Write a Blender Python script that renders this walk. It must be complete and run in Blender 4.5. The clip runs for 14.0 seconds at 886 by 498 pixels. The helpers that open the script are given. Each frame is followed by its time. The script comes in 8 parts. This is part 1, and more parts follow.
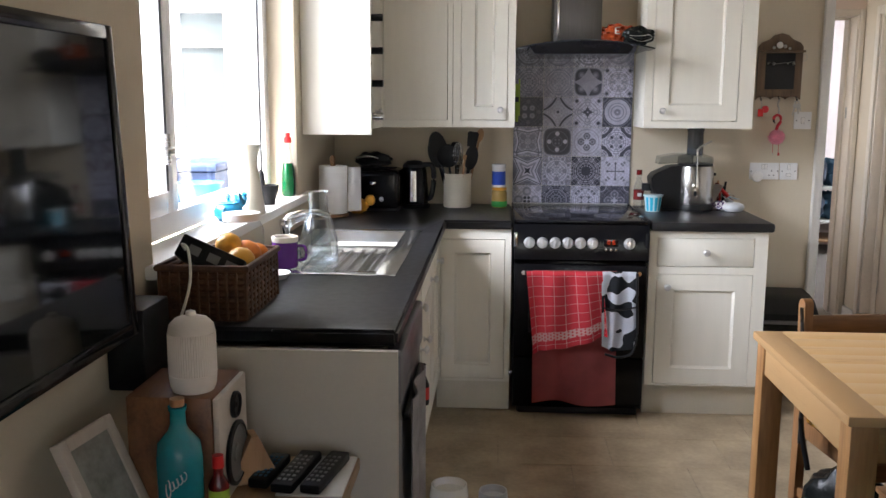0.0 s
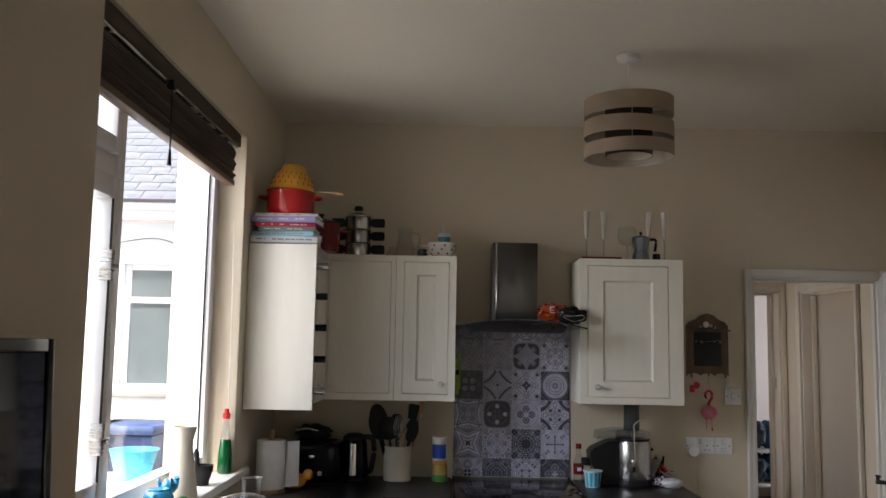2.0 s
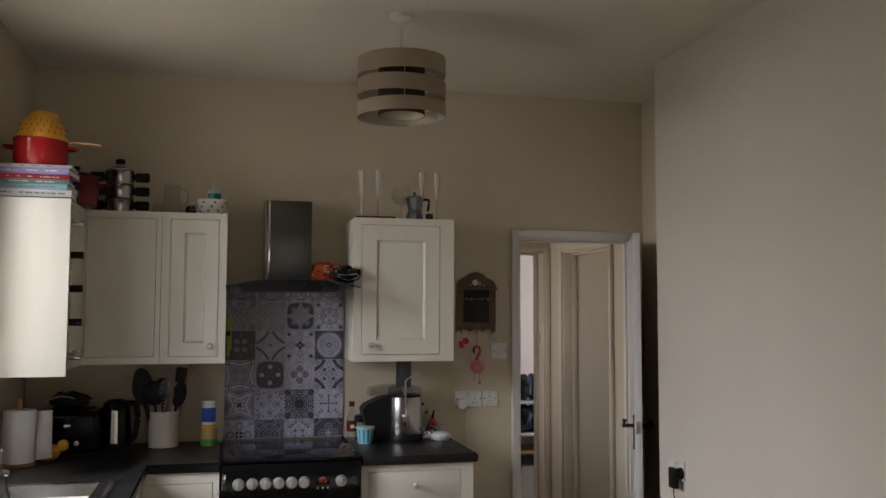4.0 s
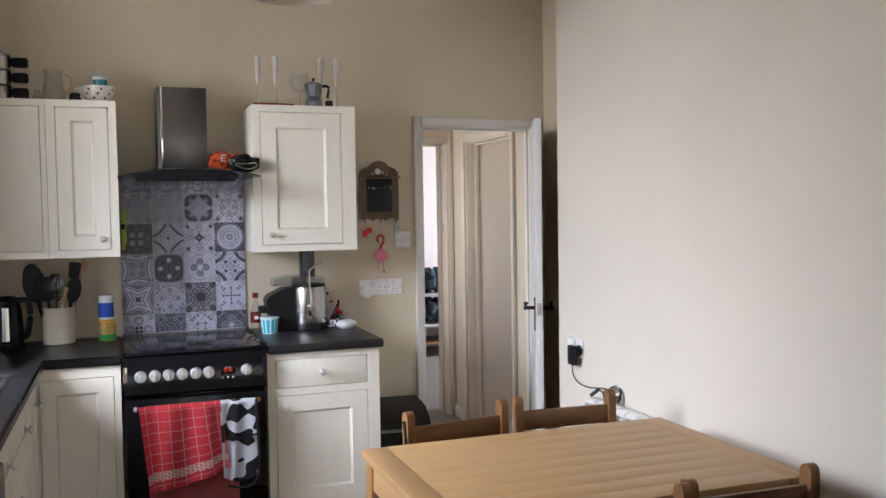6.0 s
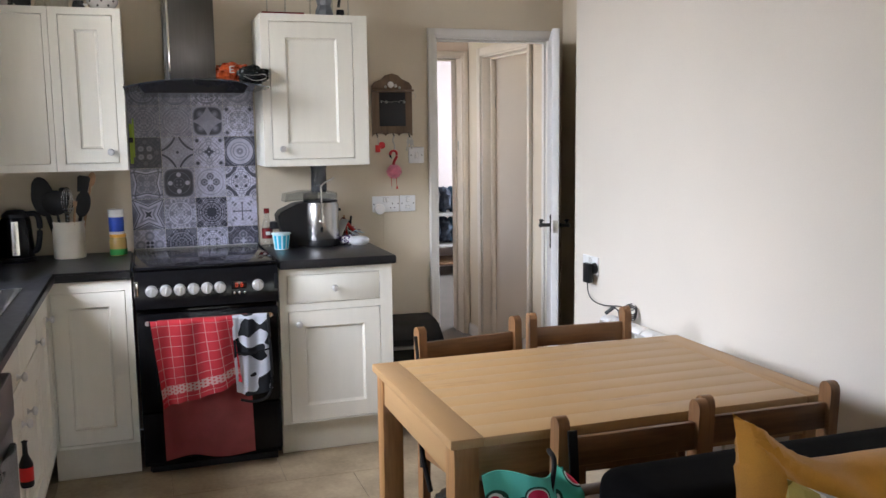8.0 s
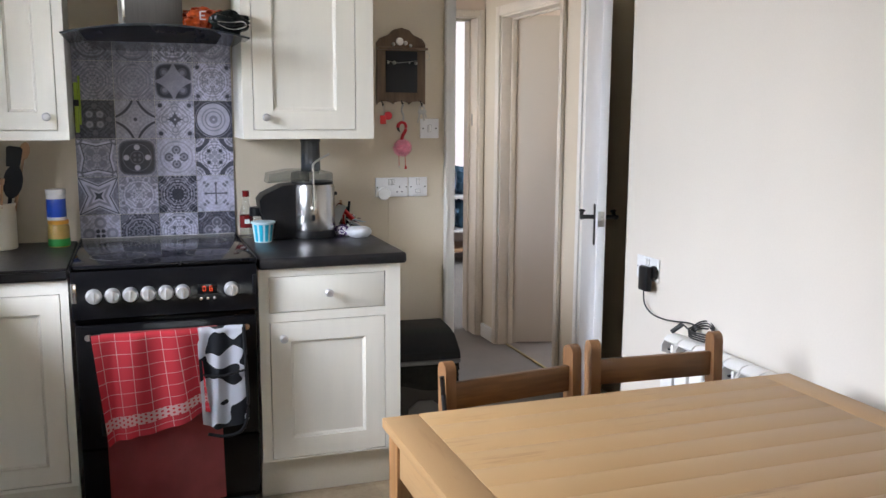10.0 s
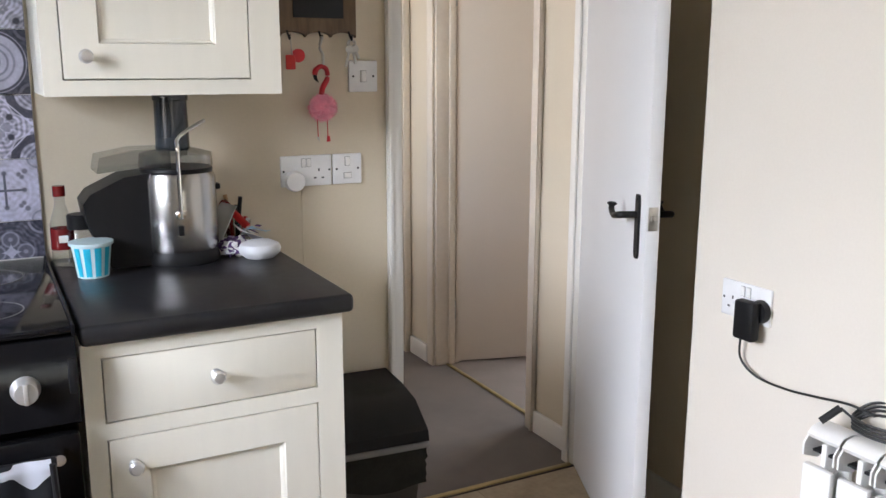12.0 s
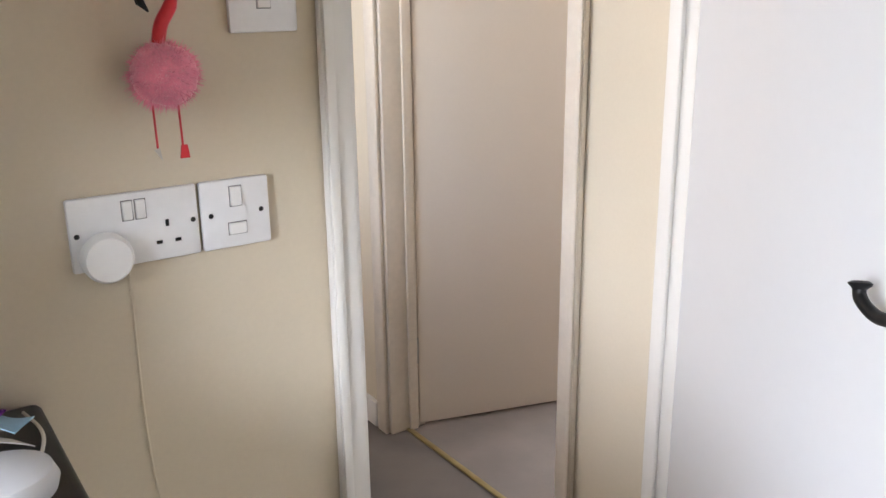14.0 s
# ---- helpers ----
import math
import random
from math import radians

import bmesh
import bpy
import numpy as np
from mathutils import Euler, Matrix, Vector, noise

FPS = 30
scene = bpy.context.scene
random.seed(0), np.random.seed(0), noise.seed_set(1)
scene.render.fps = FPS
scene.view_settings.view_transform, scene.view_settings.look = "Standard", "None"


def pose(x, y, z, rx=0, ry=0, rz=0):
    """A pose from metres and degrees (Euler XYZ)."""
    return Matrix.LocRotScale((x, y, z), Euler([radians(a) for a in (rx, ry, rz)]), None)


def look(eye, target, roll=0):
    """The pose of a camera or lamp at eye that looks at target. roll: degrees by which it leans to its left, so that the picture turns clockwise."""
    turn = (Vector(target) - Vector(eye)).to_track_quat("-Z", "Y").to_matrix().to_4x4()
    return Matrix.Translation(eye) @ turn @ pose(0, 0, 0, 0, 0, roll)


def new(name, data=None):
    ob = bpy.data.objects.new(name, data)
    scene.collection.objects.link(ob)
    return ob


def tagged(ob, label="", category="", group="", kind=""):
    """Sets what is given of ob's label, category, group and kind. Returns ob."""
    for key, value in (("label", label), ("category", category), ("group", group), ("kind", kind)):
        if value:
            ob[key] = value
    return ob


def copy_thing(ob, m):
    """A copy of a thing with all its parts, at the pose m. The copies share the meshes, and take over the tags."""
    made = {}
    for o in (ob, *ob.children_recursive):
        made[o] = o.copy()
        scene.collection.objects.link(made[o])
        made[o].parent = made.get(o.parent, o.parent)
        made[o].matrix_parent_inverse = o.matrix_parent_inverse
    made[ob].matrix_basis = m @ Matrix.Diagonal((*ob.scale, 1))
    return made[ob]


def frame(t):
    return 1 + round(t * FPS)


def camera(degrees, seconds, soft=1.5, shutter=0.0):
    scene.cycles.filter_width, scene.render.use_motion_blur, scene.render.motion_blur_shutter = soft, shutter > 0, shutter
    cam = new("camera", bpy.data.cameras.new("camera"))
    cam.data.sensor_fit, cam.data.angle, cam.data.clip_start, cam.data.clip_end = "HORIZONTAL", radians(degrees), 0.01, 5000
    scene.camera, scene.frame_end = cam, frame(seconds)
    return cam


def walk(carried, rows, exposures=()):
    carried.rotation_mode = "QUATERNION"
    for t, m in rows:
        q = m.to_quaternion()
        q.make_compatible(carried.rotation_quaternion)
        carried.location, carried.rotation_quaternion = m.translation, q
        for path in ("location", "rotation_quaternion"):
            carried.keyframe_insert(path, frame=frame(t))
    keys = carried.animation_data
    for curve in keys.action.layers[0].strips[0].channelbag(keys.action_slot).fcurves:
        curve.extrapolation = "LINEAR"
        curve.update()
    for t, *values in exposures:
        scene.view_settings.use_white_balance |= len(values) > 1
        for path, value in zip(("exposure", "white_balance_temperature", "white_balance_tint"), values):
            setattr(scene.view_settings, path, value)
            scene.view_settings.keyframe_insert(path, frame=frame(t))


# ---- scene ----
cam = camera(53.1, 14.0)
# seconds, eye, target, roll
PATH = [
    (0, (0.013, 0.031, 1.435), (-0.108, 2.0, 1.105), 0.2),
    (0.5, (0.03, 0.004, 1.486), (-0.094, 1.999, 1.424), 0.7),
    (1, (0.041, -0.023, 1.533), (-0.05, 1.969, 1.69), 0.4),
    (1.5, (0.041, -0.039, 1.568), (-0.002, 1.947, 1.803), 0.6),
    (2, (0.054, -0.037, 1.578), (0.039, 1.952, 1.795), 1.0),
    (2.5, (0.064, -0.038, 1.583), (0.102, 1.952, 1.779), 0.7),
    (3, (0.079, -0.036, 1.581), (0.24, 1.95, 1.757), 0.4),
    (3.5, (0.094, -0.023, 1.576), (0.423, 1.944, 1.731), 0.4),
    (6, (0.118, 0.007, 1.498), (0.79, 1.889, 1.411), -0.9),
    (6.5, (0.117, 0.012, 1.493), (0.773, 1.889, 1.28), -0.8),
    (7, (0.111, 0.001, 1.486), (0.758, 1.876, 1.222), -0.7),
    (7.5, (0.125, 0.014, 1.474), (0.759, 1.893, 1.213), -0.8),
    (10, (0.307, 0.889, 1.42), (0.954, 2.756, 1.112), 0.3),
    (10.5, (0.34, 1.226, 1.414), (1.049, 3.061, 1.053), 0.5),
    (11, (0.374, 1.588, 1.411), (1.213, 3.361, 1.017), -0.1),
    (11.5, (0.468, 1.945, 1.394), (1.313, 3.722, 1.037), 0.5),
    (12, (0.564, 2.296, 1.38), (1.474, 4.029, 0.969), 0.1),
    (12.5, (0.632, 2.663, 1.39), (1.668, 4.311, 0.929), -1.2),
    (13, (0.781, 3.01, 1.364), (1.881, 4.605, 0.868), -2.4),
    (13.5, (0.944, 3.325, 1.358), (2.062, 4.895, 0.823), -1.7),
    (14, (1.109, 3.619, 1.354), (2.176, 5.21, 0.778), -0.7),
]
EXPOSURES = [(0.0, 3.1, 6450, 13), (0.6, 2.6, 6550, 13), (1.5, 1.95, 6700, 13), (3.0, 1.80, 6750, 13), (3.7, 1.75, 7050, 13), (5.8, 3.05, 6400, 13), (6.5, 3.15, 6300, 13), (7.5, 3.2, 6300, 13), (10.0, 3.25, 6200, 12), (11.5, 3.35, 6350, 12), (13.0, 3.2, 6450, 13), (14.0, 3.65, 6450, 13)]
walk(cam, [(t, look(eye, target, roll)) for t, eye, target, roll in PATH], EXPOSURES)

# ---- world and light ----
world = bpy.data.worlds.new("world")
scene.world = world
world.use_nodes = True
_n = world.node_tree
_sky = _n.nodes.new("ShaderNodeTexSky")
_sky.sky_type = "NISHITA"
_sky.sun_disc = False
_sky.sun_elevation = radians(62)
_sky.sun_rotation = radians(194)
_sky.air_density, _sky.dust_density = 1.0, 3.0
_n.links.new(_sky.outputs[0], _n.nodes["Background"].inputs[0])
_n.nodes["Background"].inputs[1].default_value = 0.13

sun = new("sun", bpy.data.lights.new("sun", "SUN"))
sun.data.energy, sun.data.angle, sun.data.color = 4.0, radians(12), (1.0, 0.96, 0.9)
sun.matrix_world = look((-1.0, -4, 8), (0, 0, 0))


def area_lamp(name, eye, target, w, h, power, color=(0.86, 0.93, 1.0)):
    lamp = new(name, bpy.data.lights.new(name, "AREA"))
    lamp.data.shape, lamp.data.size, lamp.data.size_y = "RECTANGLE", w, h
    lamp.data.energy, lamp.data.color = power, color
    lamp.matrix_world = look(eye, target)
    return lamp


area_lamp("kitchen_sky", (-3.0, 2.8, 2.95), (1.2, 2.9, 0.6), 3.0, 2.6, 86, (0.90, 0.93, 1.0))
# added fill from behind the viewpoint, set at a made-up window
area_lamp("garden_sky", (0.9, -2.45, 1.35), (0.9, 2, 1.15), 2.2, 0.8, 0.25)
# added fill inside the bedroom's solid walls, for its brightness; source unseen
area_lamp("bedroom_sky", (4.6, 7.9, 1.5), (2.6, 8.1, 1.2), 1.2, 1.2, 9)
# added fill that brightens the hall's east wall; no source there is known
area_lamp("hall_sky", (1.30, 5.42, 1.5), (2.5, 5.3, 1.2), 0.8, 1.1, 0.28)
# added fill inside the closed side room, which has no window built
area_lamp("side_sky", (4.4, 5.6, 1.5), (2.5, 5.6, 1.0), 1.2, 1.2, 5.0)

# ---- materials ----
def nodes_of(name):
    m = bpy.data.materials.new(name)
    m.use_nodes = True
    return m, m.node_tree, m.node_tree.nodes["Principled BSDF"]


def mat(name, col, rough=0.5, metal=0.0, var=0.12, scale=6.0, fine=90.0, bump=0.02, stretch=(1, 1, 1), coat=0.0, trans=0.0,
        ior=1.45, glow=None, sheen=0.0, dark=None, alpha=1.0, place=False):
    """A surface of one colour with stains and grain at two scales, and fine relief."""
    m, t, b = nodes_of(name)
    N, L = t.nodes, t.links
    tc = N.new("ShaderNodeTexCoord")
    mp = N.new("ShaderNodeMapping")
    mp.inputs["Scale"].default_value = stretch
    if place:
        geo = N.new("ShaderNodeNewGeometry")
        L.new(geo.outputs["Position"], mp.inputs[0])
    else:
        L.new(tc.outputs["Object"], mp.inputs[0])
    n1, n2 = N.new("ShaderNodeTexNoise"), N.new("ShaderNodeTexNoise")
    n1.inputs["Scale"].default_value, n1.inputs["Detail"].default_value = scale, 4
    n2.inputs["Scale"].default_value, n2.inputs["Detail"].default_value = fine, 3
    L.new(mp.outputs[0], n1.inputs[0]), L.new(mp.outputs[0], n2.inputs[0])
    add = N.new("ShaderNodeMath")
    add.operation = "MULTIPLY_ADD"
    L.new(n2.outputs["Fac"], add.inputs[0])
    add.inputs[1].default_value = 0.35
    L.new(n1.outputs["Fac"], add.inputs[2])
    ramp = N.new("ShaderNodeValToRGB")
    lo = dark if dark else [c * (1 - var) for c in col]
    hi = [min(1, c * (1 + var * 0.5)) for c in col]
    ramp.color_ramp.elements[0].position, ramp.color_ramp.elements[1].position = 0.45, 0.9
    ramp.color_ramp.elements[0].color = (*lo, 1)
    ramp.color_ramp.elements[1].color = (*hi, 1)
    L.new(add.outputs[0], ramp.inputs[0])
    L.new(ramp.outputs[0], b.inputs["Base Color"])
    b.inputs["Metallic"].default_value = metal
    rr = N.new("ShaderNodeMapRange")
    L.new(n1.outputs["Fac"], rr.inputs[0])
    rr.inputs[3].default_value, rr.inputs[4].default_value = max(0, rough * 0.85), min(1, rough * 1.15)
    L.new(rr.outputs[0], b.inputs["Roughness"])
    b.inputs["Coat Weight"].default_value = coat
    b.inputs["Transmission Weight"].default_value = trans
    b.inputs["IOR"].default_value = ior
    b.inputs["Sheen Weight"].default_value = sheen
    b.inputs["Alpha"].default_value = alpha
    if bump:
        bp = N.new("ShaderNodeBump")
        bp.inputs["Strength"].default_value, bp.inputs["Distance"].default_value = min(1, bump * 10), 0.002
        L.new(add.outputs[0], bp.inputs["Height"])
        L.new(bp.outputs[0], b.inputs["Normal"])
    if glow:
        b.inputs["Emission Color"].default_value = (*glow[:3], 1)
        b.inputs["Emission Strength"].default_value = glow[3]
    return m


def plain_glass(name, rough=0.0, tint=(1, 1, 1), power=5.0):
    """A window pane: clear, with a faint mirror image."""
    m, t, b = nodes_of(name)
    N, L = t.nodes, t.links
    tr, gl, mx, lw, pw, fr = N.new("ShaderNodeBsdfTransparent"), N.new("ShaderNodeBsdfGlossy"), N.new("ShaderNodeMixShader"), N.new("ShaderNodeLayerWeight"), N.new("ShaderNodeMath"), N.new("ShaderNodeMath")
    tr.inputs[0].default_value = (*tint, 1)
    gl.inputs["Roughness"].default_value = rough
    pw.operation, fr.operation = "POWER", "MULTIPLY_ADD"
    L.new(lw.outputs["Facing"], pw.inputs[0]), L.new(pw.outputs[0], fr.inputs[0])
    pw.inputs[1].default_value, fr.inputs[1].default_value, fr.inputs[2].default_value = power, 0.6, 0.035
    L.new(fr.outputs[0], mx.inputs[0]), L.new(tr.outputs[0], mx.inputs[1]), L.new(gl.outputs[0], mx.inputs[2])
    L.new(mx.outputs[0], N["Material Output"].inputs[0])
    return m


def wood(name, light, dark, rough=0.45, along="x", scale=2.2, ring=14.0, blotch=0.35):
    """Planed timber: long streaks along one axis with darker pores and a few knots."""
    m, t, b = nodes_of(name)
    N, L = t.nodes, t.links
    tc, mp = N.new("ShaderNodeTexCoord"), N.new("ShaderNodeMapping")
    s = {"x": (0.9, 9, 9), "y": (9, 0.9, 9), "z": (9, 9, 0.9)}[along]
    mp.inputs["Scale"].default_value = s
    oi = N.new("ShaderNodeObjectInfo")
    sh = N.new("ShaderNodeVectorMath")
    sh.operation = "MULTIPLY_ADD"
    sh.inputs[1].default_value = (7, 5, 3)
    cb = N.new("ShaderNodeCombineXYZ")
    for i in range(3):
        L.new(oi.outputs["Random"], cb.inputs[i])
    L.new(cb.outputs[0], sh.inputs[0]), L.new(tc.outputs["Object"], sh.inputs[2])
    L.new(sh.outputs[0], mp.inputs[0])
    n1, n2, n3 = (N.new("ShaderNodeTexNoise") for _ in range(3))
    n1.inputs["Scale"].default_value, n1.inputs["Detail"].default_value, n1.inputs["Distortion"].default_value = scale, 5, 0.6
    n2.inputs["Scale"].default_value, n2.inputs["Detail"].default_value = ring, 4
    n3.inputs["Scale"].default_value, n3.inputs["Detail"].default_value = 3.2, 3
    L.new(mp.outputs[0], n1.inputs[0]), L.new(mp.outputs[0], n2.inputs[0]), L.new(tc.outputs["Object"], n3.inputs[0])
    mx = N.new("ShaderNodeMath")
    mx.operation = "MULTIPLY_ADD"
    mx.inputs[1].default_value = 0.45
    L.new(n2.outputs["Fac"], mx.inputs[0]), L.new(n1.outputs["Fac"], mx.inputs[2])
    mx2 = N.new("ShaderNodeMath")
    mx2.operation = "MULTIPLY_ADD"
    mx2.inputs[1].default_value = blotch
    L.new(n3.outputs["Fac"], mx2.inputs[0]), L.new(mx.outputs[0], mx2.inputs[2])
    r = N.new("ShaderNodeValToRGB")
    r.color_ramp.elements[0].position, r.color_ramp.elements[1].position = 0.62, 1.08
    r.color_ramp.elements[0].color, r.color_ramp.elements[1].color = (*dark, 1), (*light, 1)
    L.new(mx2.outputs[0], r.inputs[0]), L.new(r.outputs[0], b.inputs["Base Color"])
    b.inputs["Roughness"].default_value = rough
    bp = N.new("ShaderNodeBump")
    bp.inputs["Strength"].default_value, bp.inputs["Distance"].default_value = 0.15, 0.001
    L.new(mx.outputs[0], bp.inputs["Height"]), L.new(bp.outputs[0], b.inputs["Normal"])
    return m


M = {}
M["palegrey"] = mat("pale_grey_plastic", (0.56, 0.57, 0.59), 0.38, var=0.03, scale=9, bump=0)
M["greywash"] = mat("grey_washed_frame_wood", (0.52, 0.46, 0.40), 0.5, var=0.15, scale=6, stretch=(1, 1, 0.2))
M["doorwhite"] = mat("white_door_gloss", (0.74, 0.745, 0.75), 0.34, var=0.02, scale=1.1, fine=50, bump=0.003, place=True)
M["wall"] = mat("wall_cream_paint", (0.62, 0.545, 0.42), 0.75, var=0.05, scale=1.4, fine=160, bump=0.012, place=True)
# paler, cooler copy of the wall cream: window daylight put into the colour
M["wall_lit"] = mat("wall_cream_lit_tone", (0.70, 0.645, 0.565), 0.75, var=0.05, scale=1.4, fine=160, bump=0.012, place=True)
M["ceil"] = mat("ceiling_white_paint", (0.74, 0.705, 0.62), 0.85, var=0.04, scale=1.2, fine=140, bump=0.01)
M["gloss"] = mat("white_gloss_paint", (0.71, 0.69, 0.645), 0.34, var=0.03, scale=1.5, fine=40, bump=0.004, place=True)
M["ivory"] = mat("ivory_cabinet_paint", (0.77, 0.745, 0.655), 0.38, var=0.035, scale=3, fine=120, bump=0.008, stretch=(8, 8, 1))
M["plinth"] = mat("ivory_plinth", (0.68, 0.64, 0.53), 0.5, var=0.08, scale=4, fine=90)
# base colour taken down to carry the shade of the low corner
M["endp_shaded"] = mat("end_panel_shade_tone", (0.50, 0.465, 0.40), 0.5, var=0.05, scale=3)
M["worktop"] = mat("black_laminate_worktop", (0.014, 0.014, 0.016), 0.35, var=0.25, scale=40, fine=420, bump=0.006, ior=1.42)
M["black"] = mat("black_enamel", (0.006, 0.006, 0.007), 0.16, var=0.2, scale=6, ior=1.27)
M["blackmat"] = mat("black_plastic", (0.011, 0.011, 0.012), 0.42, var=0.25, scale=12, ior=1.3)
M["hobglass"] = mat("black_ceramic_glass", (0.008, 0.008, 0.01), 0.10, var=0.2, scale=8, bump=0.0, ior=1.38)
M["iron"] = mat("black_iron", (0.02, 0.02, 0.02), 0.45, metal=0.4, var=0.3, scale=20, bump=0.04)
M["steel"] = mat("brushed_steel", (0.55, 0.55, 0.55), 0.27, metal=1.0, var=0.1, scale=5, fine=200, stretch=(1, 1, 30))
M["hoodsteel"] = mat("dark_brushed_steel", (0.14, 0.135, 0.13), 0.32, metal=1.0, var=0.1, scale=5, fine=200, stretch=(30, 30, 1))
M["chrome"] = mat("chrome", (0.8, 0.8, 0.8), 0.12, metal=1.0, var=0.03, scale=5, bump=0)
M["sink"] = mat("sink_steel", (0.62, 0.63, 0.64), 0.22, metal=1.0, var=0.08, scale=9, fine=120)
M["brass"] = mat("brass_strip", (0.44, 0.35, 0.17), 0.42, metal=0.8, var=0.2, scale=12)
M["upvc"] = mat("white_upvc", (0.80, 0.81, 0.82), 0.25, var=0.04, scale=4, bump=0.004)
M["sill"] = mat("white_sill_board", (0.80, 0.79, 0.76), 0.3, var=0.05, scale=5)
M["white"] = mat("white_plastic", (0.78, 0.77, 0.75), 0.35, var=0.04, scale=8)
M["socket"] = mat("white_socket_plastic", (0.76, 0.76, 0.76), 0.3, var=0.05, scale=20)
M["hole"] = mat("dark_hole", (0.01, 0.01, 0.01), 0.8, var=0.1, bump=0)
M["radiator"] = mat("white_radiator_enamel", (0.78, 0.77, 0.74), 0.35, var=0.05, scale=6)
M["glass"] = plain_glass("window_glass")
M["clear"] = plain_glass("clear_glass", 0.04, (0.86, 0.90, 0.91), 1.1)
M["clearp"] = plain_glass("clear_plastic", 0.06, (0.90, 0.91, 0.91), 3.0)
M["cover"] = plain_glass("smoky_clear_cover", 0.08, (0.70, 0.72, 0.73), 2.0)
M["table"] = wood("table_top_pine", (0.48, 0.30, 0.135), (0.25, 0.125, 0.042), 0.44, "x", 3.2, 22, 0.95)
M["tabley"] = wood("table_cross_pine", (0.43, 0.26, 0.115), (0.25, 0.125, 0.045), 0.44, "y", 3.2, 22, 0.85)
M["tleg"] = wood("table_leg_pine", (0.40, 0.21, 0.08), (0.22, 0.105, 0.036), 0.42, "z")
M["tap"] = wood("table_apron_pine", (0.40, 0.23, 0.10), (0.22, 0.11, 0.04), 0.45, "x")
M["chair"] = wood("chair_stained_pine", (0.26, 0.13, 0.055), (0.13, 0.058, 0.022), 0.38, "z")
M["chairx"] = wood("chair_rail_pine", (0.22, 0.11, 0.045), (0.11, 0.05, 0.02), 0.38, "x")
M["spkwood"] = wood("speaker_veneer", (0.20, 0.085, 0.035), (0.09, 0.035, 0.014), 0.35, "y")
M["keywood"] = wood("key_rack_wood", (0.16, 0.10, 0.055), (0.07, 0.042, 0.024), 0.6, "z")
M["kraft"] = wood("light_wood_block", (0.42, 0.24, 0.12), (0.28, 0.15, 0.07), 0.6, "z")
M["handlewood"] = wood("pale_handle_wood", (0.62, 0.42, 0.2), (0.45, 0.28, 0.12), 0.5, "x")
M["satin"] = mat("satin_silver", (0.70, 0.70, 0.70), 0.34, metal=0.75, var=0.08, scale=20, bump=0)
M["creamgloss"] = mat("aged_cream_gloss_paint", (0.66, 0.59, 0.49), 0.4, var=0.12, scale=3, fine=60, bump=0.01)
M["jsteel"] = mat("juicer_steel", (0.42, 0.41, 0.40), 0.24, metal=1.0, var=0.06, scale=3, bump=0.0)
M["carpet"] = mat("grey_brown_carpet", (0.105, 0.084, 0.070), 0.95, var=0.3, scale=5, fine=320, bump=0.09, sheen=0.3)
M["carpet2"] = mat("beige_carpet", (0.19, 0.155, 0.135), 0.95, var=0.25, scale=5, fine=320, bump=0.09, sheen=0.3)
M["slatfab"] = mat("taupe_shade_fabric", (0.33, 0.26, 0.19), 0.85, var=0.12, scale=8, fine=500, bump=0.05)
M["shadedark"] = mat("dark_brown_shade_fabric", (0.05, 0.028, 0.018), 0.85, var=0.12, scale=8, fine=500, bump=0.05)
# whitish half-clear glass: the window's highlights are put into its colour
M["glintglass"] = mat("glass_paled_for_glints", (0.74, 0.71, 0.66), 0.25, var=0.04, scale=9, bump=0, alpha=0.62)
M["shadein"] = mat("pale_shade_lining", (0.55, 0.48, 0.38), 0.8, var=0.06, scale=8)
M["blind"] = mat("dark_woven_blind", (0.05, 0.028, 0.018), 0.6, var=0.5, scale=10, fine=200, stretch=(1, 0.25, 14), bump=0.06)
M["red"] = mat("red_enamel", (0.42, 0.015, 0.018), 0.22, var=0.15, scale=6, coat=0.3)
M["dred"] = mat("dark_red_enamel", (0.16, 0.012, 0.012), 0.25, var=0.2, scale=6)
M["yellow"] = mat("yellow_plastic", (0.75, 0.36, 0.04), 0.4, var=0.12, scale=8)
M["blue"] = mat("blue_glazed_ceramic", (0.03, 0.30, 0.52), 0.2, var=0.2, scale=9, coat=0.3)
M["teal"] = mat("teal_bottle_glass", (0.01, 0.22, 0.27), 0.16, var=0.15, scale=6, coat=0.3)
M["cream"] = mat("cream_stoneware", (0.66, 0.60, 0.48), 0.35, var=0.06, scale=8)
M["ceramic"] = mat("white_ceramic", (0.80, 0.79, 0.76), 0.18, var=0.04, scale=8, coat=0.2)
M["paper"] = mat("white_kitchen_paper", (0.82, 0.82, 0.80), 0.9, var=0.06, scale=20, fine=250, bump=0.05)
M["green"] = mat("green_washing_liquid", (0.0, 0.085, 0.022), 0.1, var=0.1, scale=5, bump=0, coat=0.4)
M["redp"] = mat("red_plastic", (0.6, 0.02, 0.02), 0.3, var=0.08, scale=5)
M["bluep"] = mat("blue_plastic", (0.02, 0.07, 0.42), 0.3, var=0.08, scale=5)
M["greenp"] = mat("green_plastic", (0.03, 0.26, 0.05), 0.35, var=0.08, scale=5)
M["gold"] = mat("golden_label", (0.42, 0.27, 0.07), 0.35, var=0.2, scale=14)
M["cyan"] = mat("turquoise_print", (0.02, 0.42, 0.60), 0.35, var=0.15, scale=14)
M["aqua"] = mat("pale_aqua_plastic", (0.55, 0.70, 0.74), 0.3, var=0.08, scale=9)
M["lime"] = mat("lime_plastic", (0.35, 0.5, 0.05), 0.4, var=0.1, scale=9)
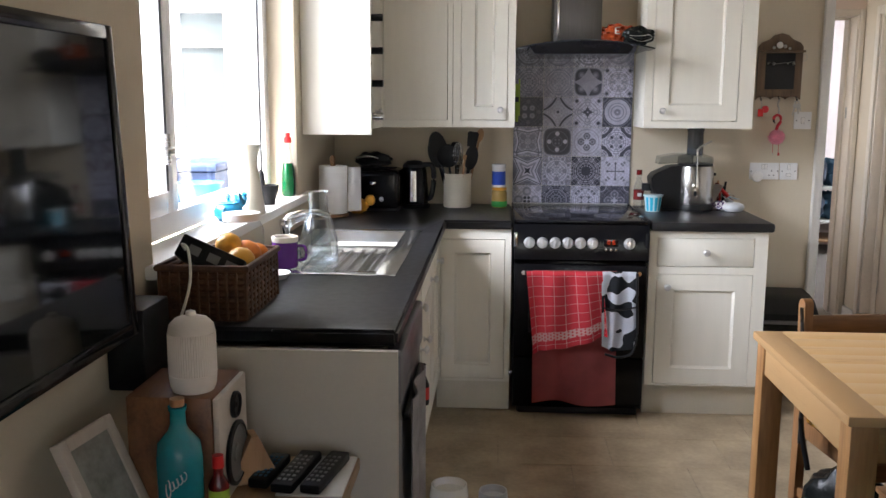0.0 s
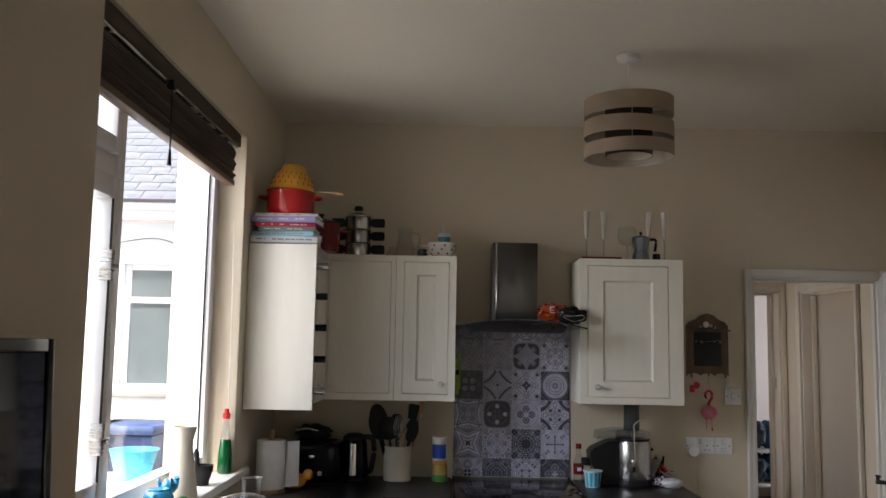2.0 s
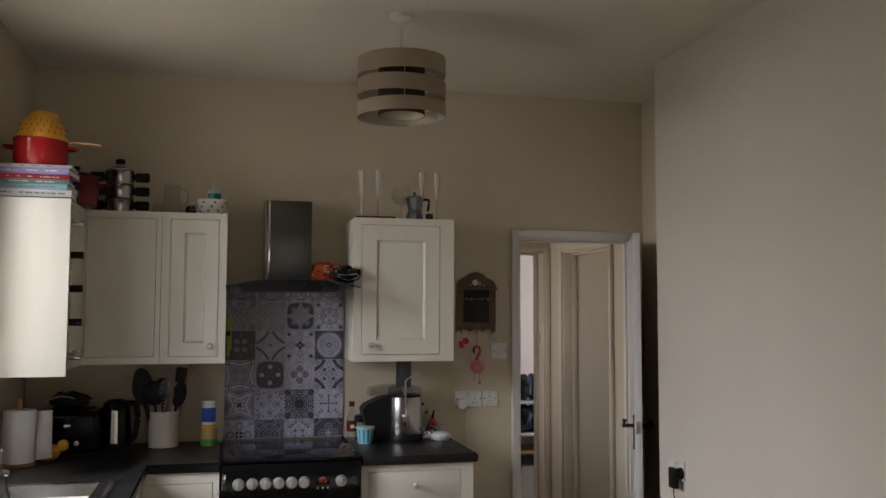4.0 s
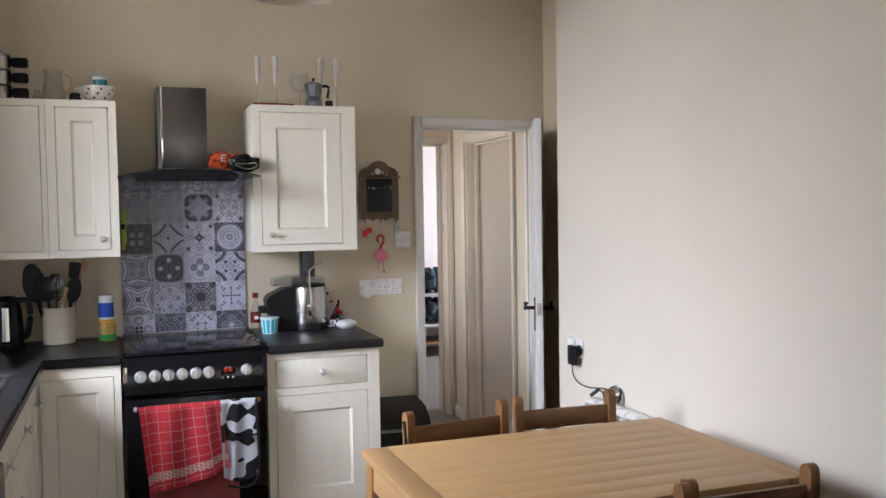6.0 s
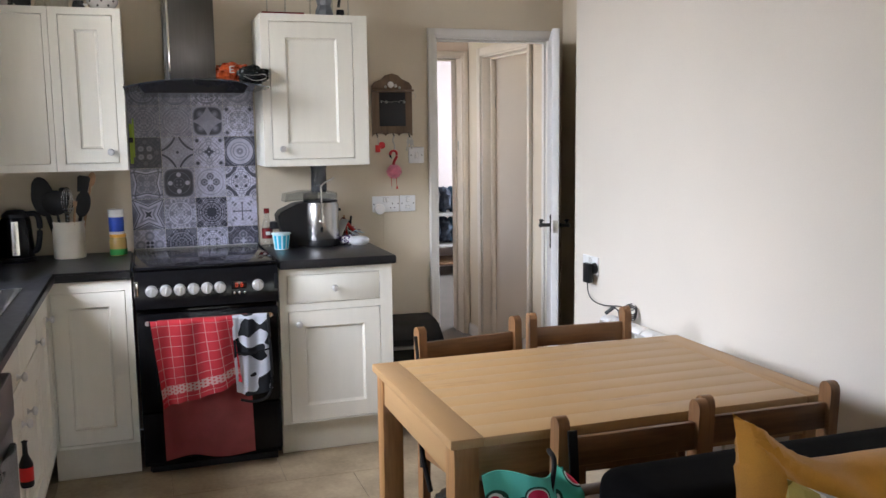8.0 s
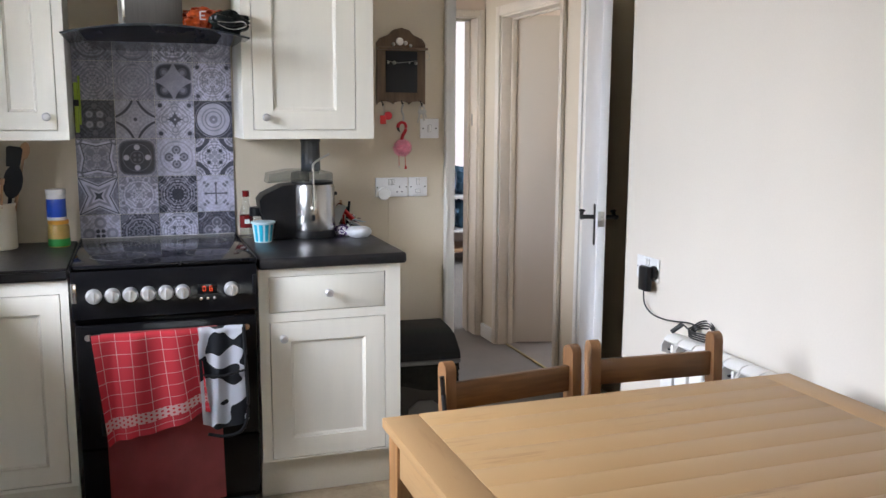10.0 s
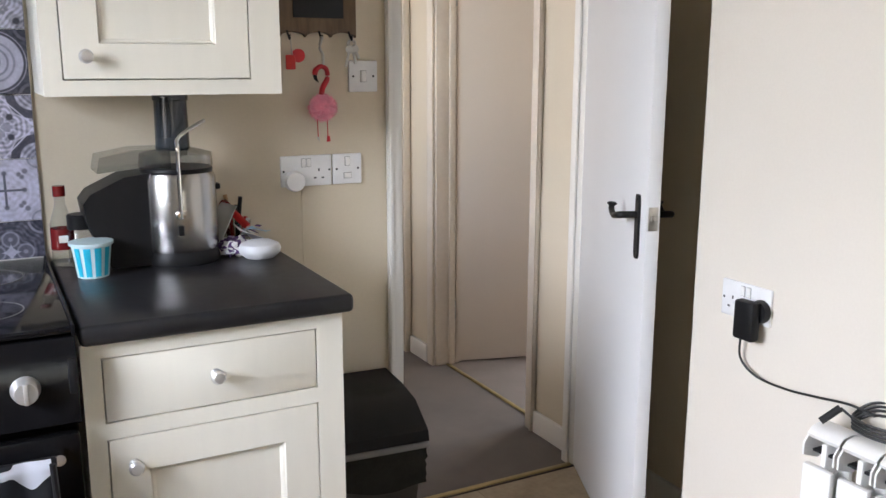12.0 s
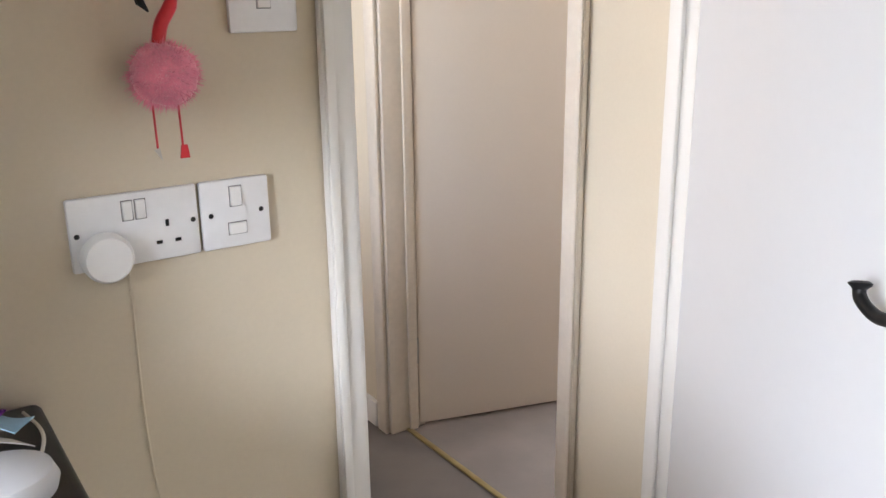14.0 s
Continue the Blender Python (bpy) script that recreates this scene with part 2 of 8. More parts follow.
M["purple"] = mat("purple_glaze", (0.09, 0.02, 0.16), 0.25, var=0.15, scale=9)
M["pink"] = mat("pink_fluff", (0.90, 0.30, 0.42), 0.95, var=0.25, scale=30, fine=300, bump=0.1, sheen=0.6)
M["redpaint"] = mat("red_painted_metal", (0.55, 0.02, 0.03), 0.35, var=0.1, scale=20)
M["orange"] = mat("orange_printed_foil", (0.56, 0.10, 0.02), 0.28, var=0.55, scale=34, dark=(0.14, 0.008, 0.006), metal=0.3)
M["slate"] = mat("slate", (0.19, 0.21, 0.24), 0.45, var=0.45, scale=3, fine=40, bump=0.05)
M["render"] = mat("white_masonry_render", (0.72, 0.73, 0.74), 0.85, var=0.07, scale=2, fine=60, bump=0.05)
M["brick"] = mat("pink_brick", (0.42, 0.20, 0.15), 0.85, var=0.35, scale=7, fine=60, bump=0.06)
M["mortar"] = mat("mortar", (0.5, 0.47, 0.43), 0.9, var=0.15, scale=10)
M["paving"] = mat("concrete_paving", (0.32, 0.31, 0.29), 0.85, var=0.25, scale=2, fine=60, bump=0.05)
M["binblue"] = mat("dark_blue_bin_plastic", (0.04, 0.07, 0.16), 0.45, var=0.2, scale=5)
M["leather"] = mat("black_leather", (0.005, 0.0045, 0.0045), 0.8, var=0.3, scale=9, fine=170, bump=0.06, ior=1.13)
M["mustard"] = mat("mustard_velvet", (0.50, 0.23, 0.025), 0.85, var=0.22, scale=9, fine=420, bump=0.05, sheen=0.15)
M["wicker"] = mat("brown_wicker", (0.10, 0.045, 0.02), 0.6, var=0.5, scale=30, fine=200, bump=0.09)
M["tv"] = mat("black_screen", (0.006, 0.007, 0.008), 0.07, var=0.1, bump=0, coat=0.3)
M["tvframe"] = mat("black_gloss_bezel", (0.012, 0.011, 0.012), 0.14, var=0.1, bump=0)
M["deskwood"] = wood("media_unit_oak", (0.32, 0.20, 0.11), (0.18, 0.10, 0.05), 0.5, "y")
M["towel2"] = mat("faded_red_towel", (0.36, 0.07, 0.065), 0.95, var=0.22, scale=10, fine=500, bump=0.09, sheen=0.4)
M["bag"] = mat("black_bin_bag", (0.014, 0.016, 0.015), 0.22, var=0.3, scale=40, fine=120, bump=0.09, ior=1.3)
M["binp"] = mat("charcoal_bin_plastic", (0.035, 0.035, 0.036), 0.42, var=0.15, scale=12, bump=0.03)
M["bingrey"] = mat("grey_bin_rim", (0.16, 0.16, 0.16), 0.45, var=0.1, scale=12)
M["handleir"] = M["iron"]
M["orangef"] = mat("orange_fruit", (0.75, 0.22, 0.03), 0.45, var=0.2, scale=14, fine=200, bump=0.06)
M["darkcloth"] = mat("dark_mixed_cloth", (0.07, 0.09, 0.13), 0.9, var=0.8, scale=7, fine=60, bump=0.08)
M["denim"] = mat("blue_cloth", (0.05, 0.12, 0.19), 0.9, var=0.4, scale=10, fine=200)
M["greycloth"] = mat("grey_cloth", (0.28, 0.27, 0.28), 0.9, var=0.4, scale=10, fine=200)
M["led"] = mat("orange_led_digit", (0.3, 0.03, 0.0), 0.4, var=0, bump=0, glow=(1.0, 0.07, 0.02, 0.10))
M["purplec"] = mat("lilac_book_cloth", (0.34, 0.28, 0.52), 0.6, var=0.1, scale=12)
M["whitec"] = mat("white_book_cover", (0.62, 0.62, 0.62), 0.5, var=0.1, scale=12)
M["redc"] = mat("red_book_cover", (0.52, 0.03, 0.05), 0.5, var=0.1, scale=12)
M["greenc"] = mat("grey_green_book_cover", (0.16, 0.26, 0.21), 0.5, var=0.1, scale=12)
M["bluec"] = mat("pale_blue_book_cover", (0.25, 0.42, 0.55), 0.5, var=0.1, scale=12)
M["chalk"] = mat("blackboard", (0.012, 0.012, 0.014), 0.6, var=0.3, scale=12)
M["diff"] = mat("pale_pink_diffuser_plastic", (0.74, 0.68, 0.63), 0.5, var=0.04, scale=10)
M["cable"] = mat("black_cable_rubber", (0.02, 0.02, 0.02), 0.5, var=0.1, bump=0)
M["cablew"] = mat("white_cable_rubber", (0.7, 0.68, 0.62), 0.5, var=0.1, bump=0)
M["smoke"] = mat("dark_translucent_plastic", (0.05, 0.06, 0.07), 0.12, var=0.1, bump=0, trans=0.35)
M["tag"] = mat("silver_key_metal", (0.5, 0.49, 0.46), 0.35, metal=1.0, var=0.2, scale=30)
M["frosted"] = mat("frosted_pet_bowl", (0.55, 0.56, 0.58), 0.35, var=0.06, scale=9)

# ---- mesh helpers ----
WM = {}
SMOOTH = 0.7


def thing(name, at, label, category, group="", rz=0.0):
    """An empty at a thing's base."""
    e = new(name)
    e.empty_display_size = 0.05
    e.matrix_basis = at if isinstance(at, Matrix) else pose(*at, 0, 0, rz)
    WM[e.name] = e.matrix_basis.copy()
    return tagged(e, label, category, group)


def part(name, bm, material, parent=None, label="", smooth=True, local=False, **tags):
    """Links a bmesh as one mesh object under its thing; its coordinates are the world's unless local."""
    if parent is not None and not local:
        bm.transform(WM[parent.name].inverted())
    me = bpy.data.meshes.new(name)
    bmesh.ops.recalc_face_normals(bm, faces=bm.faces[:])
    if smooth:
        for f in bm.faces:
            f.smooth = True
        for e in bm.edges:
            if len(e.link_faces) == 2 and e.calc_face_angle(0) > SMOOTH:
                e.smooth = False
    bm.to_mesh(me)
    bm.free()
    mats = material if isinstance(material, (list, tuple)) else [material]
    for m in mats:
        me.materials.append(m)
    ob = new(name, me)
    if parent is not None:
        ob.parent = parent
        WM[ob.name] = WM[parent.name].copy()
    else:
        WM[ob.name] = Matrix()
    return tagged(ob, label, **tags)


def nb():
    return bmesh.new()


def box(bm, a, b, bev=0.0, seg=2, m=None, mi=0):
    """A box from corner a to corner b, with rounded edges."""
    lo, hi = [min(p, q) for p, q in zip(a, b)], [max(p, q) for p, q in zip(a, b)]
    t = bmesh.new()
    r = bmesh.ops.create_cube(t, size=1)
    for v in r["verts"]:
        v.co = Vector([lo[i] + (v.co[i] + 0.5) * (hi[i] - lo[i]) for i in range(3)])
    if bev:
        bmesh.ops.bevel(t, geom=t.edges[:], offset=min(bev, 0.49 * min(hi[i] - lo[i] for i in range(3))), segments=seg, profile=0.5, affect="EDGES")
    return merge(bm, t, m, mi)


def merge(bm, t, m=None, mi=0):
    if m is not None:
        t.transform(m)
    vm = [bm.verts.new(v.co) for v in t.verts]
    t.verts.index_update()
    for f in t.faces:
        try:
            g = bm.faces.new([vm[v.index] for v in f.verts])
            g.material_index = mi
        except ValueError:
            pass
    t.free()
    return bm


def lathe(bm, prof, at=(0, 0, 0), seg=28, m=None, mi=0, squash=(1, 1)):
    """Turns a profile of (radius, height) about an upright axis."""
    t = bmesh.new()
    rings = []
    for r, z in prof:
        if r < 1e-6:
            rings.append([t.verts.new((0, 0, z))])
        else:
            rings.append([t.verts.new((r * math.cos(2 * math.pi * i / seg) * squash[0], r * math.sin(2 * math.pi * i / seg) * squash[1], z)) for i in range(seg)])
    for a, b in zip(rings, rings[1:]):
        for i in range(seg):
            j = (i + 1) % seg
            q = [a[i % len(a)], a[j % len(a)], b[j % len(b)], b[i % len(b)]]
            q = list(dict.fromkeys(q))
            if len(q) > 2:
                t.faces.new(q)
    t.transform(Matrix.Translation(at) @ (m or Matrix()))
    return merge(bm, t, None, mi)


def tube(bm, pts, r, seg=8, mi=0, closed=False):
    """A round rod along a line of points; r may be a list."""
    t = bmesh.new()
    pts = [Vector(p) for p in pts]
    n = len(pts)
    rings = []
    up = Vector((0, 0, 1))
    for i, p in enumerate(pts):
        a, b = pts[max(0, i - 1)], pts[min(n - 1, i + 1)]
        if closed:
            a, b = pts[i - 1], pts[(i + 1) % n]
        d = (b - a).normalized()
        s = d.cross(up)
        if s.length < 0.05:
            s = d.cross(Vector((1, 0, 0)))
        s.normalize()
        u = s.cross(d)
        rr = r[i] if isinstance(r, (list, tuple)) else r
        rings.append([t.verts.new(p + s * rr * math.cos(2 * math.pi * k / seg) + u * rr * math.sin(2 * math.pi * k / seg)) for k in range(seg)])
    pairs = list(zip(rings, rings[1:])) + ([(rings[-1], rings[0])] if closed else [])
    for a, b in pairs:
        for k in range(seg):
            t.faces.new((a[k], a[(k + 1) % seg], b[(k + 1) % seg], b[k]))
    if not closed:
        t.faces.new(rings[0][::-1]), t.faces.new(rings[-1])
    return merge(bm, t, None, mi)


def curve(pts, n=8):
    """A smooth line through the points."""
    P = [Vector(p) for p in pts]
    P = [P[0] * 2 - P[1]] + P + [P[-1] * 2 - P[-2]]
    out = []
    for i in range(1, len(P) - 2):
        for k in range(n):
            t = k / n
            a, b, c, d = P[i - 1:i + 3]
            out.append(0.5 * ((2 * b) + (c - a) * t + (2 * a - 5 * b + 4 * c - d) * t * t + (3 * b - a - 3 * c + d) * t ** 3))
    return out + [P[-2]]


def slab(bm, outline, m, thick, bev=0.0, mi=0):
    """A flat board: a 2D outline in the x-y plane of m, from 0 to thick along its z."""
    t = bmesh.new()
    lo = [t.verts.new((x, y, 0)) for x, y in outline]
    hi = [t.verts.new((x, y, thick)) for x, y in outline]
    n = len(lo)
    t.faces.new(lo[::-1]), t.faces.new(hi)
    for i in range(n):
        t.faces.new((lo[i], lo[(i + 1) % n], hi[(i + 1) % n], hi[i]))
    if bev:
        bmesh.ops.bevel(t, geom=[e for e in t.edges if len(e.link_faces) == 2 and e.calc_face_angle(0) > 0.6], offset=bev, segments=2, affect="EDGES")
    return merge(bm, t, m, mi)


FRONT = Matrix(((1, 0, 0, 0), (0, 0, 1, 0), (0, 1, 0, 0), (0, 0, 0, 1)))
# maps x,y,z of a board to world x, depth along y, height


def sheet(bm, f, nu, nv, mi=0):
    """A grid surface f(u, v) for u and v from 0 to 1."""
    g = [[bm.verts.new(f(i / nu, j / nv)) for j in range(nv + 1)] for i in range(nu + 1)]
    for i in range(nu):
        for j in range(nv):
            q = bm.faces.new((g[i][j], g[i + 1][j], g[i + 1][j + 1], g[i][j + 1]))
            q.material_index = mi
    return bm


def cloth(bm, f, nu, nv, thick=0.004, mi=0):
    """A thin cloth with two sides and a rim."""
    t = bmesh.new()
    sheet(t, f, nu, nv)
    bmesh.ops.recalc_face_normals(t, faces=t.faces[:])
    bmesh.ops.solidify(t, geom=t.faces[:], thickness=thick)
    return merge(bm, t, None, mi)

# ---- the rooms ----
XL, XR, YB, ZC = -0.84, 2.10, 4.64, 2.76
WY0, WY1, WZ0, WZ1 = 2.15, 3.77, 1.00, 2.47
DX0, DX1, DH = 1.638, 2.332, 1.978
WN, YH, YHB = 0.05, 6.05, 6.27  # the thin kitchen wall, the hall's far wall and its far face
YBK = -2.6


def wall(name, boxes, material=None):
    bm = nb()
    for a, b in boxes:
        box(bm, a, b)
    return part(name, bm, material or M["wall"], smooth=False, kind="structure")


wall("wall_west", [((XL - 0.3, YBK, 0), (XL, WY0, ZC)), ((XL - 0.3, WY1, 0), (XL, YB + WN, ZC)),
                   ((XL - 0.3, WY0, 0), (XL, WY1, WZ0)), ((XL - 0.3, WY0, WZ1), (XL, WY1, ZC))])
wall("wall_north", [((XL, YB, 0), (DX0, YB + WN, ZC)), ((DX1, YB, 0), (3.0, YB + WN, ZC)), ((DX0, YB, DH), (DX1, YB + WN, ZC))])
# the east wall takes the copy lightened for the daylight on it
wall("wall_east", [((XR, YBK, 0), (XR + 0.3, 3.885, ZC))], M["wall_lit"])
wall("wall_recess", [((2.40, 3.885, 0), (2.55, YB, ZC))])
# unseen wall; its window opening is added for light
wall("wall_south", [((XL, YBK - 0.2, 0), (-0.2, YBK, ZC)), ((2.0, YBK - 0.2, 0), (XR + 0.3, YBK, ZC)),
                    ((-0.2, YBK - 0.2, 1.75), (2.0, YBK, ZC)), ((-0.2, YBK - 0.2, 0), (2.0, YBK, 0.95))])
part("ceiling", box(nb(), (XL - 0.3, YBK - 0.2, ZC), (3.0, YB + WN, ZC + 0.12)), M["ceil"], smooth=False, kind="structure")

# hall, bedroom and side room beyond the door
HW = mat("hall_peach_paint", (0.66, 0.54, 0.44), 0.75, var=0.05, scale=2, fine=120, bump=0.01)
BW = mat("bedroom_pale_paint", (0.74, 0.66, 0.64), 0.8, var=0.03, scale=2)
wall("wall_hall_east", [((2.36, YB + WN, 0), (2.48, 4.993, 2.5)), ((2.36, 4.993, 1.98), (2.48, 5.80, 2.5)), ((2.36, 5.80, 0), (2.48, YH, 2.5))], M["wall"])
# the opening in this unseen wall is added to let a lamp through
wall("wall_hall_west", [((1.43, YB + WN, 0), (1.55, 5.0, 2.5)), ((1.43, 5.85, 0), (1.55, YH, 2.5)), ((1.43, 5.0, 0), (1.55, 5.85, 0.9)), ((1.43, 5.0, 2.1), (1.55, 5.85, 2.5))], HW)
wall("wall_hall_north", [((0.3, YH, 0), (1.66, YHB, 2.5)), ((2.331, YH, 0), (4.9, YHB, 2.5)), ((1.66, YH, 2.0), (2.331, YHB, 2.5))], HW)
wall("wall_side_room", [((4.6, YB, 0), (4.72, YH, 2.5)), ((2.55, YB, 0), (4.6, YB + WN, 2.5))], HW)
wall("wall_bedroom", [((0.3, 9.2, 0), (4.9, 9.32, 2.5)), ((4.8, YHB, 0), (4.9, 9.2, 2.5)), ((0.3, YHB, 0), (0.42, 9.2, 2.5))], BW)
part("ceiling", box(nb(), (0.3, YB + WN, 2.5), (4.9, 9.32, 2.6)), M["ceil"], smooth=False, kind="structure")

part("floor", box(nb(), (XL - 0.3, YBK - 0.2, -0.15), (2.55, YB, -0.006)), mat("floor_base", (0.22, 0.17, 0.12), 0.8), smooth=False, kind="structure")
part("floor_hall", box(nb(), (1.43, YB, -0.15), (2.42, YHB - 0.01, 0.0)), M["carpet"], smooth=False, kind="structure")
part("floor_side_room", box(nb(), (2.42, YB, -0.15), (4.72, YH + 0.02, 0.002)), M["carpet2"], smooth=False, kind="structure")
part("floor_bedroom", box(nb(), (0.3, YHB - 0.01, -0.15), (4.9, 9.32, -0.002)), M["carpet"], smooth=False, kind="structure")
part("threshold_strip", box(nb(), (1.662, YB + 0.002, -0.004), (2.308, YB + 0.022, 0.005), 0.002), M["brass"], kind="structure")
part("threshold_strip", box(nb(), (2.410, 5.02, 0), (2.428, 5.78, 0.006), 0.002), M["brass"], kind="structure")


def door_frame(name, x0, x1, y0, y1, h, axis="x", wf=0.052, pf=0.014, material=None):
    """Lining and architraves of a doorway through a wall; axis x: the wall runs along x."""
    bm = nb()

    def bb(u0, v0, z0, u1, v1, z1, bev=0.004):
        if axis == "x":
            box(bm, (u0, v0, z0), (u1, v1, z1), bev)
        else:
            box(bm, (v0, u0, z0), (v1, u1, z1), bev)
    t = 0.022
    bb(x0, y0 - 0.002, 0, x0 + t, y1 + 0.002, h)
    bb(x1 - t, y0 - 0.002, 0, x1, y1 + 0.002, h)
    bb(x0 + t, y0 - 0.002, h - t, x1 - t, y1 + 0.002, h)
    for v, s in ((y0, -1), (y1, 1)):
        a, b = sorted((v + s * 0.003, v + s * (0.003 + pf)))
        bb(x0 - wf + 0.008, a, 0, x0 + 0.010, b, h + wf - 0.01)
        bb(x1 - 0.010, a, 0, x1 + wf - 0.008, b, h + wf - 0.01)
        bb(x0 + 0.010, a, h - 0.012, x1 - 0.010, b, h + wf - 0.01)
        a, b = sorted((v + s * (0.003 + pf), v + s * (0.010 + pf)))
        bb(x0 - wf + 0.010, a, 0, x0 - wf + 0.024, b, h + wf - 0.012)
    ym = (y0 + y1) / 2
    bb(x0 + t, ym, 0, x0 + t + 0.012, ym + 0.03, h - t)
    bb(x1 - t - 0.012, ym, 0, x1 - t, ym + 0.03, h - t)
    bb(x0 + t, ym, h - t - 0.012, x1 - t, ym + 0.03, h - t)
    return part(name, bm, material or M["gloss"], kind="structure")


door_frame("door_frame_1", DX0, DX1, YB, YB + WN, DH, wf=0.040)
door_frame("door_frame_2", 4.993, 5.80, 2.36, 2.48, 1.98, "y", material=M["creamgloss"])
door_frame("door_frame_3", 1.66, 2.331, YH, YHB, 2.0, wf=0.032, material=M["creamgloss"])
for a, b in (((2.342, YB + 0.07, 0), (2.36, 4.948, 0.085)), ((2.342, 5.852, 0), (2.36, YH - 0.02, 0.085)), ((1.55, YB + 0.07, 0), (1.568, YH - 0.02, 0.085))):
    part("baseboard", box(nb(), a, b, 0.005), M["gloss"], kind="structure")
part("baseboard", box(nb(), (XR - 0.016, YBK, 0), (XR, 3.90, 0.09), 0.005), M["gloss"], kind="structure")
part("baseboard", box(nb(), (2.384, 3.95, 0), (2.40, YB, 0.09), 0.005), M["gloss"], kind="structure")
part("baseboard", box(nb(), (1.24, YB - 0.016, 0), (1.60, YB, 0.09), 0.005), M["gloss"], kind="structure")

# window, frame by frame
FX = -0.955
fx0, fx1 = FX - 0.065, FX


def uframe(bm, y0, y1, z0, z1, w, x0=fx0, x1=fx1, b=0.006):
    box(bm, (x0, y0, z0), (x1, y0 + w, z1), b)
    box(bm, (x0, y1 - w, z0), (x1, y1, z1), b)
    box(bm, (x0, y0 + w, z0), (x1, y1 - w, z0 + w), b)
    box(bm, (x0, y0 + w, z1 - w), (x1, y1 - w, z1), b)
    return bm


win = thing("window_1", (FX, WY0, WZ0), "white plastic double-glazed kitchen window above a deep sill", "window")
win["kind"] = "structure"
bm = uframe(nb(), WY0, WY1, WZ0 + 0.035, WZ1, 0.07)
box(bm, (fx0, 2.60, WZ0 + 0.105), (fx1, 2.665, WZ1 - 0.07), 0.006)
box(bm, (fx0, WY0 + 0.07, 2.06), (fx1, 2.60, 2.13), 0.006)
part("window_frame", bm, M["upvc"], win)
part("sash", uframe(nb(), WY0 + 0.072, 2.598, WZ0 + 0.108, 2.058, 0.065, fx0 + 0.02, fx1 + 0.018), M["upvc"], win)
part("top_light", uframe(nb(), WY0 + 0.072, 2.598, 2.132, WZ1 - 0.072, 0.05, fx0 + 0.02, fx1 + 0.014), M["upvc"], win)
for y0, y1, z0, z1 in ((2.667, WY1 - 0.072, WZ0 + 0.107, WZ1 - 0.072), (WY0 + 0.138, 2.532, WZ0 + 0.174, 1.992), (WY0 + 0.123, 2.547, 2.183, WZ1 - 0.123)):
    p = part("pane", box(nb(), (FX - 0.036, y0, z0), (FX - 0.032, y1, z1)), M["glass"], win, smooth=False)
    p.visible_shadow = False
for y0, y1, z0, z1, xx in ((2.598, 2.6025, WZ0 + 0.108, 2.058, fx1 + 0.001), (2.532, 2.5365, WZ0 + 0.174, 1.992, fx1 + 0.0185), (2.470, 2.4745, WZ0 + 0.174, 1.992, fx1 - 0.03), (2.6625, 2.667, WZ0 + 0.107, WZ1 - 0.072, fx1 - 0.02), (3.694, 3.698, WZ0 + 0.107, WZ1 - 0.072, fx1 - 0.02)):
    part("gasket", box(nb(), (xx - 0.004, y0, z0), (xx + 0.0012, y1, z1)), M["blackmat"], win, smooth=False)
for z in (1.25, 1.75):
    bm = nb()
    box(bm, (fx1 - 0.01, 2.52, z), (fx1 + 0.03, 2.54, z + 0.09), 0.003)
    box(bm, (fx1 + 0.0, 2.505, z + 0.03), (fx1 + 0.034, 2.565, z + 0.05), 0.003)
    part("latch_bracket", bm, M["steel"], win)
bm = nb()
box(bm, (FX + 0.001, WY0, WZ0 + 0.001), (XL + 0.032, WY1, 1.036), 0.008)
box(bm, (XL, WY0 - 0.06, WZ0 + 0.001), (XL + 0.032, WY0 + 0.001, 1.036), 0.008)
box(bm, (XL, WY1 - 0.001, WZ0 + 0.001), (XL + 0.032, WY1 + 0.17, 1.036), 0.008)
part("window_sill", bm, M["sill"], kind="structure")
part("window_trim", box(nb(), (FX - 0.02, WY1 - 0.004, 1.04), (XL - 0.002, WY1 - 0.001, WZ1)), M["wall"], kind="structure", smooth=False)
# an unseen window behind the viewpoint, added to let light in
w2 = thing("window_2", (0.9, YBK - 0.1, 0.95), "unseen white plastic window added behind the viewpoint for light", "window")
w2["kind"] = "structure"
bm = nb()
for x0, x1 in ((-0.2, 0.9), (0.9, 2.0)):
    for a, b in (((x0, 0.95), (x0 + 0.06, 1.75)), ((x1 - 0.06, 0.95), (x1, 1.75)), ((x0 + 0.06, 0.95), (x1 - 0.06, 1.01)), ((x0 + 0.06, 1.69), (x1 - 0.06, 1.75))):
        box(bm, (a[0], YBK - 0.14, a[1]), (b[0], YBK - 0.07, b[1]), 0.005)
part("window_frame", bm, M["upvc"], w2)
for x0, x1 in ((-0.14, 0.84), (0.96, 1.94)):
    p = part("pane", box(nb(), (x0, YBK - 0.108, 1.01), (x1, YBK - 0.104, 1.69)), M["glass"], w2, smooth=False)
    p.visible_shadow = False

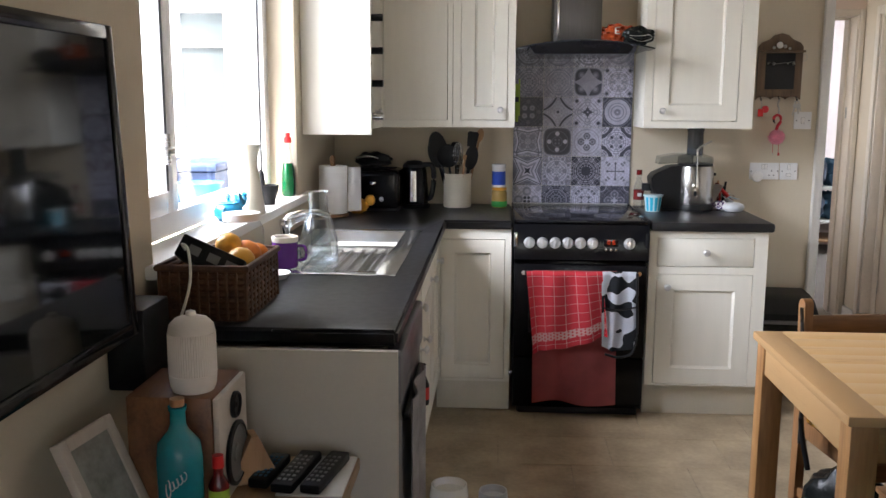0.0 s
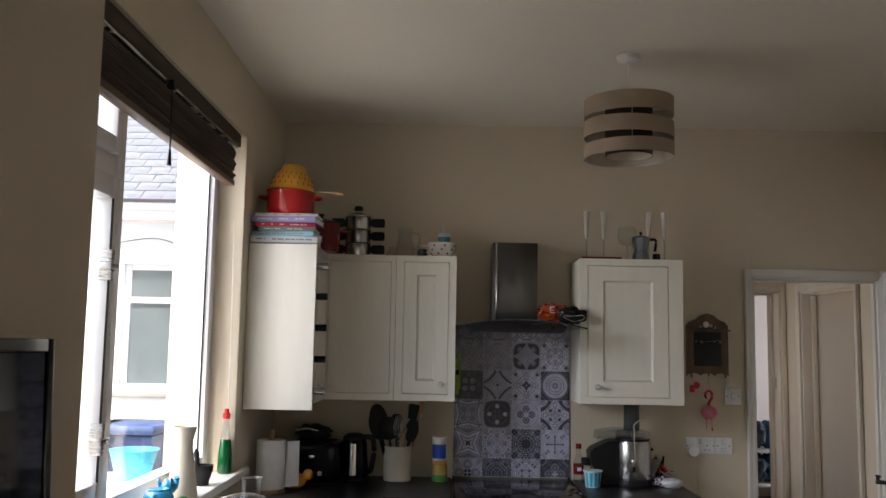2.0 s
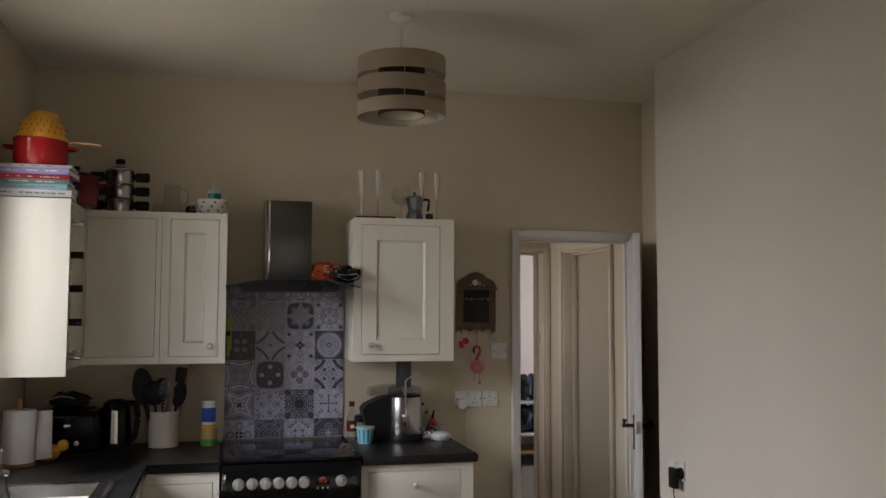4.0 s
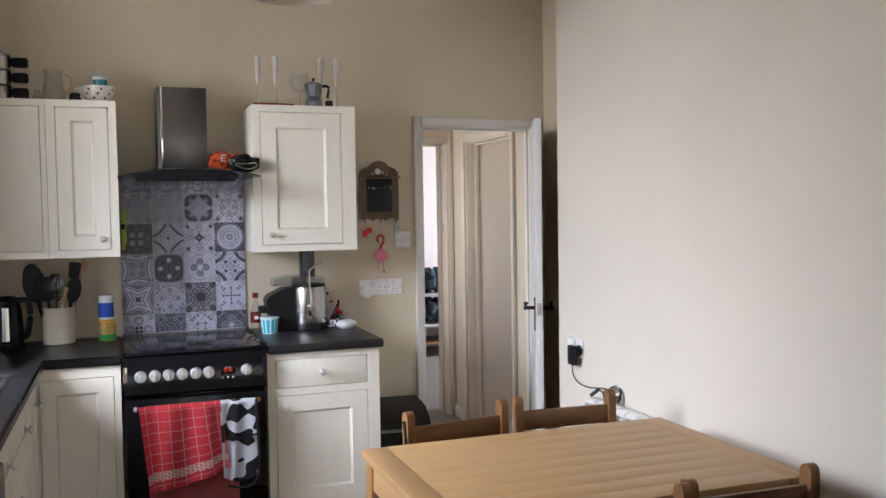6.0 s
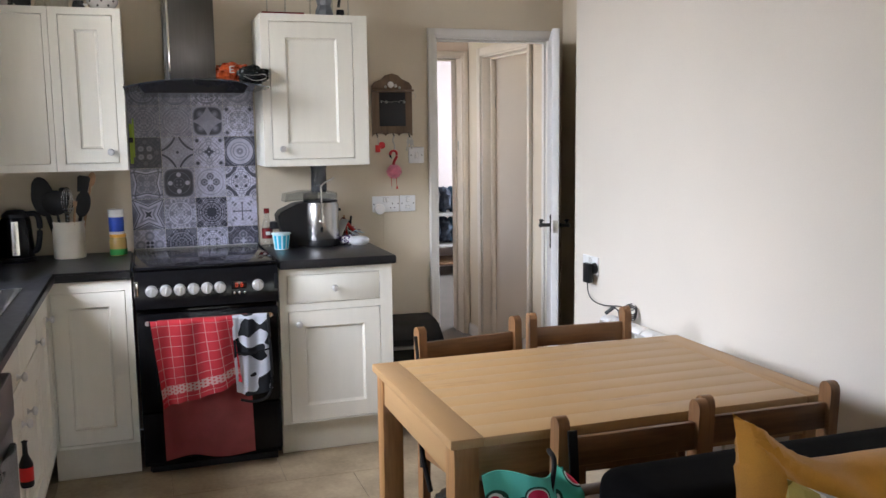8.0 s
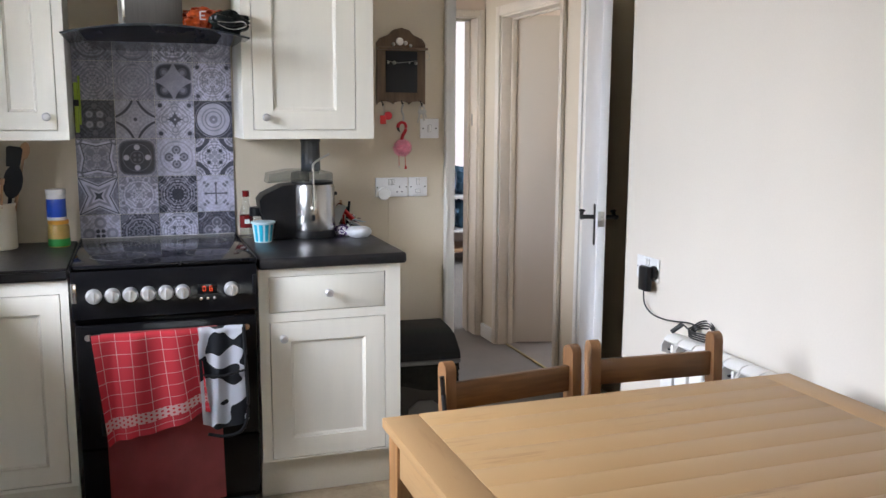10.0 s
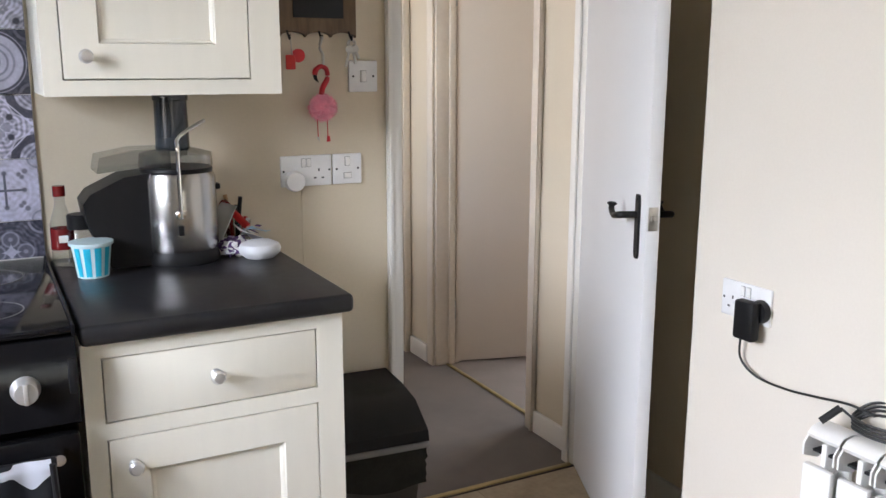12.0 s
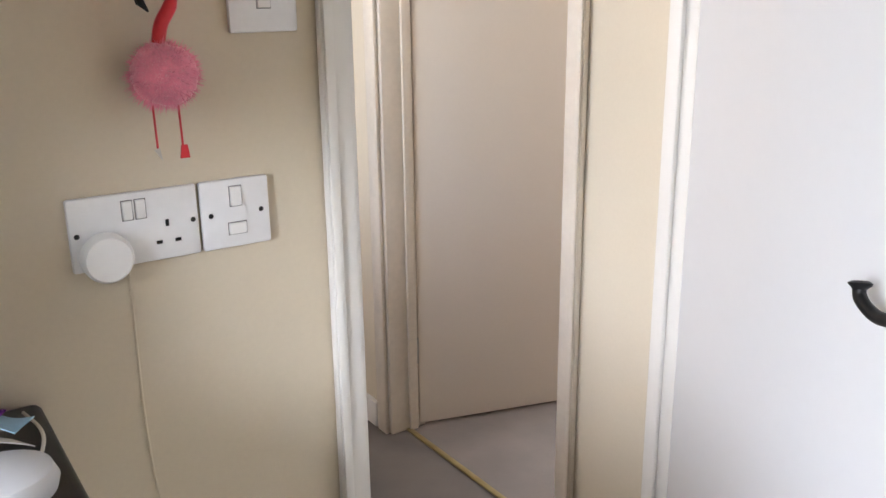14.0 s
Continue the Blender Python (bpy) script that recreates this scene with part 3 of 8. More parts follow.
# ---- kitchen units ----
def shaker(x0, x1, z0, z1, rail=0.062, bead=0.006, plain=False, t=0.02):
    """The frame of a shaker door and its sunk panel: x across, z up, its face at y = 0 and its back at y = t."""
    bm = nb()
    if plain:
        return box(bm, (x0, 0, z0), (x1, t, z1), 0.002), None
    ring = [[bm.verts.new((a, y, b)) for a, b in ((x0 + k, z0 + k), (x1 - k, z0 + k), (x1 - k, z1 - k), (x0 + k, z1 - k))]
            for k, y in ((0, t), (0, 0.0015), (0.0015, 0), (rail, 0), (rail + bead * 0.4, 0.0035), (rail + bead * 0.5, t))]
    ring.append(ring[0])
    for p, q in zip(ring, ring[1:]):
        for i in range(4):
            bm.faces.new((p[i], p[(i + 1) % 4], q[(i + 1) % 4], q[i]))
    pn = nb()
    r = rail + bead * 0.5 + 0.0006
    ring = [[pn.verts.new((a, y, b)) for a, b in ((x0 + k, z0 + k), (x1 - k, z0 + k), (x1 - k, z1 - k), (x0 + k, z1 - k))]
            for k, y in ((r, t - 0.002), (r, 0.0045), (r + bead, 0.0085), (r + bead + 0.001, 0.010))]
    for p, q in zip(ring, ring[1:]):
        for i in range(4):
            pn.faces.new((p[i], p[(i + 1) % 4], q[(i + 1) % 4], q[i]))
    pn.faces.new(ring[-1]), pn.faces.new(ring[0])
    return bm, pn


def knob_mesh(x, z, r=0.015):
    return lathe(nb(), [(0, 0.0), (r * 0.75, 0.0), (r * 0.7, 0.003), (0.005, 0.007), (0.005, 0.014), (r * 0.95, 0.019), (r, 0.025), (r * 0.72, 0.031), (0, 0.033)], (x, 0, z), 18,
                 Matrix.Rotation(radians(90), 4, "X"))


def cabinet(name, at, rz, width, depth, z0, z1, fronts, label, category="kitchen cabinet", plinth=True, group="fitted kitchen cabinets"):
    """A framed cabinet. In its own space the front faces -y with its face at y = 0. fronts: x0, x1, z0, z1, knob or None, plain."""
    c = thing(name, (*at, 0), label, category, group, rz)
    bm = nb()
    t = 0.018
    box(bm, (0, 0.022, z0), (t, depth, z1), 0.001)
    box(bm, (width - t, 0.022, z0), (width, depth, z1), 0.001)
    box(bm, (t, 0.022, z0), (width - t, depth, z0 + t), 0.001)
    box(bm, (t, 0.022, z1 - t), (width - t, depth, z1), 0.001)
    box(bm, (t, depth - 0.01, z0 + t), (width - t, depth, z1 - t), 0.001)
    part("body", bm, M["ivory"], c, local=True)
    # face frame, cut round the fronts
    bm = nb()
    g = 0.0025
    xs = sorted({0, width, *[f[0] - g for f in fronts], *[f[1] + g for f in fronts]})
    zs = sorted({z0, z1, *[f[2] - g for f in fronts], *[f[3] + g for f in fronts]})
    for xa, xb in zip(xs, xs[1:]):
        for za, zb in zip(zs, zs[1:]):
            xm, zm = (xa + xb) / 2, (za + zb) / 2
            if not any(f[0] - g < xm < f[1] + g and f[2] - g < zm < f[3] + g for f in fronts):
                box(bm, (xa, 0, za), (xb, 0.022, zb))
    bmesh.ops.remove_doubles(bm, verts=bm.verts, dist=0.0001)
    part("face_frame", bm, M["ivory"], c, local=True, smooth=False)
    for f in fronts:
        bm, pn = shaker(f[0], f[1], f[2], f[3], rail=0.073 if f[1] - f[0] > 0.35 else 0.062, plain=f[5])
        bm.transform(Matrix.Translation((0, 0.001, 0)))
        d = part("drawer_front" if f[3] - f[2] < 0.2 else "door", bm, M["ivory"], c, local=True)
        if pn:
            pn.transform(Matrix.Translation((0, 0.001, 0)))
            part("panel", pn, M["ivory"], d, local=True, smooth=False)
        if f[4]:
            part("knob", knob_mesh(*f[4]), M["satin"], d, "small brushed metal knob", local=True)
    if plinth:
        part("plinth", box(nb(), (0.0, 0.045, 0.001), (width, 0.063, z0 - 0.001), 0.002), M["plinth"], c, local=True)
    return c


YF = 4.0
cabinet("base_cabinet", (0.697, YF), 0, 0.52, 0.62, 0.15, 0.865,
        [(0.038, 0.460, 0.706, 0.832, (0.249, 0.770), True), (0.038, 0.460, 0.158, 0.668, (0.083, 0.612), False)],
        "ivory painted base cabinet with one drawer above a panelled door")
cabinet("base_cabinet", (-0.262, YF), 0, 0.34, 0.62, 0.15, 0.865, [(0.022, 0.312, 0.165, 0.815, None, False)],
        "ivory painted corner base cabinet with one panelled door")
# left run faces east
XF = -0.252
cabinet("base_cabinet", (XF, 3.62), 90, 0.36, 0.56, 0.15, 0.865, [(0.03, 0.33, 0.165, 0.815, (0.30, 0.73), False)],
        "narrow ivory painted corner base cabinet with one door")
cabinet("base_cabinet", (XF, 2.62), 90, 1.0, 0.56, 0.15, 0.865,
        [(0.035, 0.49, 0.70, 0.832, (0.40, 0.727), True), (0.51, 0.965, 0.70, 0.832, (0.92, 0.722), True),
         (0.035, 0.49, 0.16, 0.668, (0.44, 0.565), False), (0.51, 0.965, 0.16, 0.668, (0.58, 0.565), False)],
        "ivory painted sink cabinet with two panelled doors and drawers")

wc = [(0.040, 0.432, 1.345, 1.982, (0.084, 1.392), False)]
cabinet("wall_cabinet", (0.697, 4.315), 0, 0.505, 0.325, 1.31, 2.018, wc, "ivory painted wall cabinet with one panelled door, above the juicer", plinth=False)
cabinet("wall_cabinet", (-0.205, 4.315), 0, 0.295, 0.325, 1.31, 2.018, [(0.040, 0.258, 1.345, 1.985, (0.226, 1.392), False)],
        "narrow ivory painted wall cabinet with one panelled door", plinth=False)
cabinet("wall_cabinet", (-0.835, 4.315), 0, 0.628, 0.325, 1.31, 2.018, [(0.30, 0.604, 1.345, 1.985, None, True)],
        "ivory painted corner wall cabinet with a plain door slightly ajar", plinth=False)
cabinet("wall_cabinet", (-0.545, 4.02), 90, 0.293, 0.29, 1.31, 2.018, [(0.03, 0.263, 1.345, 1.985, (0.06, 1.385), True)],
        "ivory painted wall cabinet beside the window", plinth=False)

# end panel and wine rack
rack = thing("wine_rack", (-0.69, 3.90, 1.31), "narrow ivory wine rack with bottles, closed by a plain panel", "wine rack")
part("end_panel", box(nb(), (XL + 0.003, 3.872, 1.288), (-0.535, 3.892, 2.017), 0.002), M["ivory"], rack)
part("side_panel", box(nb(), (XL + 0.003, 3.998, 1.31), (-0.546, 4.016, 2.017), 0.002), M["ivory"], rack)
for i in range(6):
    z = 1.312 + i * 0.138
    part("shelf", box(nb(), (XL + 0.003, 3.894, z), (-0.546, 3.996, z + 0.015), 0.002), M["ivory"], rack)
for i, (mm, zz) in enumerate(((M["steel"], 1.40), (M["blackmat"], 1.54), (M["blackmat"], 1.68), (M["blackmat"], 1.82), (M["steel"], 1.955))):
    b = thing("wine_bottle", (-0.69, 3.945, zz - 0.07), "dark wine bottle lying in the rack, " + ("silver" if mm is M["steel"] else "black") + " foil neck", "bottle", "bottles in the wine rack")
    r90 = Matrix.Rotation(radians(90), 4, "Y")
    part("bottle", lathe(nb(), [(0, -0.14), (0.036, -0.135), (0.037, 0.05), (0.033, 0.08), (0.015, 0.115), (0.0135, 0.13)], (-0.68, 3.945, zz - 0.032), 20, r90), M["smoke"], b)
    part("foil", lathe(nb(), [(0.0138, 0.128), (0.0145, 0.13), (0.0155, 0.185), (0.015, 0.188), (0, 0.188)], (-0.68, 3.945, zz - 0.032), 20, r90), mm, b)

# worktops: one L and one short piece
WT = 0.905
bm = nb()
SX0, SX1, SY0, SY1 = -0.715, -0.315, 2.70, 3.62
ys = [2.03, SY0, SY1, 3.978, YB - 0.002]
xs = [XL + 0.002, SX0, SX1, -0.215, 0.085]
z0 = WT - 0.04
for i in range(4):
    for j in range(4):
        if (i == 3 and j < 3) or (i == 1 and j == 1):
            continue
        box(bm, (xs[i], ys[j], z0), (xs[i + 1], ys[j + 1], WT))
bmesh.ops.remove_doubles(bm, verts=bm.verts, dist=0.0002)
seen = {}
for f in bm.faces:
    c = f.calc_center_median()
    seen.setdefault((round(c.x, 4), round(c.y, 4), round(c.z, 4)), []).append(f)
bmesh.ops.delete(bm, geom=[f for fs in seen.values() if len(fs) > 1 for f in fs], context="FACES_ONLY")
bmesh.ops.bevel(bm, geom=[e for e in bm.edges if len(e.link_faces) == 2 and e.calc_face_angle(0) > 1], offset=0.009, segments=3, affect="EDGES")
wt = part("worktop", bm, M["worktop"], label="black laminate corner worktop with an inset sink", category="worktop")
part("worktop", box(nb(), (0.697, 3.978, z0), (1.238, YB - 0.002, WT), 0.011, 3), M["worktop"], label="short black laminate worktop beside the cooker", category="worktop")
# the shade on this panel is partly in its colour
part("end_panel", box(nb(), (XL + 0.003, 1.992, 0.002), (-0.212, 2.012, z0 - 0.001), 0.001), M["endp_shaded"], label="plain beige end panel of the kitchen units, darkened for shade", category="panel")

# dishwasher in the run
dw = thing("washing_machine", (-0.55, 2.32, 0), "dark silver washing machine under the black worktop", "washing machine")
# the body shares the end panel's shade-darkened colour
part("body", box(nb(), (-0.83, 2.018, 0.01), (-0.25, 2.612, 0.85), 0.006), M["endp_shaded"], dw)
part("front", box(nb(), (-0.248, 2.022, 0.10), (-0.214, 2.608, 0.72), 0.008), mat("dark_silver_panel", (0.16, 0.16, 0.18), 0.35, metal=0.6), dw)
part("control_panel", box(nb(), (-0.248, 2.022, 0.724), (-0.206, 2.608, 0.848), 0.008), bpy.data.materials["dark_silver_panel"], dw)
part("handle", box(nb(), (-0.213, 2.10, 0.66), (-0.196, 2.53, 0.68), 0.006), M["blackmat"], dw)

# sink
sk = thing("sink", (-0.515, 3.16, WT - 0.16), "stainless steel sink with a ribbed drainer, set in the worktop", "sink")
bm = nb()
DY = 3.18
zt = WT + 0.004
bx = [SX0 - 0.02, SX0 + 0.045, SX1 - 0.045, SX1 + 0.02]
for a, b in (((bx[0], SY0 - 0.02), (bx[1], SY1 + 0.02)), ((bx[2], SY0 - 0.02), (bx[3], SY1 + 0.02)), ((bx[1], SY0 - 0.02), (bx[2], SY0 + 0.03)),
             ((bx[1], SY1 - 0.03), (bx[2], SY1 + 0.02)), ((bx[1], DY), (bx[2], DY + 0.04))):
    box(bm, (*a, WT - 0.002), (*b, zt), 0.002)
part("rim", bm, M["sink"], sk)
bm = nb()
n = 34


def drain(u, v):
    x = bx[1] + u * (bx[2] - bx[1])
    y = SY0 + 0.03 + v * (DY - SY0 - 0.03)
    ridge = max(0, math.sin(u * math.pi * 16)) ** 0.6 * 0.004 * min(1, min(v, 1 - v) * 8)
    edge = min(1, min(u, 1 - u) * 14, min(v, 1 - v) * 14)
    return (x, y, zt - 0.002 - 0.010 * edge + ridge)


sheet(bm, drain, 96, 14)
part("drainer", bm, M["sink"], sk)
bm = nb()
sheet(bm, lambda u, v: (bx[1] + u * (bx[2] - bx[1]), DY + 0.04 + v * (SY1 - 0.03 - DY - 0.04), zt - 0.002 - 0.15 * min(1, min(u, 1 - u) * 9, min(v, 1 - v) * 9) ** 0.5), 30, 30)
part("bowl", bm, M["sink"], sk)
part("waste", lathe(nb(), [(0, 0), (0.03, 0), (0.036, 0.003), (0.038, 0.0)], (-0.515, 3.4, WT - 0.148), 20), M["chrome"], sk)
tp = thing("tap", (-0.745, 3.18, WT), "chrome mixer tap behind the sink", "tap")
bm = lathe(nb(), [(0, 0), (0.026, 0), (0.026, 0.012), (0.018, 0.02), (0.018, 0.07), (0.022, 0.075), (0.022, 0.10), (0, 0.105)], (-0.755, 3.18, WT + 0.003), 20)
part("body", bm, M["chrome"], tp)
part("spout", tube(nb(), curve([(-0.755, 3.18, WT + 0.09), (-0.735, 3.185, WT + 0.115), (-0.66, 3.21, WT + 0.128), (-0.60, 3.24, WT + 0.112)]), 0.011, 12), M["chrome"], tp)
part("lever", tube(nb(), [(-0.755, 3.17, WT + 0.06), (-0.74, 3.08, WT + 0.10)], [0.009, 0.006], 10), M["chrome"], tp)

# ---- cooker ----
ck = thing("cooker", (0.387, 4.3, 0), "black freestanding electric cooker with silver knobs and ceramic hob", "cooker")
cx0, cx1, cy = 0.090, 0.688, 3.985
part("body", box(nb(), (cx0 + 0.003, cy + 0.02, 0.03), (cx1 - 0.003, YB - 0.02, 0.895), 0.004), M["black"], ck)
part("hob", box(nb(), (cx0, cy - 0.008, 0.897), (cx1, YB - 0.006, 0.912), 0.005), M["hobglass"], ck, "glossy black ceramic hob")
for a, b in (((cx0 - 0.003, cy - 0.012), (cx0 + 0.004, YB - 0.006)), ((cx1 - 0.004, cy - 0.012), (cx1 + 0.003, YB - 0.006))):
    part("hob_trim", box(nb(), (*a, 0.893), (*b, 0.915), 0.002), M["black"], ck)
for hx, hy, r in ((0.235, 4.15, 0.09), (0.54, 4.15, 0.075), (0.235, 4.45, 0.075), (0.54, 4.45, 0.09)):
    part("hob_ring", lathe(nb(), [(r, 0), (r, 0.0005), (r + 0.002, 0.0005), (r + 0.002, 0)], (hx, hy, 0.9121), 40), mat("ring_print", (0.12, 0.12, 0.12), 0.3) if hx == 0.235 and hy == 4.15 else bpy.data.materials["ring_print"], ck)
bm = nb()
slab(bm, [(0, 0.722), (-0.028, 0.735), (-0.028, 0.862), (-0.012, 0.892), (0.02, 0.892), (0.02, 0.722)], Matrix(((0, 0, 1, cx0), (1, 0, 0, cy), (0, 1, 0, 0), (0, 0, 0, 1))), cx1 - cx0, 0.003)
part("control_panel", bm, M["black"], ck)
for side in (cx0 - 0.001, cx1 - 0.016):
    part("panel_trim", box(nb(), (side, cy - 0.032, 0.79), (side + 0.017, cy - 0.012, 0.858), 0.004), M["blackmat"] if side > 0.3 else M["chrome"], ck)
kx = [0.158, 0.216, 0.272, 0.328, 0.384, 0.438, 0.600]
for x in kx:
    bm = lathe(nb(), [(0, 0), (0.024, 0), (0.0255, 0.004), (0.0235, 0.008), (0.021, 0.026), (0.019, 0.029), (0, 0.029)], (x, cy - 0.028, 0.812), 28, Matrix.Rotation(radians(90), 4, "X"))
    box(bm, (x - 0.004, cy - 0.062, 0.792), (x + 0.004, cy - 0.055, 0.832), 0.002)
    part("knob", bm, M["satin"], ck, "brushed silver control knob")
part("display", box(nb(), (0.488, cy - 0.030, 0.798), (0.552, cy - 0.027, 0.832), 0.001), M["tv"], ck, "small clock display")


def seg_digit(bm, x, z, w, h, on, y):
    t = w * 0.2
    S = {"a": ((0, h - t), (w, h)), "b": ((w - t, h / 2), (w, h)), "c": ((w - t, 0), (w, h / 2)), "d": ((0, 0), (w, t)), "e": ((0, 0), (t, h / 2)), "f": ((0, h / 2), (t, h)), "g": ((0, h / 2 - t / 2), (w, h / 2 + t / 2))}
    for k in on:
        a, b = S[k]
        box(bm, (x + a[0] + 0.0004, y, z + a[1] + 0.0004), (x + b[0] - 0.0004, y + 0.001, z + b[1] - 0.0004))


bm = nb()
for x, on in ((0.504, "abcdef"), (0.526, "acdefg")):
    seg_digit(bm, x, 0.808, 0.011, 0.018, on, cy - 0.0315)
part("digits", bm, M["led"], ck, smooth=False)
for x in (0.498, 0.520, 0.542):
    part("button", lathe(nb(), [(0, 0), (0.005, 0), (0.005, 0.003), (0, 0.004)], (x, cy - 0.028, 0.783), 14, Matrix.Rotation(radians(90), 4, "X")), M["chrome"], ck)
part("oven_door", box(nb(), (cx0 + 0.004, cy - 0.022, 0.285), (cx1 - 0.004, cy + 0.018, 0.712), 0.006), M["black"], ck)
part("oven_window", box(nb(), (cx0 + 0.07, cy - 0.026, 0.33), (cx1 - 0.07, cy - 0.0225, 0.60), 0.004), M["tv"], ck)
part("lower_door", box(nb(), (cx0 + 0.004, cy - 0.018, 0.06), (cx1 - 0.004, cy + 0.018, 0.279), 0.006), M["black"], ck)
part("plinth", box(nb(), (cx0 + 0.03, cy + 0.02, 0.001), (cx1 - 0.02, cy + 0.05, 0.03), 0.003), M["blackmat"], ck)
bm = nb()
tube(bm, [(cx0 + 0.05, cy - 0.062, 0.682), (cx1 - 0.05, cy - 0.062, 0.682)], 0.009, 12)
part("handle", bm, M["blackmat"], ck, "black oven door rail")
for x in (cx0 + 0.045, cx1 - 0.045):
    bm = tube(nb(), [(x, cy - 0.02, 0.682), (x, cy - 0.066, 0.682)], 0.011, 12)
    part("handle_end", bm, M["chrome"], ck)
for x in (cx0 + 0.04, cx1 - 0.04):
    part("foot", lathe(nb(), [(0, 0), (0.018, 0), (0.015, 0.03), (0, 0.03)], (x, cy + 0.05, 0.001), 14), M["blackmat"], ck)

# hood
hd = thing("cooker_hood", (0.385, 4.5, 1.645), "dark steel chimney cooker hood with a curved black glass canopy", "cooker hood")
bm = box(nb(), (0.272, 4.40, 1.70), (0.497, YB - 0.001, 2.10), 0.003)
part("chimney", bm, M["hoodsteel"], hd)
# thin chrome strip standing in for the highlight down the chimney's left
part("chimney_edge", box(nb(), (0.286, 4.396, 1.70), (0.296, 4.399, 2.10), 0.001), M["chrome"], hd)
bm = nb()
prof = [(0.172, 1.645), (0.592, 1.645), (0.612, 1.675)] + [(0.385 + 0.225 * math.cos(a), 1.675 + 0.03 * math.sin(a)) for a in np.linspace(0.3, math.pi - 0.3, 9)] + [(0.150, 1.675)]
slab(bm, prof, Matrix(((1, 0, 0, 0), (0, 0, 1, 4.135), (0, 1, 0, 0), (0, 0, 0, 1))), 0.49, 0.003)
part("canopy", bm, M["hobglass"], hd)
bm = nb()


def gl(u, v):
    x = 0.088 + 0.622 * u
    return (x, 4.145 + 0.485 * v - 0.02 * (1 - (2 * u - 1) ** 2) * (1 - v), 1.672 + 0.036 * (1 - (2 * u - 1) ** 2))


cloth(bm, gl, 24, 2, 0.006)
part("glass_visor", bm, M["smoke"], hd, "smoked glass visor")

# ---- furniture ----
TX0, TX1, TY0, TY1, TZ = 0.802, 1.912, 1.972, 2.728, 0.742
tb = thing("dining_table", ((TX0 + TX1) / 2, (TY0 + TY1) / 2, 0), "worn light pine dining table with plank top and square legs", "dining table")
w = 0.085
n = 9
dy = (TY1 - TY0) / n
for i in range(n):
    y = TY0 + i * dy
    p = part("plank", box(nb(), (TX0 + w + 0.0004, y + 0.0002, TZ - 0.024), (TX1 - w - 0.0004, y + dy - 0.0002, TZ), 0.0006), M["table"], tb)
for x0, x1 in ((TX0, TX0 + w), (TX1 - w, TX1)):
    part("breadboard_end", box(nb(), (x0, TY0, TZ - 0.024), (x1, TY1, TZ), 0.003), M["tabley"], tb)
lw = 0.065
for x in (TX0 + 0.012, TX1 - 0.012 - lw):
    for y in (TY0 + 0.012, TY1 - 0.012 - lw):
        part("leg", box(nb(), (x, y, 0.001), (x + lw, y + lw, TZ - 0.026), 0.004), M["tleg"], tb)
for y in (TY0 + 0.018, TY1 - 0.018 - 0.02):
    part("apron", box(nb(), (TX0 + lw + 0.013, y, TZ - 0.115), (TX1 - lw - 0.013, y + 0.02, TZ - 0.026), 0.002), M["tap"], tb)
for x in (TX0 + 0.018, TX1 - 0.018 - 0.02):
    part("apron", box(nb(), (x, TY0 + lw + 0.013, TZ - 0.115), (x + 0.02, TY1 - lw - 0.013, TZ - 0.026), 0.002), M["tabley"], tb)


def dining_chair():
    """A pine chair; its back stands at y = 0 and its seat runs toward +y."""
    c = thing("dining_chair", (0, 0, 0), "dark-stained pine dining chair with a ladder back under the table", "dining chair", "chairs round the table")
    W, D = 0.40, 0.40
    for x in (-W / 2, W / 2 - 0.028):
        o = [(-0.020, 0.001), (0.018, 0.001), (0.022, 0.44), (0.006, 0.78)] + [(-0.016 + 0.022 * math.cos(a), 0.793 + 0.022 * math.sin(a)) for a in np.linspace(0, math.pi, 7)] + [(-0.038, 0.78), (-0.020, 0.44)]
        part("back_post", slab(nb(), o, Matrix(((0, 0, 1, x), (1, 0, 0, 0), (0, 1, 0, 0), (0, 0, 0, 1))), 0.028, 0.004), M["chair"], c, local=True)
        part("leg", box(nb(), (x, D - 0.03, 0.001), (x + 0.03, D, 0.43), 0.004), M["chair"], c, local=True)
        part("side_rail", box(nb(), (x + 0.004, 0.022, 0.37), (x + 0.022, D - 0.03, 0.425), 0.003), M["chair"], c, local=True)
        part("stretcher", box(nb(), (x + 0.006, 0.02, 0.16), (x + 0.020, D - 0.03, 0.19), 0.003), M["chair"], c, local=True)
    for z, h, y in ((0.69, 0.07, -0.022), (0.55, 0.045, -0.008)):
        part("back_rail", box(nb(), (-W / 2 + 0.028, y, z), (W / 2 - 0.028, y + 0.016, z + h), 0.004), M["chairx"], c, local=True)
    part("front_rail", box(nb(), (-W / 2 + 0.03, D - 0.024, 0.37), (W / 2 - 0.03, D - 0.006, 0.425), 0.003), M["chairx"], c, local=True)
    for i in range(5):
        y = 0.03 + i * 0.078
        part("seat_slat", box(nb(), (-W / 2 - 0.004, y, 0.431), (W / 2 + 0.004, y + 0.072, 0.447), 0.004), M["chairx"], c, local=True)
    return c


ch = dining_chair()
ch.matrix_basis = pose(1.213, 1.868, 0)
copy_thing(ch, pose(1.617, 1.886, 0, 0, 0, -1))
copy_thing(ch, pose(1.192, 2.880, 0, 0, 0, 188))
copy_thing(ch, pose(1.632, 2.918, 0, 0, 0, 177))

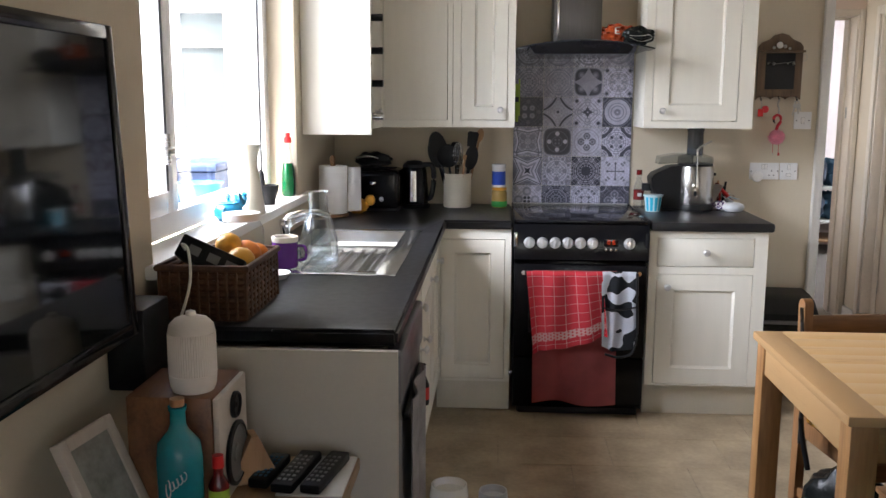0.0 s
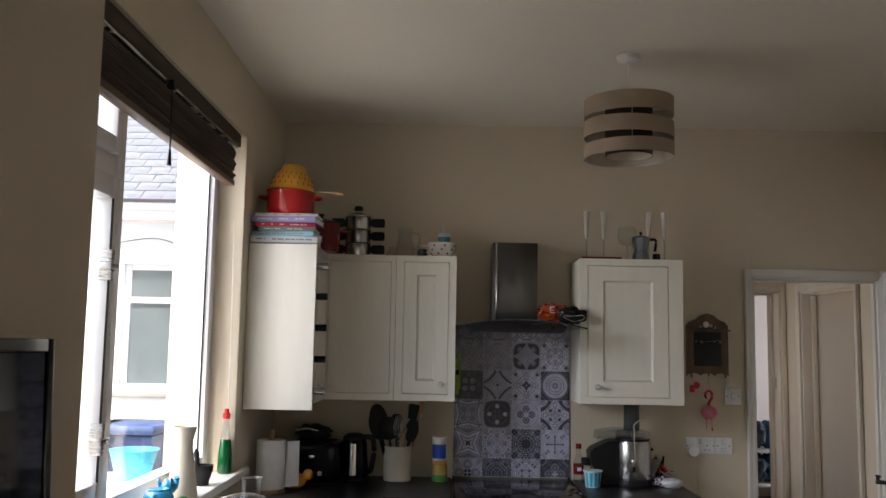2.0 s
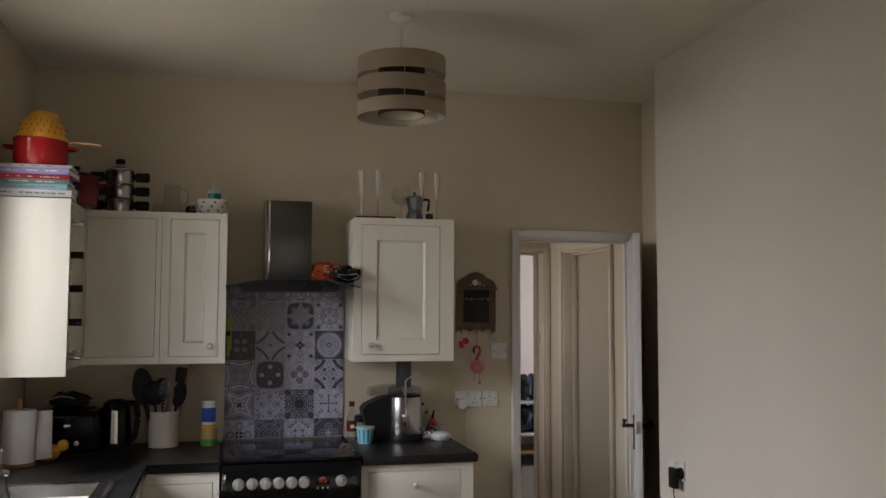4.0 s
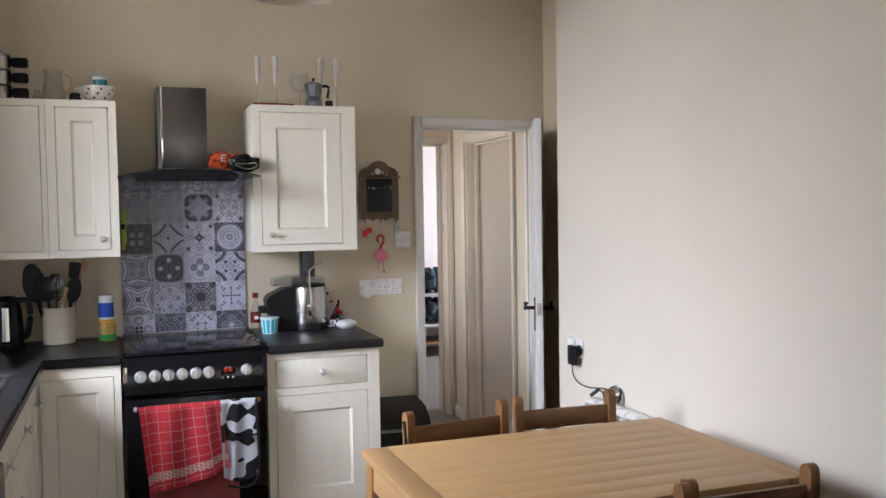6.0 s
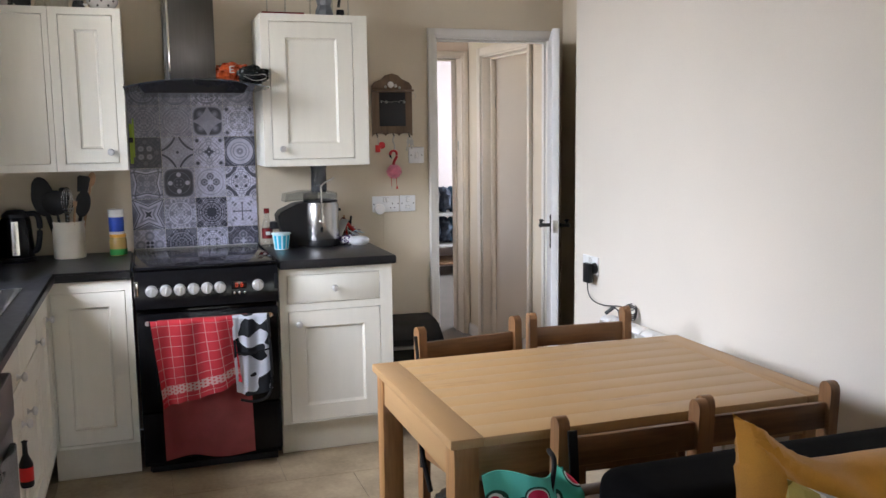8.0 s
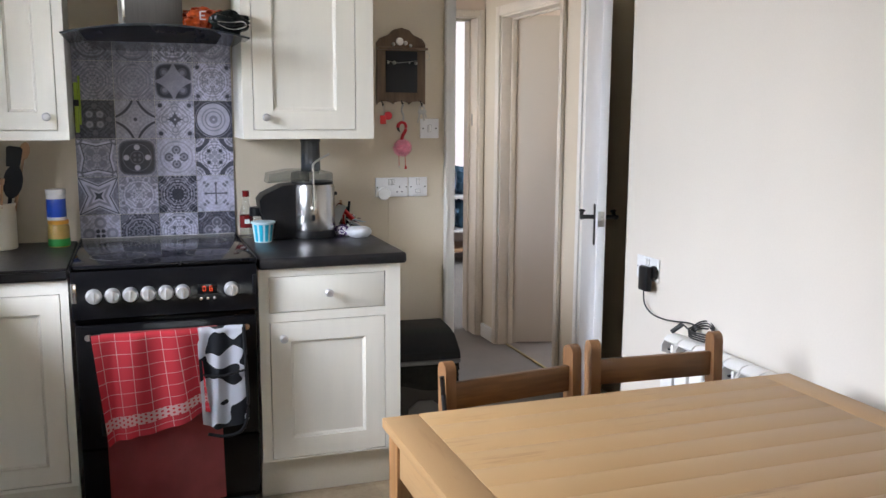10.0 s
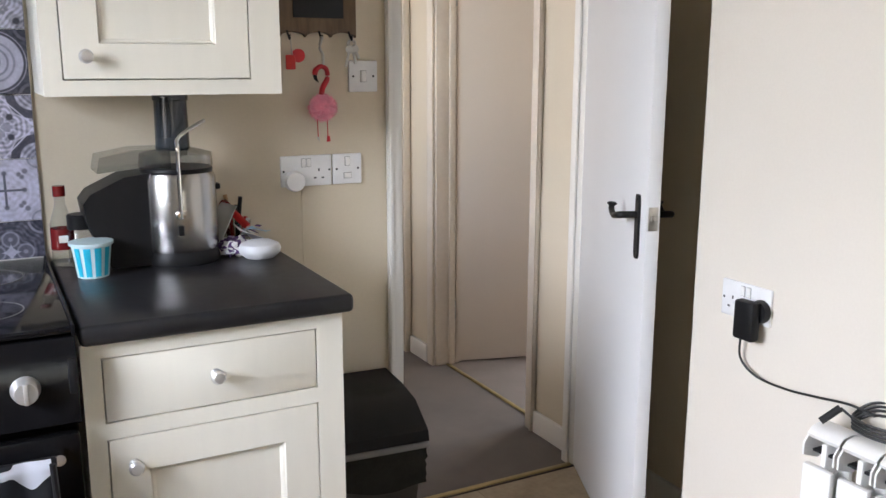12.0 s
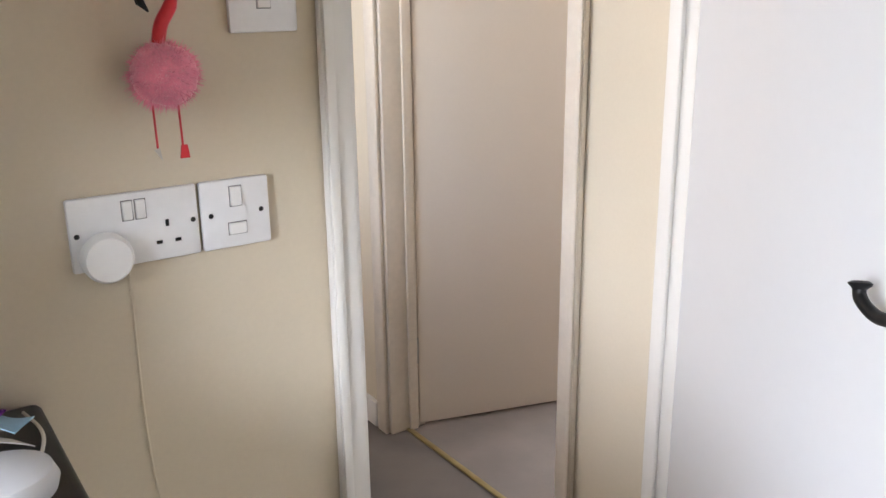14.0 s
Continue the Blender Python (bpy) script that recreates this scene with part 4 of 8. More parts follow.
# open kitchen door
hinge, edge = Vector((2.340, 4.622)), Vector((2.060, 3.978))
DL = (edge - hinge).length
dm = Matrix.Translation((hinge.x, hinge.y, 0)) @ Matrix.Rotation(math.atan2(edge.y - hinge.y, edge.x - hinge.x), 4, "Z")
door = thing("door_1", dm, "white flush kitchen door standing open with black iron handles", "door")
door["kind"] = "structure"
part("leaf", box(nb(), (0.0, -0.036, 0.008), (DL, 0, 1.945), 0.003), M["doorwhite"], door, local=True)


def lever(s):
    """Back plate and lever on one face; s: -1 or +1."""
    y = -0.036 if s < 0 else 0
    bm = nb()
    o = [(-0.016, -0.07), (-0.010, -0.083), (0.010, -0.083), (0.016, -0.07), (0.016, 0.07), (0.010, 0.083), (-0.010, 0.083), (-0.016, 0.07)]
    a, b = sorted((y, y + s * 0.006))
    slab(bm, o, Matrix(((1, 0, 0, DL - 0.062), (0, 0, 1, a), (0, 1, 0, 0.969), (0, 0, 0, 1))), b - a, 0.002)
    for z in (0.90, 1.04):
        lathe(bm, [(0, 0), (0.004, 0), (0.003, 0.002), (0, 0.002)], (DL - 0.062, y + s * 0.006, z), 10, Matrix.Rotation(radians(-90 * s), 4, "X"))
    d = part("handle_plate", bm, M["iron"], door, "black iron handle plate", local=True)
    tube_pts = curve([(DL - 0.062, y + s * 0.006, 1.0), (DL - 0.062, y + s * 0.045, 1.0), (DL - 0.080, y + s * 0.052, 0.997), (DL - 0.118, y + s * 0.050, 0.990), (DL - 0.150, y + s * 0.048, 1.000), (DL - 0.158, y + s * 0.045, 1.018)])
    part("lever", tube(nb(), tube_pts, [0.009] * 18 + [0.008] * (len(tube_pts) - 22) + [0.010, 0.013, 0.014, 0.010], 12), M["iron"], door, "black iron lever", local=True)


lever(-1), lever(1)
bm = nb()
box(bm, (DL - 0.002, -0.030, 0.968), (DL + 0.0015, -0.006, 1.028), 0.001)
box(bm, (DL, -0.023, 0.992), (DL + 0.009, -0.013, 1.008), 0.002)
part("latch", bm, M["tag"], door, "worn brass latch plate", local=True)
for z in (0.2, 1.7):
    part("hinge", tube(nb(), [(0.0, 0.004, z), (0.0, 0.004, z + 0.09)], 0.006, 10), M["tag"], door, local=True)

d2m = Matrix.Translation((2.455, 5.775, 0)) @ Matrix.Rotation(radians(-16), 4, "Z")
door2 = thing("door_2", d2m, "plain off-white flush door standing open into the side room", "door")
door2["kind"] = "structure"
part("leaf", box(nb(), (0.002, 0, 0.012), (0.72, 0.036, 1.974), 0.003), mat("door_off_white_paint", (0.68, 0.61, 0.52), 0.5, var=0.03, scale=2), door2, local=True)
for z in (0.22, 1.62):
    part("hinge", box(nb(), (-0.004, -0.003, z), (0.004, 0.003, z + 0.085), 0.001), M["tag"], door2, local=True)
part("strike_plate", box(nb(), (2.3055, 6.11, 1.33), (2.3085, 6.135, 1.40), 0.001), M["tag"], kind="structure")

# radiator
RX1, RY0, RY1, RZ0, RZ1 = 2.072, 2.46, 3.44, 0.13, 0.668
rad = thing("radiator", (2.03, (RY0 + RY1) / 2, RZ0), "white finned column radiator standing along the wall", "radiator")
nf = 12
fw = (RY1 - RY0) / nf
for i in range(nf):
    y = RY0 + i * fw
    bm = nb()
    box(bm, (RX1 - 0.09, y + 0.006, RZ0), (RX1 - 0.072, y + fw - 0.006, RZ1 - 0.075), 0.006)
    box(bm, (RX1 - 0.072, y + fw * 0.42, RZ0 + 0.02), (RX1 - 0.02, y + fw * 0.58, RZ1 - 0.03), 0.003)
    box(bm, (RX1 - 0.03, y + 0.01, RZ0), (RX1 - 0.018, y + fw - 0.01, RZ1 - 0.05), 0.004)
    o = [(-0.078, -0.016), (-0.066, -0.005), (-0.045, 0.0), (-0.010, -0.006), (-0.006, -0.014), (-0.045, -0.010), (-0.064, -0.015), (-0.074, -0.024)]
    slab(bm, o, Matrix(((1, 0, 0, RX1), (0, 0, 1, y + 0.003), (0, 1, 0, RZ1), (0, 0, 0, 1))), fw - 0.006, 0.0015)
    for yy in (y + 0.003, y + fw - 0.007):
        slab(bm, [(-0.088, -0.060), (-0.088, -0.035), (-0.068, -0.010), (-0.045, -0.004), (-0.012, -0.010), (-0.012, -0.060), (-0.045, -0.075)], Matrix(((1, 0, 0, RX1), (0, 0, 1, yy), (0, 1, 0, RZ1), (0, 0, 0, 1))), 0.004)
    part("fin", bm, M["radiator"], rad)
    # near-black sheet below the arch draws the shade inside the opening
    part("inner_fin", box(nb(), (RX1 - 0.066, y + 0.010, RZ1 - 0.055), (RX1 - 0.02, y + fw - 0.010, RZ1 - 0.05)), M["hole"], rad)
for y in (RY0 + 0.15, RY1 - 0.15):
    bm = nb()
    box(bm, (RX1 - 0.10, y, 0.03), (RX1 + 0.02, y + 0.03, RZ0 + 0.02), 0.004)
    lathe(bm, [(0, -0.012), (0.028, -0.012), (0.028, 0.012), (0, 0.012)], (RX1 - 0.06, y + 0.015, 0.029), 16, Matrix.Rotation(radians(90), 4, "X"))
    part("foot", bm, M["blackmat"], rad)


def socket(name, x0, z0, w, h, m, label, holes=(), switches=(), screws=()):
    """A plate 9 mm deep in the plane of m (x along the wall, y out of it, z up)."""
    s = thing(name, m, label, "electrical socket")
    part("plate", box(nb(), (x0, 0.0, z0), (x0 + w, 0.009, z0 + h), 0.003), M["socket"], s, local=True)
    for (x, z, kind) in holes:
        bm = nb()
        for dx, dz, ww, hh in ((0, 0.011, 0.004, 0.008), (-0.011, -0.011, 0.007, 0.004), (0.011, -0.011, 0.007, 0.004)):
            box(bm, (x + dx - ww / 2, 0.0088, z + dz - hh / 2), (x + dx + ww / 2, 0.0096, z + dz + hh / 2))
        part("pin_hole", bm, M["hole"], s, local=True, smooth=False)
    for x, z, ww, hh in switches:
        bm = box(nb(), (x - ww / 2, 0.0088, z - hh / 2), (x + ww / 2, 0.0125, z + hh / 2), 0.0015)
        d = part("rocker", bm, M["white"], s, local=True)
        bm = nb()
        for a, b in (((x - ww / 2 - 0.001, z - hh / 2 - 0.001), (x - ww / 2, z + hh / 2 + 0.001)), ((x + ww / 2, z - hh / 2 - 0.001), (x + ww / 2 + 0.001, z + hh / 2 + 0.001)),
                     ((x - ww / 2, z - hh / 2 - 0.001), (x + ww / 2, z - hh / 2)), ((x - ww / 2, z + hh / 2), (x + ww / 2, z + hh / 2 + 0.001))):
            box(bm, (a[0], 0.0088, a[1]), (b[0], 0.0094, b[1]))
        part("rocker_gap", bm, M["bingrey"], s, local=True, smooth=False)
    for x, z in screws:
        part("screw", lathe(nb(), [(0, 0), (0.0032, 0), (0.0026, 0.001), (0, 0.001)], (x, 0.009, z), 10, Matrix.Rotation(radians(-90), 4, "X")), M["iron"], s, local=True)
    return s


NW = pose(0, YB, 0, 0, 0, 180)
# on the north wall x runs the other way, so x is given as its negative
s1 = socket("double_socket", -1.438, 1.045, 0.147, 0.085, NW, "white double wall socket beside a fused switch", [(-1.400, 1.078, 0)],
            [(-1.371, 1.110, 0.011, 0.022), (-1.356, 1.110, 0.011, 0.022)], [(-1.431, 1.088), (-1.299, 1.088)])
s2 = socket("fused_switch", -1.5285, 1.045, 0.087, 0.085, NW, "white fused wall switch", [], [(-1.485, 1.109, 0.014, 0.024), (-1.485, 1.069, 0.022, 0.014)], [(-1.517, 1.088), (-1.453, 1.088)])
s3 = socket("light_switch", -1.581, 1.300, 0.086, 0.086, NW, "white single light switch", [], [(-1.538, 1.343, 0.016, 0.030)], [(-1.568, 1.343), (-1.508, 1.343)])
pl = thing("plug_in_sensor", (1.318, YB - 0.03, 1.055), "round white plug-in air freshener", "plug-in")
bm = lathe(nb(), [(0, 0), (0.024, 0.0), (0.0285, 0.004), (0.0285, 0.016), (0.025, 0.022), (0.020, 0.022), (0, 0.024)], (1.326, YB - 0.010, 1.062), 32, Matrix.Rotation(radians(90), 4, "X"))
part("body", bm, M["white"], pl)
cc = thing("surface_cable", (1.34, YB - 0.002, 0.1), "thin painted-over cable running down the wall", "cable")
part("cable", tube(nb(), curve([(1.352, YB - 0.002, 1.05), (1.352, YB - 0.002, 0.8), (1.375, YB - 0.002, 0.55), (1.385, YB - 0.002, 0.1)]), 0.0018, 6), M["wall"], cc)
EWm = Matrix(((0, -1, 0, XR), (-1, 0, 0, 0), (0, 0, 1, 0), (0, 0, 0, 1)))
s4 = socket("double_socket", -3.786, 0.801, 0.146, 0.086, EWm, "white double wall socket with a black mains adaptor plugged in", [(-3.751, 0.836, 0)],
            [(-3.721, 0.868, 0.011, 0.022), (-3.704, 0.868, 0.011, 0.022)], [(-3.778, 0.844), (-3.648, 0.844)])
ad = thing("mains_adaptor", (XR - 0.03, 3.76, 0.72), "black mains adaptor with a lead, plugged into the wall", "mains adaptor")
part("body", box(nb(), (XR - 0.052, 3.650, 0.768), (XR - 0.024, 3.708, 0.860), 0.008), M["blackmat"], ad)
part("plug", lathe(nb(), [(0, 0), (0.026, 0), (0.027, 0.004), (0.024, 0.016), (0, 0.016)], (XR - 0.0095, 3.662, 0.835), 24, Matrix.Rotation(radians(-90), 4, "Y")), M["blackmat"], ad)
pts = curve([(XR - 0.028, 3.702, 0.772), (XR - 0.020, 3.705, 0.715), (XR - 0.016, 3.66, 0.684), (XR - 0.014, 3.58, 0.680), (XR - 0.016, 3.50, 0.690), (XR - 0.022, 3.41, 0.705), (XR - 0.024, 3.35, 0.702)], 10)
part("lead", tube(nb(), pts, 0.0028, 8), M["cable"], ad, "thin black lead")
cp = curve([(XR - 0.03 + 0.035 * math.cos(a) * (0.8 + 0.05 * k), 3.335 + 0.055 * math.sin(a), 0.672 + 0.008 * k + 0.03 * max(0, math.cos(a))) for k in range(4) for a in np.linspace(0, 2 * math.pi, 9)[:-1]], 4)
part("coiled_lead", tube(nb(), cp, 0.003, 6), M["cable"], ad, "coil of black lead")
part("lead_end", tube(nb(), [(XR - 0.085, 3.425, 0.676), (XR - 0.055, 3.405, 0.706)], 0.008, 8), M["cable"], ad)
part("lead", tube(nb(), curve([(XR - 0.055, 3.405, 0.706), (XR - 0.045, 3.38, 0.69), (XR - 0.04, 3.35, 0.684)]), 0.0028, 8), M["cable"], ad)

# pendant lamp
LX, LY = 0.766, 3.46
lp = thing("pendant_lamp", (LX, LY, 2.31), "taupe fabric drum pendant lamp made of three slanted bands", "ceiling lamp")
part("ceiling_rose", lathe(nb(), [(0, ZC - 0.028), (0.02, ZC - 0.028), (0.045, ZC - 0.018), (0.047, ZC - 0.001), (0, ZC - 0.001)], (LX, LY, 0), 28), M["white"], lp)
part("cord", tube(nb(), [(LX, LY, ZC - 0.02), (LX, LY, 2.53)], 0.004, 8), M["white"], lp)
RO, RI = 0.178, 0.094


def band(R, za, zb, tilt, a0, seg=72):
    def f(s, r, z):
        return (LX + r * math.cos(s), LY + r * math.sin(s), z + tilt * math.cos(s - a0))
    t = nb()
    ring = []
    for i in range(seg):
        s = 2 * math.pi * i / seg
        ring.append([t.verts.new(f(s, R, za)), t.verts.new(f(s, R, zb)), t.verts.new(f(s, R - 0.003, zb)), t.verts.new(f(s, R - 0.003, za))])
    for i in range(seg):
        a, b = ring[i], ring[(i + 1) % seg]
        for k in range(4):
            q = t.faces.new((a[k], a[(k + 1) % 4], b[(k + 1) % 4], b[k]))
            q.material_index = 1 if k == 2 else 0
    return t


for z0, z1, ti, a0 in ((2.502, 2.574, 0.003, 0.5), (2.415, 2.479, 0.005, 2.6), (2.336, 2.389, 0.003, 0.3)):
    part("shade_band", band(RO, z0, z1, ti, a0), [M["slatfab"], M["shadein"]], lp)
part("inner_shade", band(RI, 2.345, 2.56, 0.0, 0), [M["shadedark"], M["shadein"]], lp)
bm = nb()
for a in (0.4, 0.4 + 2 * math.pi / 3, 0.4 + 4 * math.pi / 3):
    tube(bm, [(LX, LY, 2.55), (LX + RO * math.cos(a), LY + RO * math.sin(a), 2.55)], 0.0025, 6)
    tube(bm, [(LX + (RO - 0.004) * math.cos(a), LY + (RO - 0.004) * math.sin(a), 2.34), (LX + (RO - 0.004) * math.cos(a), LY + (RO - 0.004) * math.sin(a), 2.57)], 0.0012, 6)
for z in (2.342, 2.568):
    tube(bm, [(LX + (RO - 0.005) * math.cos(a), LY + (RO - 0.005) * math.sin(a), z) for a in np.linspace(0, 2 * math.pi, 49)[:-1]], 0.0018, 6, closed=True)
part("wire_frame", bm, M["tag"], lp)
part("bulb", lathe(nb(), [(0, 2.41), (0.022, 2.42), (0.029, 2.445), (0.022, 2.48), (0.014, 2.50), (0.014, 2.535), (0, 2.54)], (LX, LY, 0), 20), M["white"], lp)

# blind
bl = thing("window_blind", (XL - 0.03, 2.9, 2.10), "dark brown woven wooden blind drawn up at the window head", "blind")
part("head_rail", box(nb(), (XL - 0.062, WY0 + 0.02, 2.412), (XL - 0.012, WY1 - 0.06, 2.468), 0.004), M["blind"], bl)
part("metal_rail", box(nb(), (XL - 0.056, WY0 + 0.025, 2.399), (XL - 0.016, WY1 - 0.10, 2.411), 0.003), M["steel"], bl)
rnd = random.Random(4)
for i in range(17):
    z = 2.256 + i * 0.0082
    o = rnd.uniform(-0.004, 0.004)
    part("slat", box(nb(), (XL - 0.058 + o, WY0 + 0.03 + rnd.uniform(0, 0.006), z), (XL - 0.020 + o + 0.004 * math.sin(i), WY1 - 0.125 + rnd.uniform(-0.006, 0.004), z + 0.0078), 0.002), M["blind"], bl)
part("bottom_rail", box(nb(), (XL - 0.055, WY0 + 0.03, 2.232), (XL - 0.016, WY1 - 0.13, 2.254), 0.003), wood("blind_rail_wood", (0.14, 0.08, 0.045), (0.07, 0.035, 0.02), 0.4, "y"), bl)
bm = nb()
tube(bm, [(XL - 0.008, 2.74, 2.40), (XL - 0.006, 2.742, 2.25)], 0.0018, 6)
lathe(bm, [(0, 0), (0.008, 0), (0.004, 0.05), (0.002, 0.055), (0, 0.055)], (XL - 0.006, 2.742, 2.135), 12)
tube(bm, [(XL - 0.006, 2.742, 2.25), (XL - 0.006, 2.742, 2.185)], 0.003, 6)
part("pull_cord", bm, M["blackmat"], bl)
part("pulley", lathe(nb(), [(0, -0.012), (0.018, -0.012), (0.018, 0.012), (0, 0.012)], (XL - 0.010, 2.742, 2.40), 16, Matrix.Rotation(radians(90), 4, "Y")), M["blackmat"], bl)
part("chain", tube(nb(), curve([(XL - 0.035, WY1 - 0.03, 2.10), (XL - 0.03, WY1 - 0.028, 1.6), (XL - 0.028, WY1 - 0.024, 1.25), (XL - 0.03, WY1 - 0.02, 1.15)]), 0.0022, 6), M["cablew"], bl, "thin white cord")

# television, unit and what stands on it
tv = thing("television", (XL + 0.05, 1.27, 0.93), "black flat-screen television on a wall bracket, switched off", "television")
part("bracket", box(nb(), (XL + 0.002, 1.08, 1.12), (XL + 0.048, 1.46, 1.38), 0.004), M["blackmat"], tv)
part("bezel", uframe(nb(), 0.79, 1.79, 0.952, 1.578, 0.028, XL + 0.05, XL + 0.088, 0.004), M["tvframe"], tv)
part("screen", box(nb(), (XL + 0.052, 0.817, 0.979), (XL + 0.083, 1.763, 1.551)), M["tv"], tv, smooth=False)
tv.matrix_basis = Matrix.Translation((0.022, 0, 0)) @ tv.matrix_basis @ Matrix.Rotation(radians(-2), 4, "Y")
mu = thing("media_unit", (XL + 0.3, 1.3, 0), "low oak media unit against the wall", "media unit")
UZ = 0.622
part("top", box(nb(), (XL + 0.003, 0.62, UZ - 0.03), (-0.295, 1.955, UZ), 0.004), M["deskwood"], mu)
for y in (0.63, 1.28, 1.91):
    part("side", box(nb(), (XL + 0.02, y, 0.002), (-0.315, y + 0.025, UZ - 0.031), 0.003), M["deskwood"], mu)
part("shelf", box(nb(), (XL + 0.02, 0.656, 0.28), (-0.325, 1.279, 0.30), 0.003), M["deskwood"], mu)
part("shelf", box(nb(), (XL + 0.02, 1.306, 0.28), (-0.325, 1.909, 0.30), 0.003), M["deskwood"], mu)
part("back", box(nb(), (XL + 0.004, 0.656, 0.002), (XL + 0.018, 1.909, UZ - 0.031)), M["deskwood"], mu)

# sofa seen past its back
sf = thing("sofa", (1.45, 1.15, 0), "black leather sofa with its back to the dining table", "sofa")


def pad(a, b, bev, lump=0.006, seed=1):
    bm = box(nb(), a, b, bev, 4)
    bmesh.ops.subdivide_edges(bm, edges=[e for e in bm.edges if e.calc_length() > 0.1], cuts=5, use_grid_fill=True)
    for v in bm.verts:
        v.co += Vector([lump * noise.noise(v.co * 5 + Vector((seed, 3 * k, 7 * k))) for k in range(3)])
    return bm


part("back", pad((0.985, 1.40, 0.40), (2.06, 1.625, 0.792), 0.045), M["leather"], sf)
part("base", pad((0.96, 0.70, 0.06), (2.06, 1.56, 0.40), 0.03), M["leather"], sf)
part("seat_cushion", pad((1.11, 0.66, 0.405), (2.04, 1.39, 0.50), 0.04), M["leather"], sf)
part("arm", pad((0.95, 0.68, 0.06), (1.10, 1.42, 0.60), 0.05), M["leather"], sf)
for x, y in ((0.95, 0.76), (2.0, 0.76), (0.95, 1.5), (2.0, 1.5)):
    part("foot", box(nb(), (x - 0.025, y - 0.025, 0.001), (x + 0.025, y + 0.025, 0.06), 0.004), M["blackmat"], sf)


def cushion(name, m, w, h, t, material, label, ears=0.05, seed=0, crumple=0.012, ear=0.0):
    c = thing(name, m, label, "cushion", "cushions on the sofa")
    bm = nb()
    n = 60 if ear else 36
    for s in (1, -1):
        def f(u, v, s=s):
            a, b = 2 * u - 1, 2 * v - 1
            pull = 1 - 0.10 * (1 - abs(a) ** 2) * abs(b) ** 3
            pull2 = 1 - 0.10 * (1 - abs(b) ** 2) * abs(a) ** 3
            x, y = a * w / 2 * pull2, b * h / 2 * pull
            k = max(0, (1 - a ** 4) * (1 - b ** 4)) ** 0.5
            wr = crumple * noise.noise(Vector((x * 6 + seed, y * 6, s * 3))) + crumple * 0.5 * math.sin(22 * (x + 0.6 * y) + 5 * noise.noise(Vector((x * 3, y * 3, seed)))) * (abs(a) * 0.7 + 0.3)
            e = max(0, (b - a) / 2 - 0.45) / 0.55
            x, y = x - 0.03 * ear * e, y + ear * e ** 1.5
            if ear:
                y -= 0.032 * max(0, b) ** 3 * math.exp(-((a + 0.42) / 0.40) ** 2)
            if ear:
                th, rr_ = math.atan2(y - h / 2, x + w / 2), math.hypot(x + w / 2, y - h / 2)
                wr += 0.016 * math.sin(11 * th + 3 * noise.noise(Vector((x * 7, y * 7, seed)))) * math.exp(-rr_ / 0.22)
                wr += 0.007 * math.sin(34 * (y + 0.35 * x) + 4 * noise.noise(Vector((x * 5, y * 4, 3))))
            return (x, y, s * (0.004 + t / 2 * k) + wr * k)
        t2 = nb()
        sheet(t2, f, n, n)
        merge(bm, t2)
    bmesh.ops.remove_doubles(bm, verts=bm.verts, dist=0.0088)
    part("cover", bm, material, c, local=True)
    return c


cushion("cushion", pose(1.338, 1.28, 0.675, 76, 10, 6), 0.57, 0.46, 0.16, M["mustard"], "crumpled mustard velvet cushion leaning on the sofa back", seed=2, crumple=0.045, ear=0.036)


def hexcloth():
    m, t, b = nodes_of("patterned_cushion_fabric")
    N, L = t.nodes, t.links
    tc, vo, vc = N.new("ShaderNodeTexCoord"), N.new("ShaderNodeTexVoronoi"), N.new("ShaderNodeTexVoronoi")
    mp = N.new("ShaderNodeMapping")
    mp.inputs["Scale"].default_value = (1, 1.15, 0.01)
    L.new(tc.outputs["Object"], mp.inputs[0])
    vo.feature = "DISTANCE_TO_EDGE"
    for v in (vo, vc):
        v.inputs["Scale"].default_value, v.inputs["Randomness"].default_value = 20, 0.25
        L.new(mp.outputs[0], v.inputs["Vector"])
    r, r2, mx = N.new("ShaderNodeValToRGB"), N.new("ShaderNodeValToRGB"), N.new("ShaderNodeMix")
    mx.data_type = "RGBA"
    r.color_ramp.interpolation = "CONSTANT"
    r.color_ramp.elements[0].color, r.color_ramp.elements[1].color = (0.36, 0.29, 0.07, 1), (0.42, 0.41, 0.42, 1)
    r.color_ramp.elements[1].position = 0.5
    sp = N.new("ShaderNodeSeparateColor")
    L.new(vc.outputs["Color"], sp.inputs[0]), L.new(sp.outputs[0], r.inputs[0])
    r2.color_ramp.elements[0].position, r2.color_ramp.elements[1].position = 0.09, 0.11
    L.new(vo.outputs["Distance"], r2.inputs[0])
    L.new(r2.outputs[0], mx.inputs["Factor"])
    mx.inputs[6].default_value = (0.72, 0.70, 0.66, 1)
    L.new(r.outputs[0], mx.inputs[7])
    L.new(mx.outputs[2], b.inputs["Base Color"])
    b.inputs["Roughness"].default_value = 0.9
    return m


cushion("cushion", pose(1.235, 1.10, 0.675, 72, 0, 4) @ Matrix.Rotation(radians(-17), 4, "Z"), 0.42, 0.40, 0.12, hexcloth(), "grey and ochre honeycomb patterned cushion on the sofa", seed=9, crumple=0.006)
cushion("cushion", pose(1.87, 1.42, 0.80, 84, 0, 0), 0.26, 0.26, 0.15, M["leather"], "small black rounded headrest cushion", seed=5, crumple=0.004)

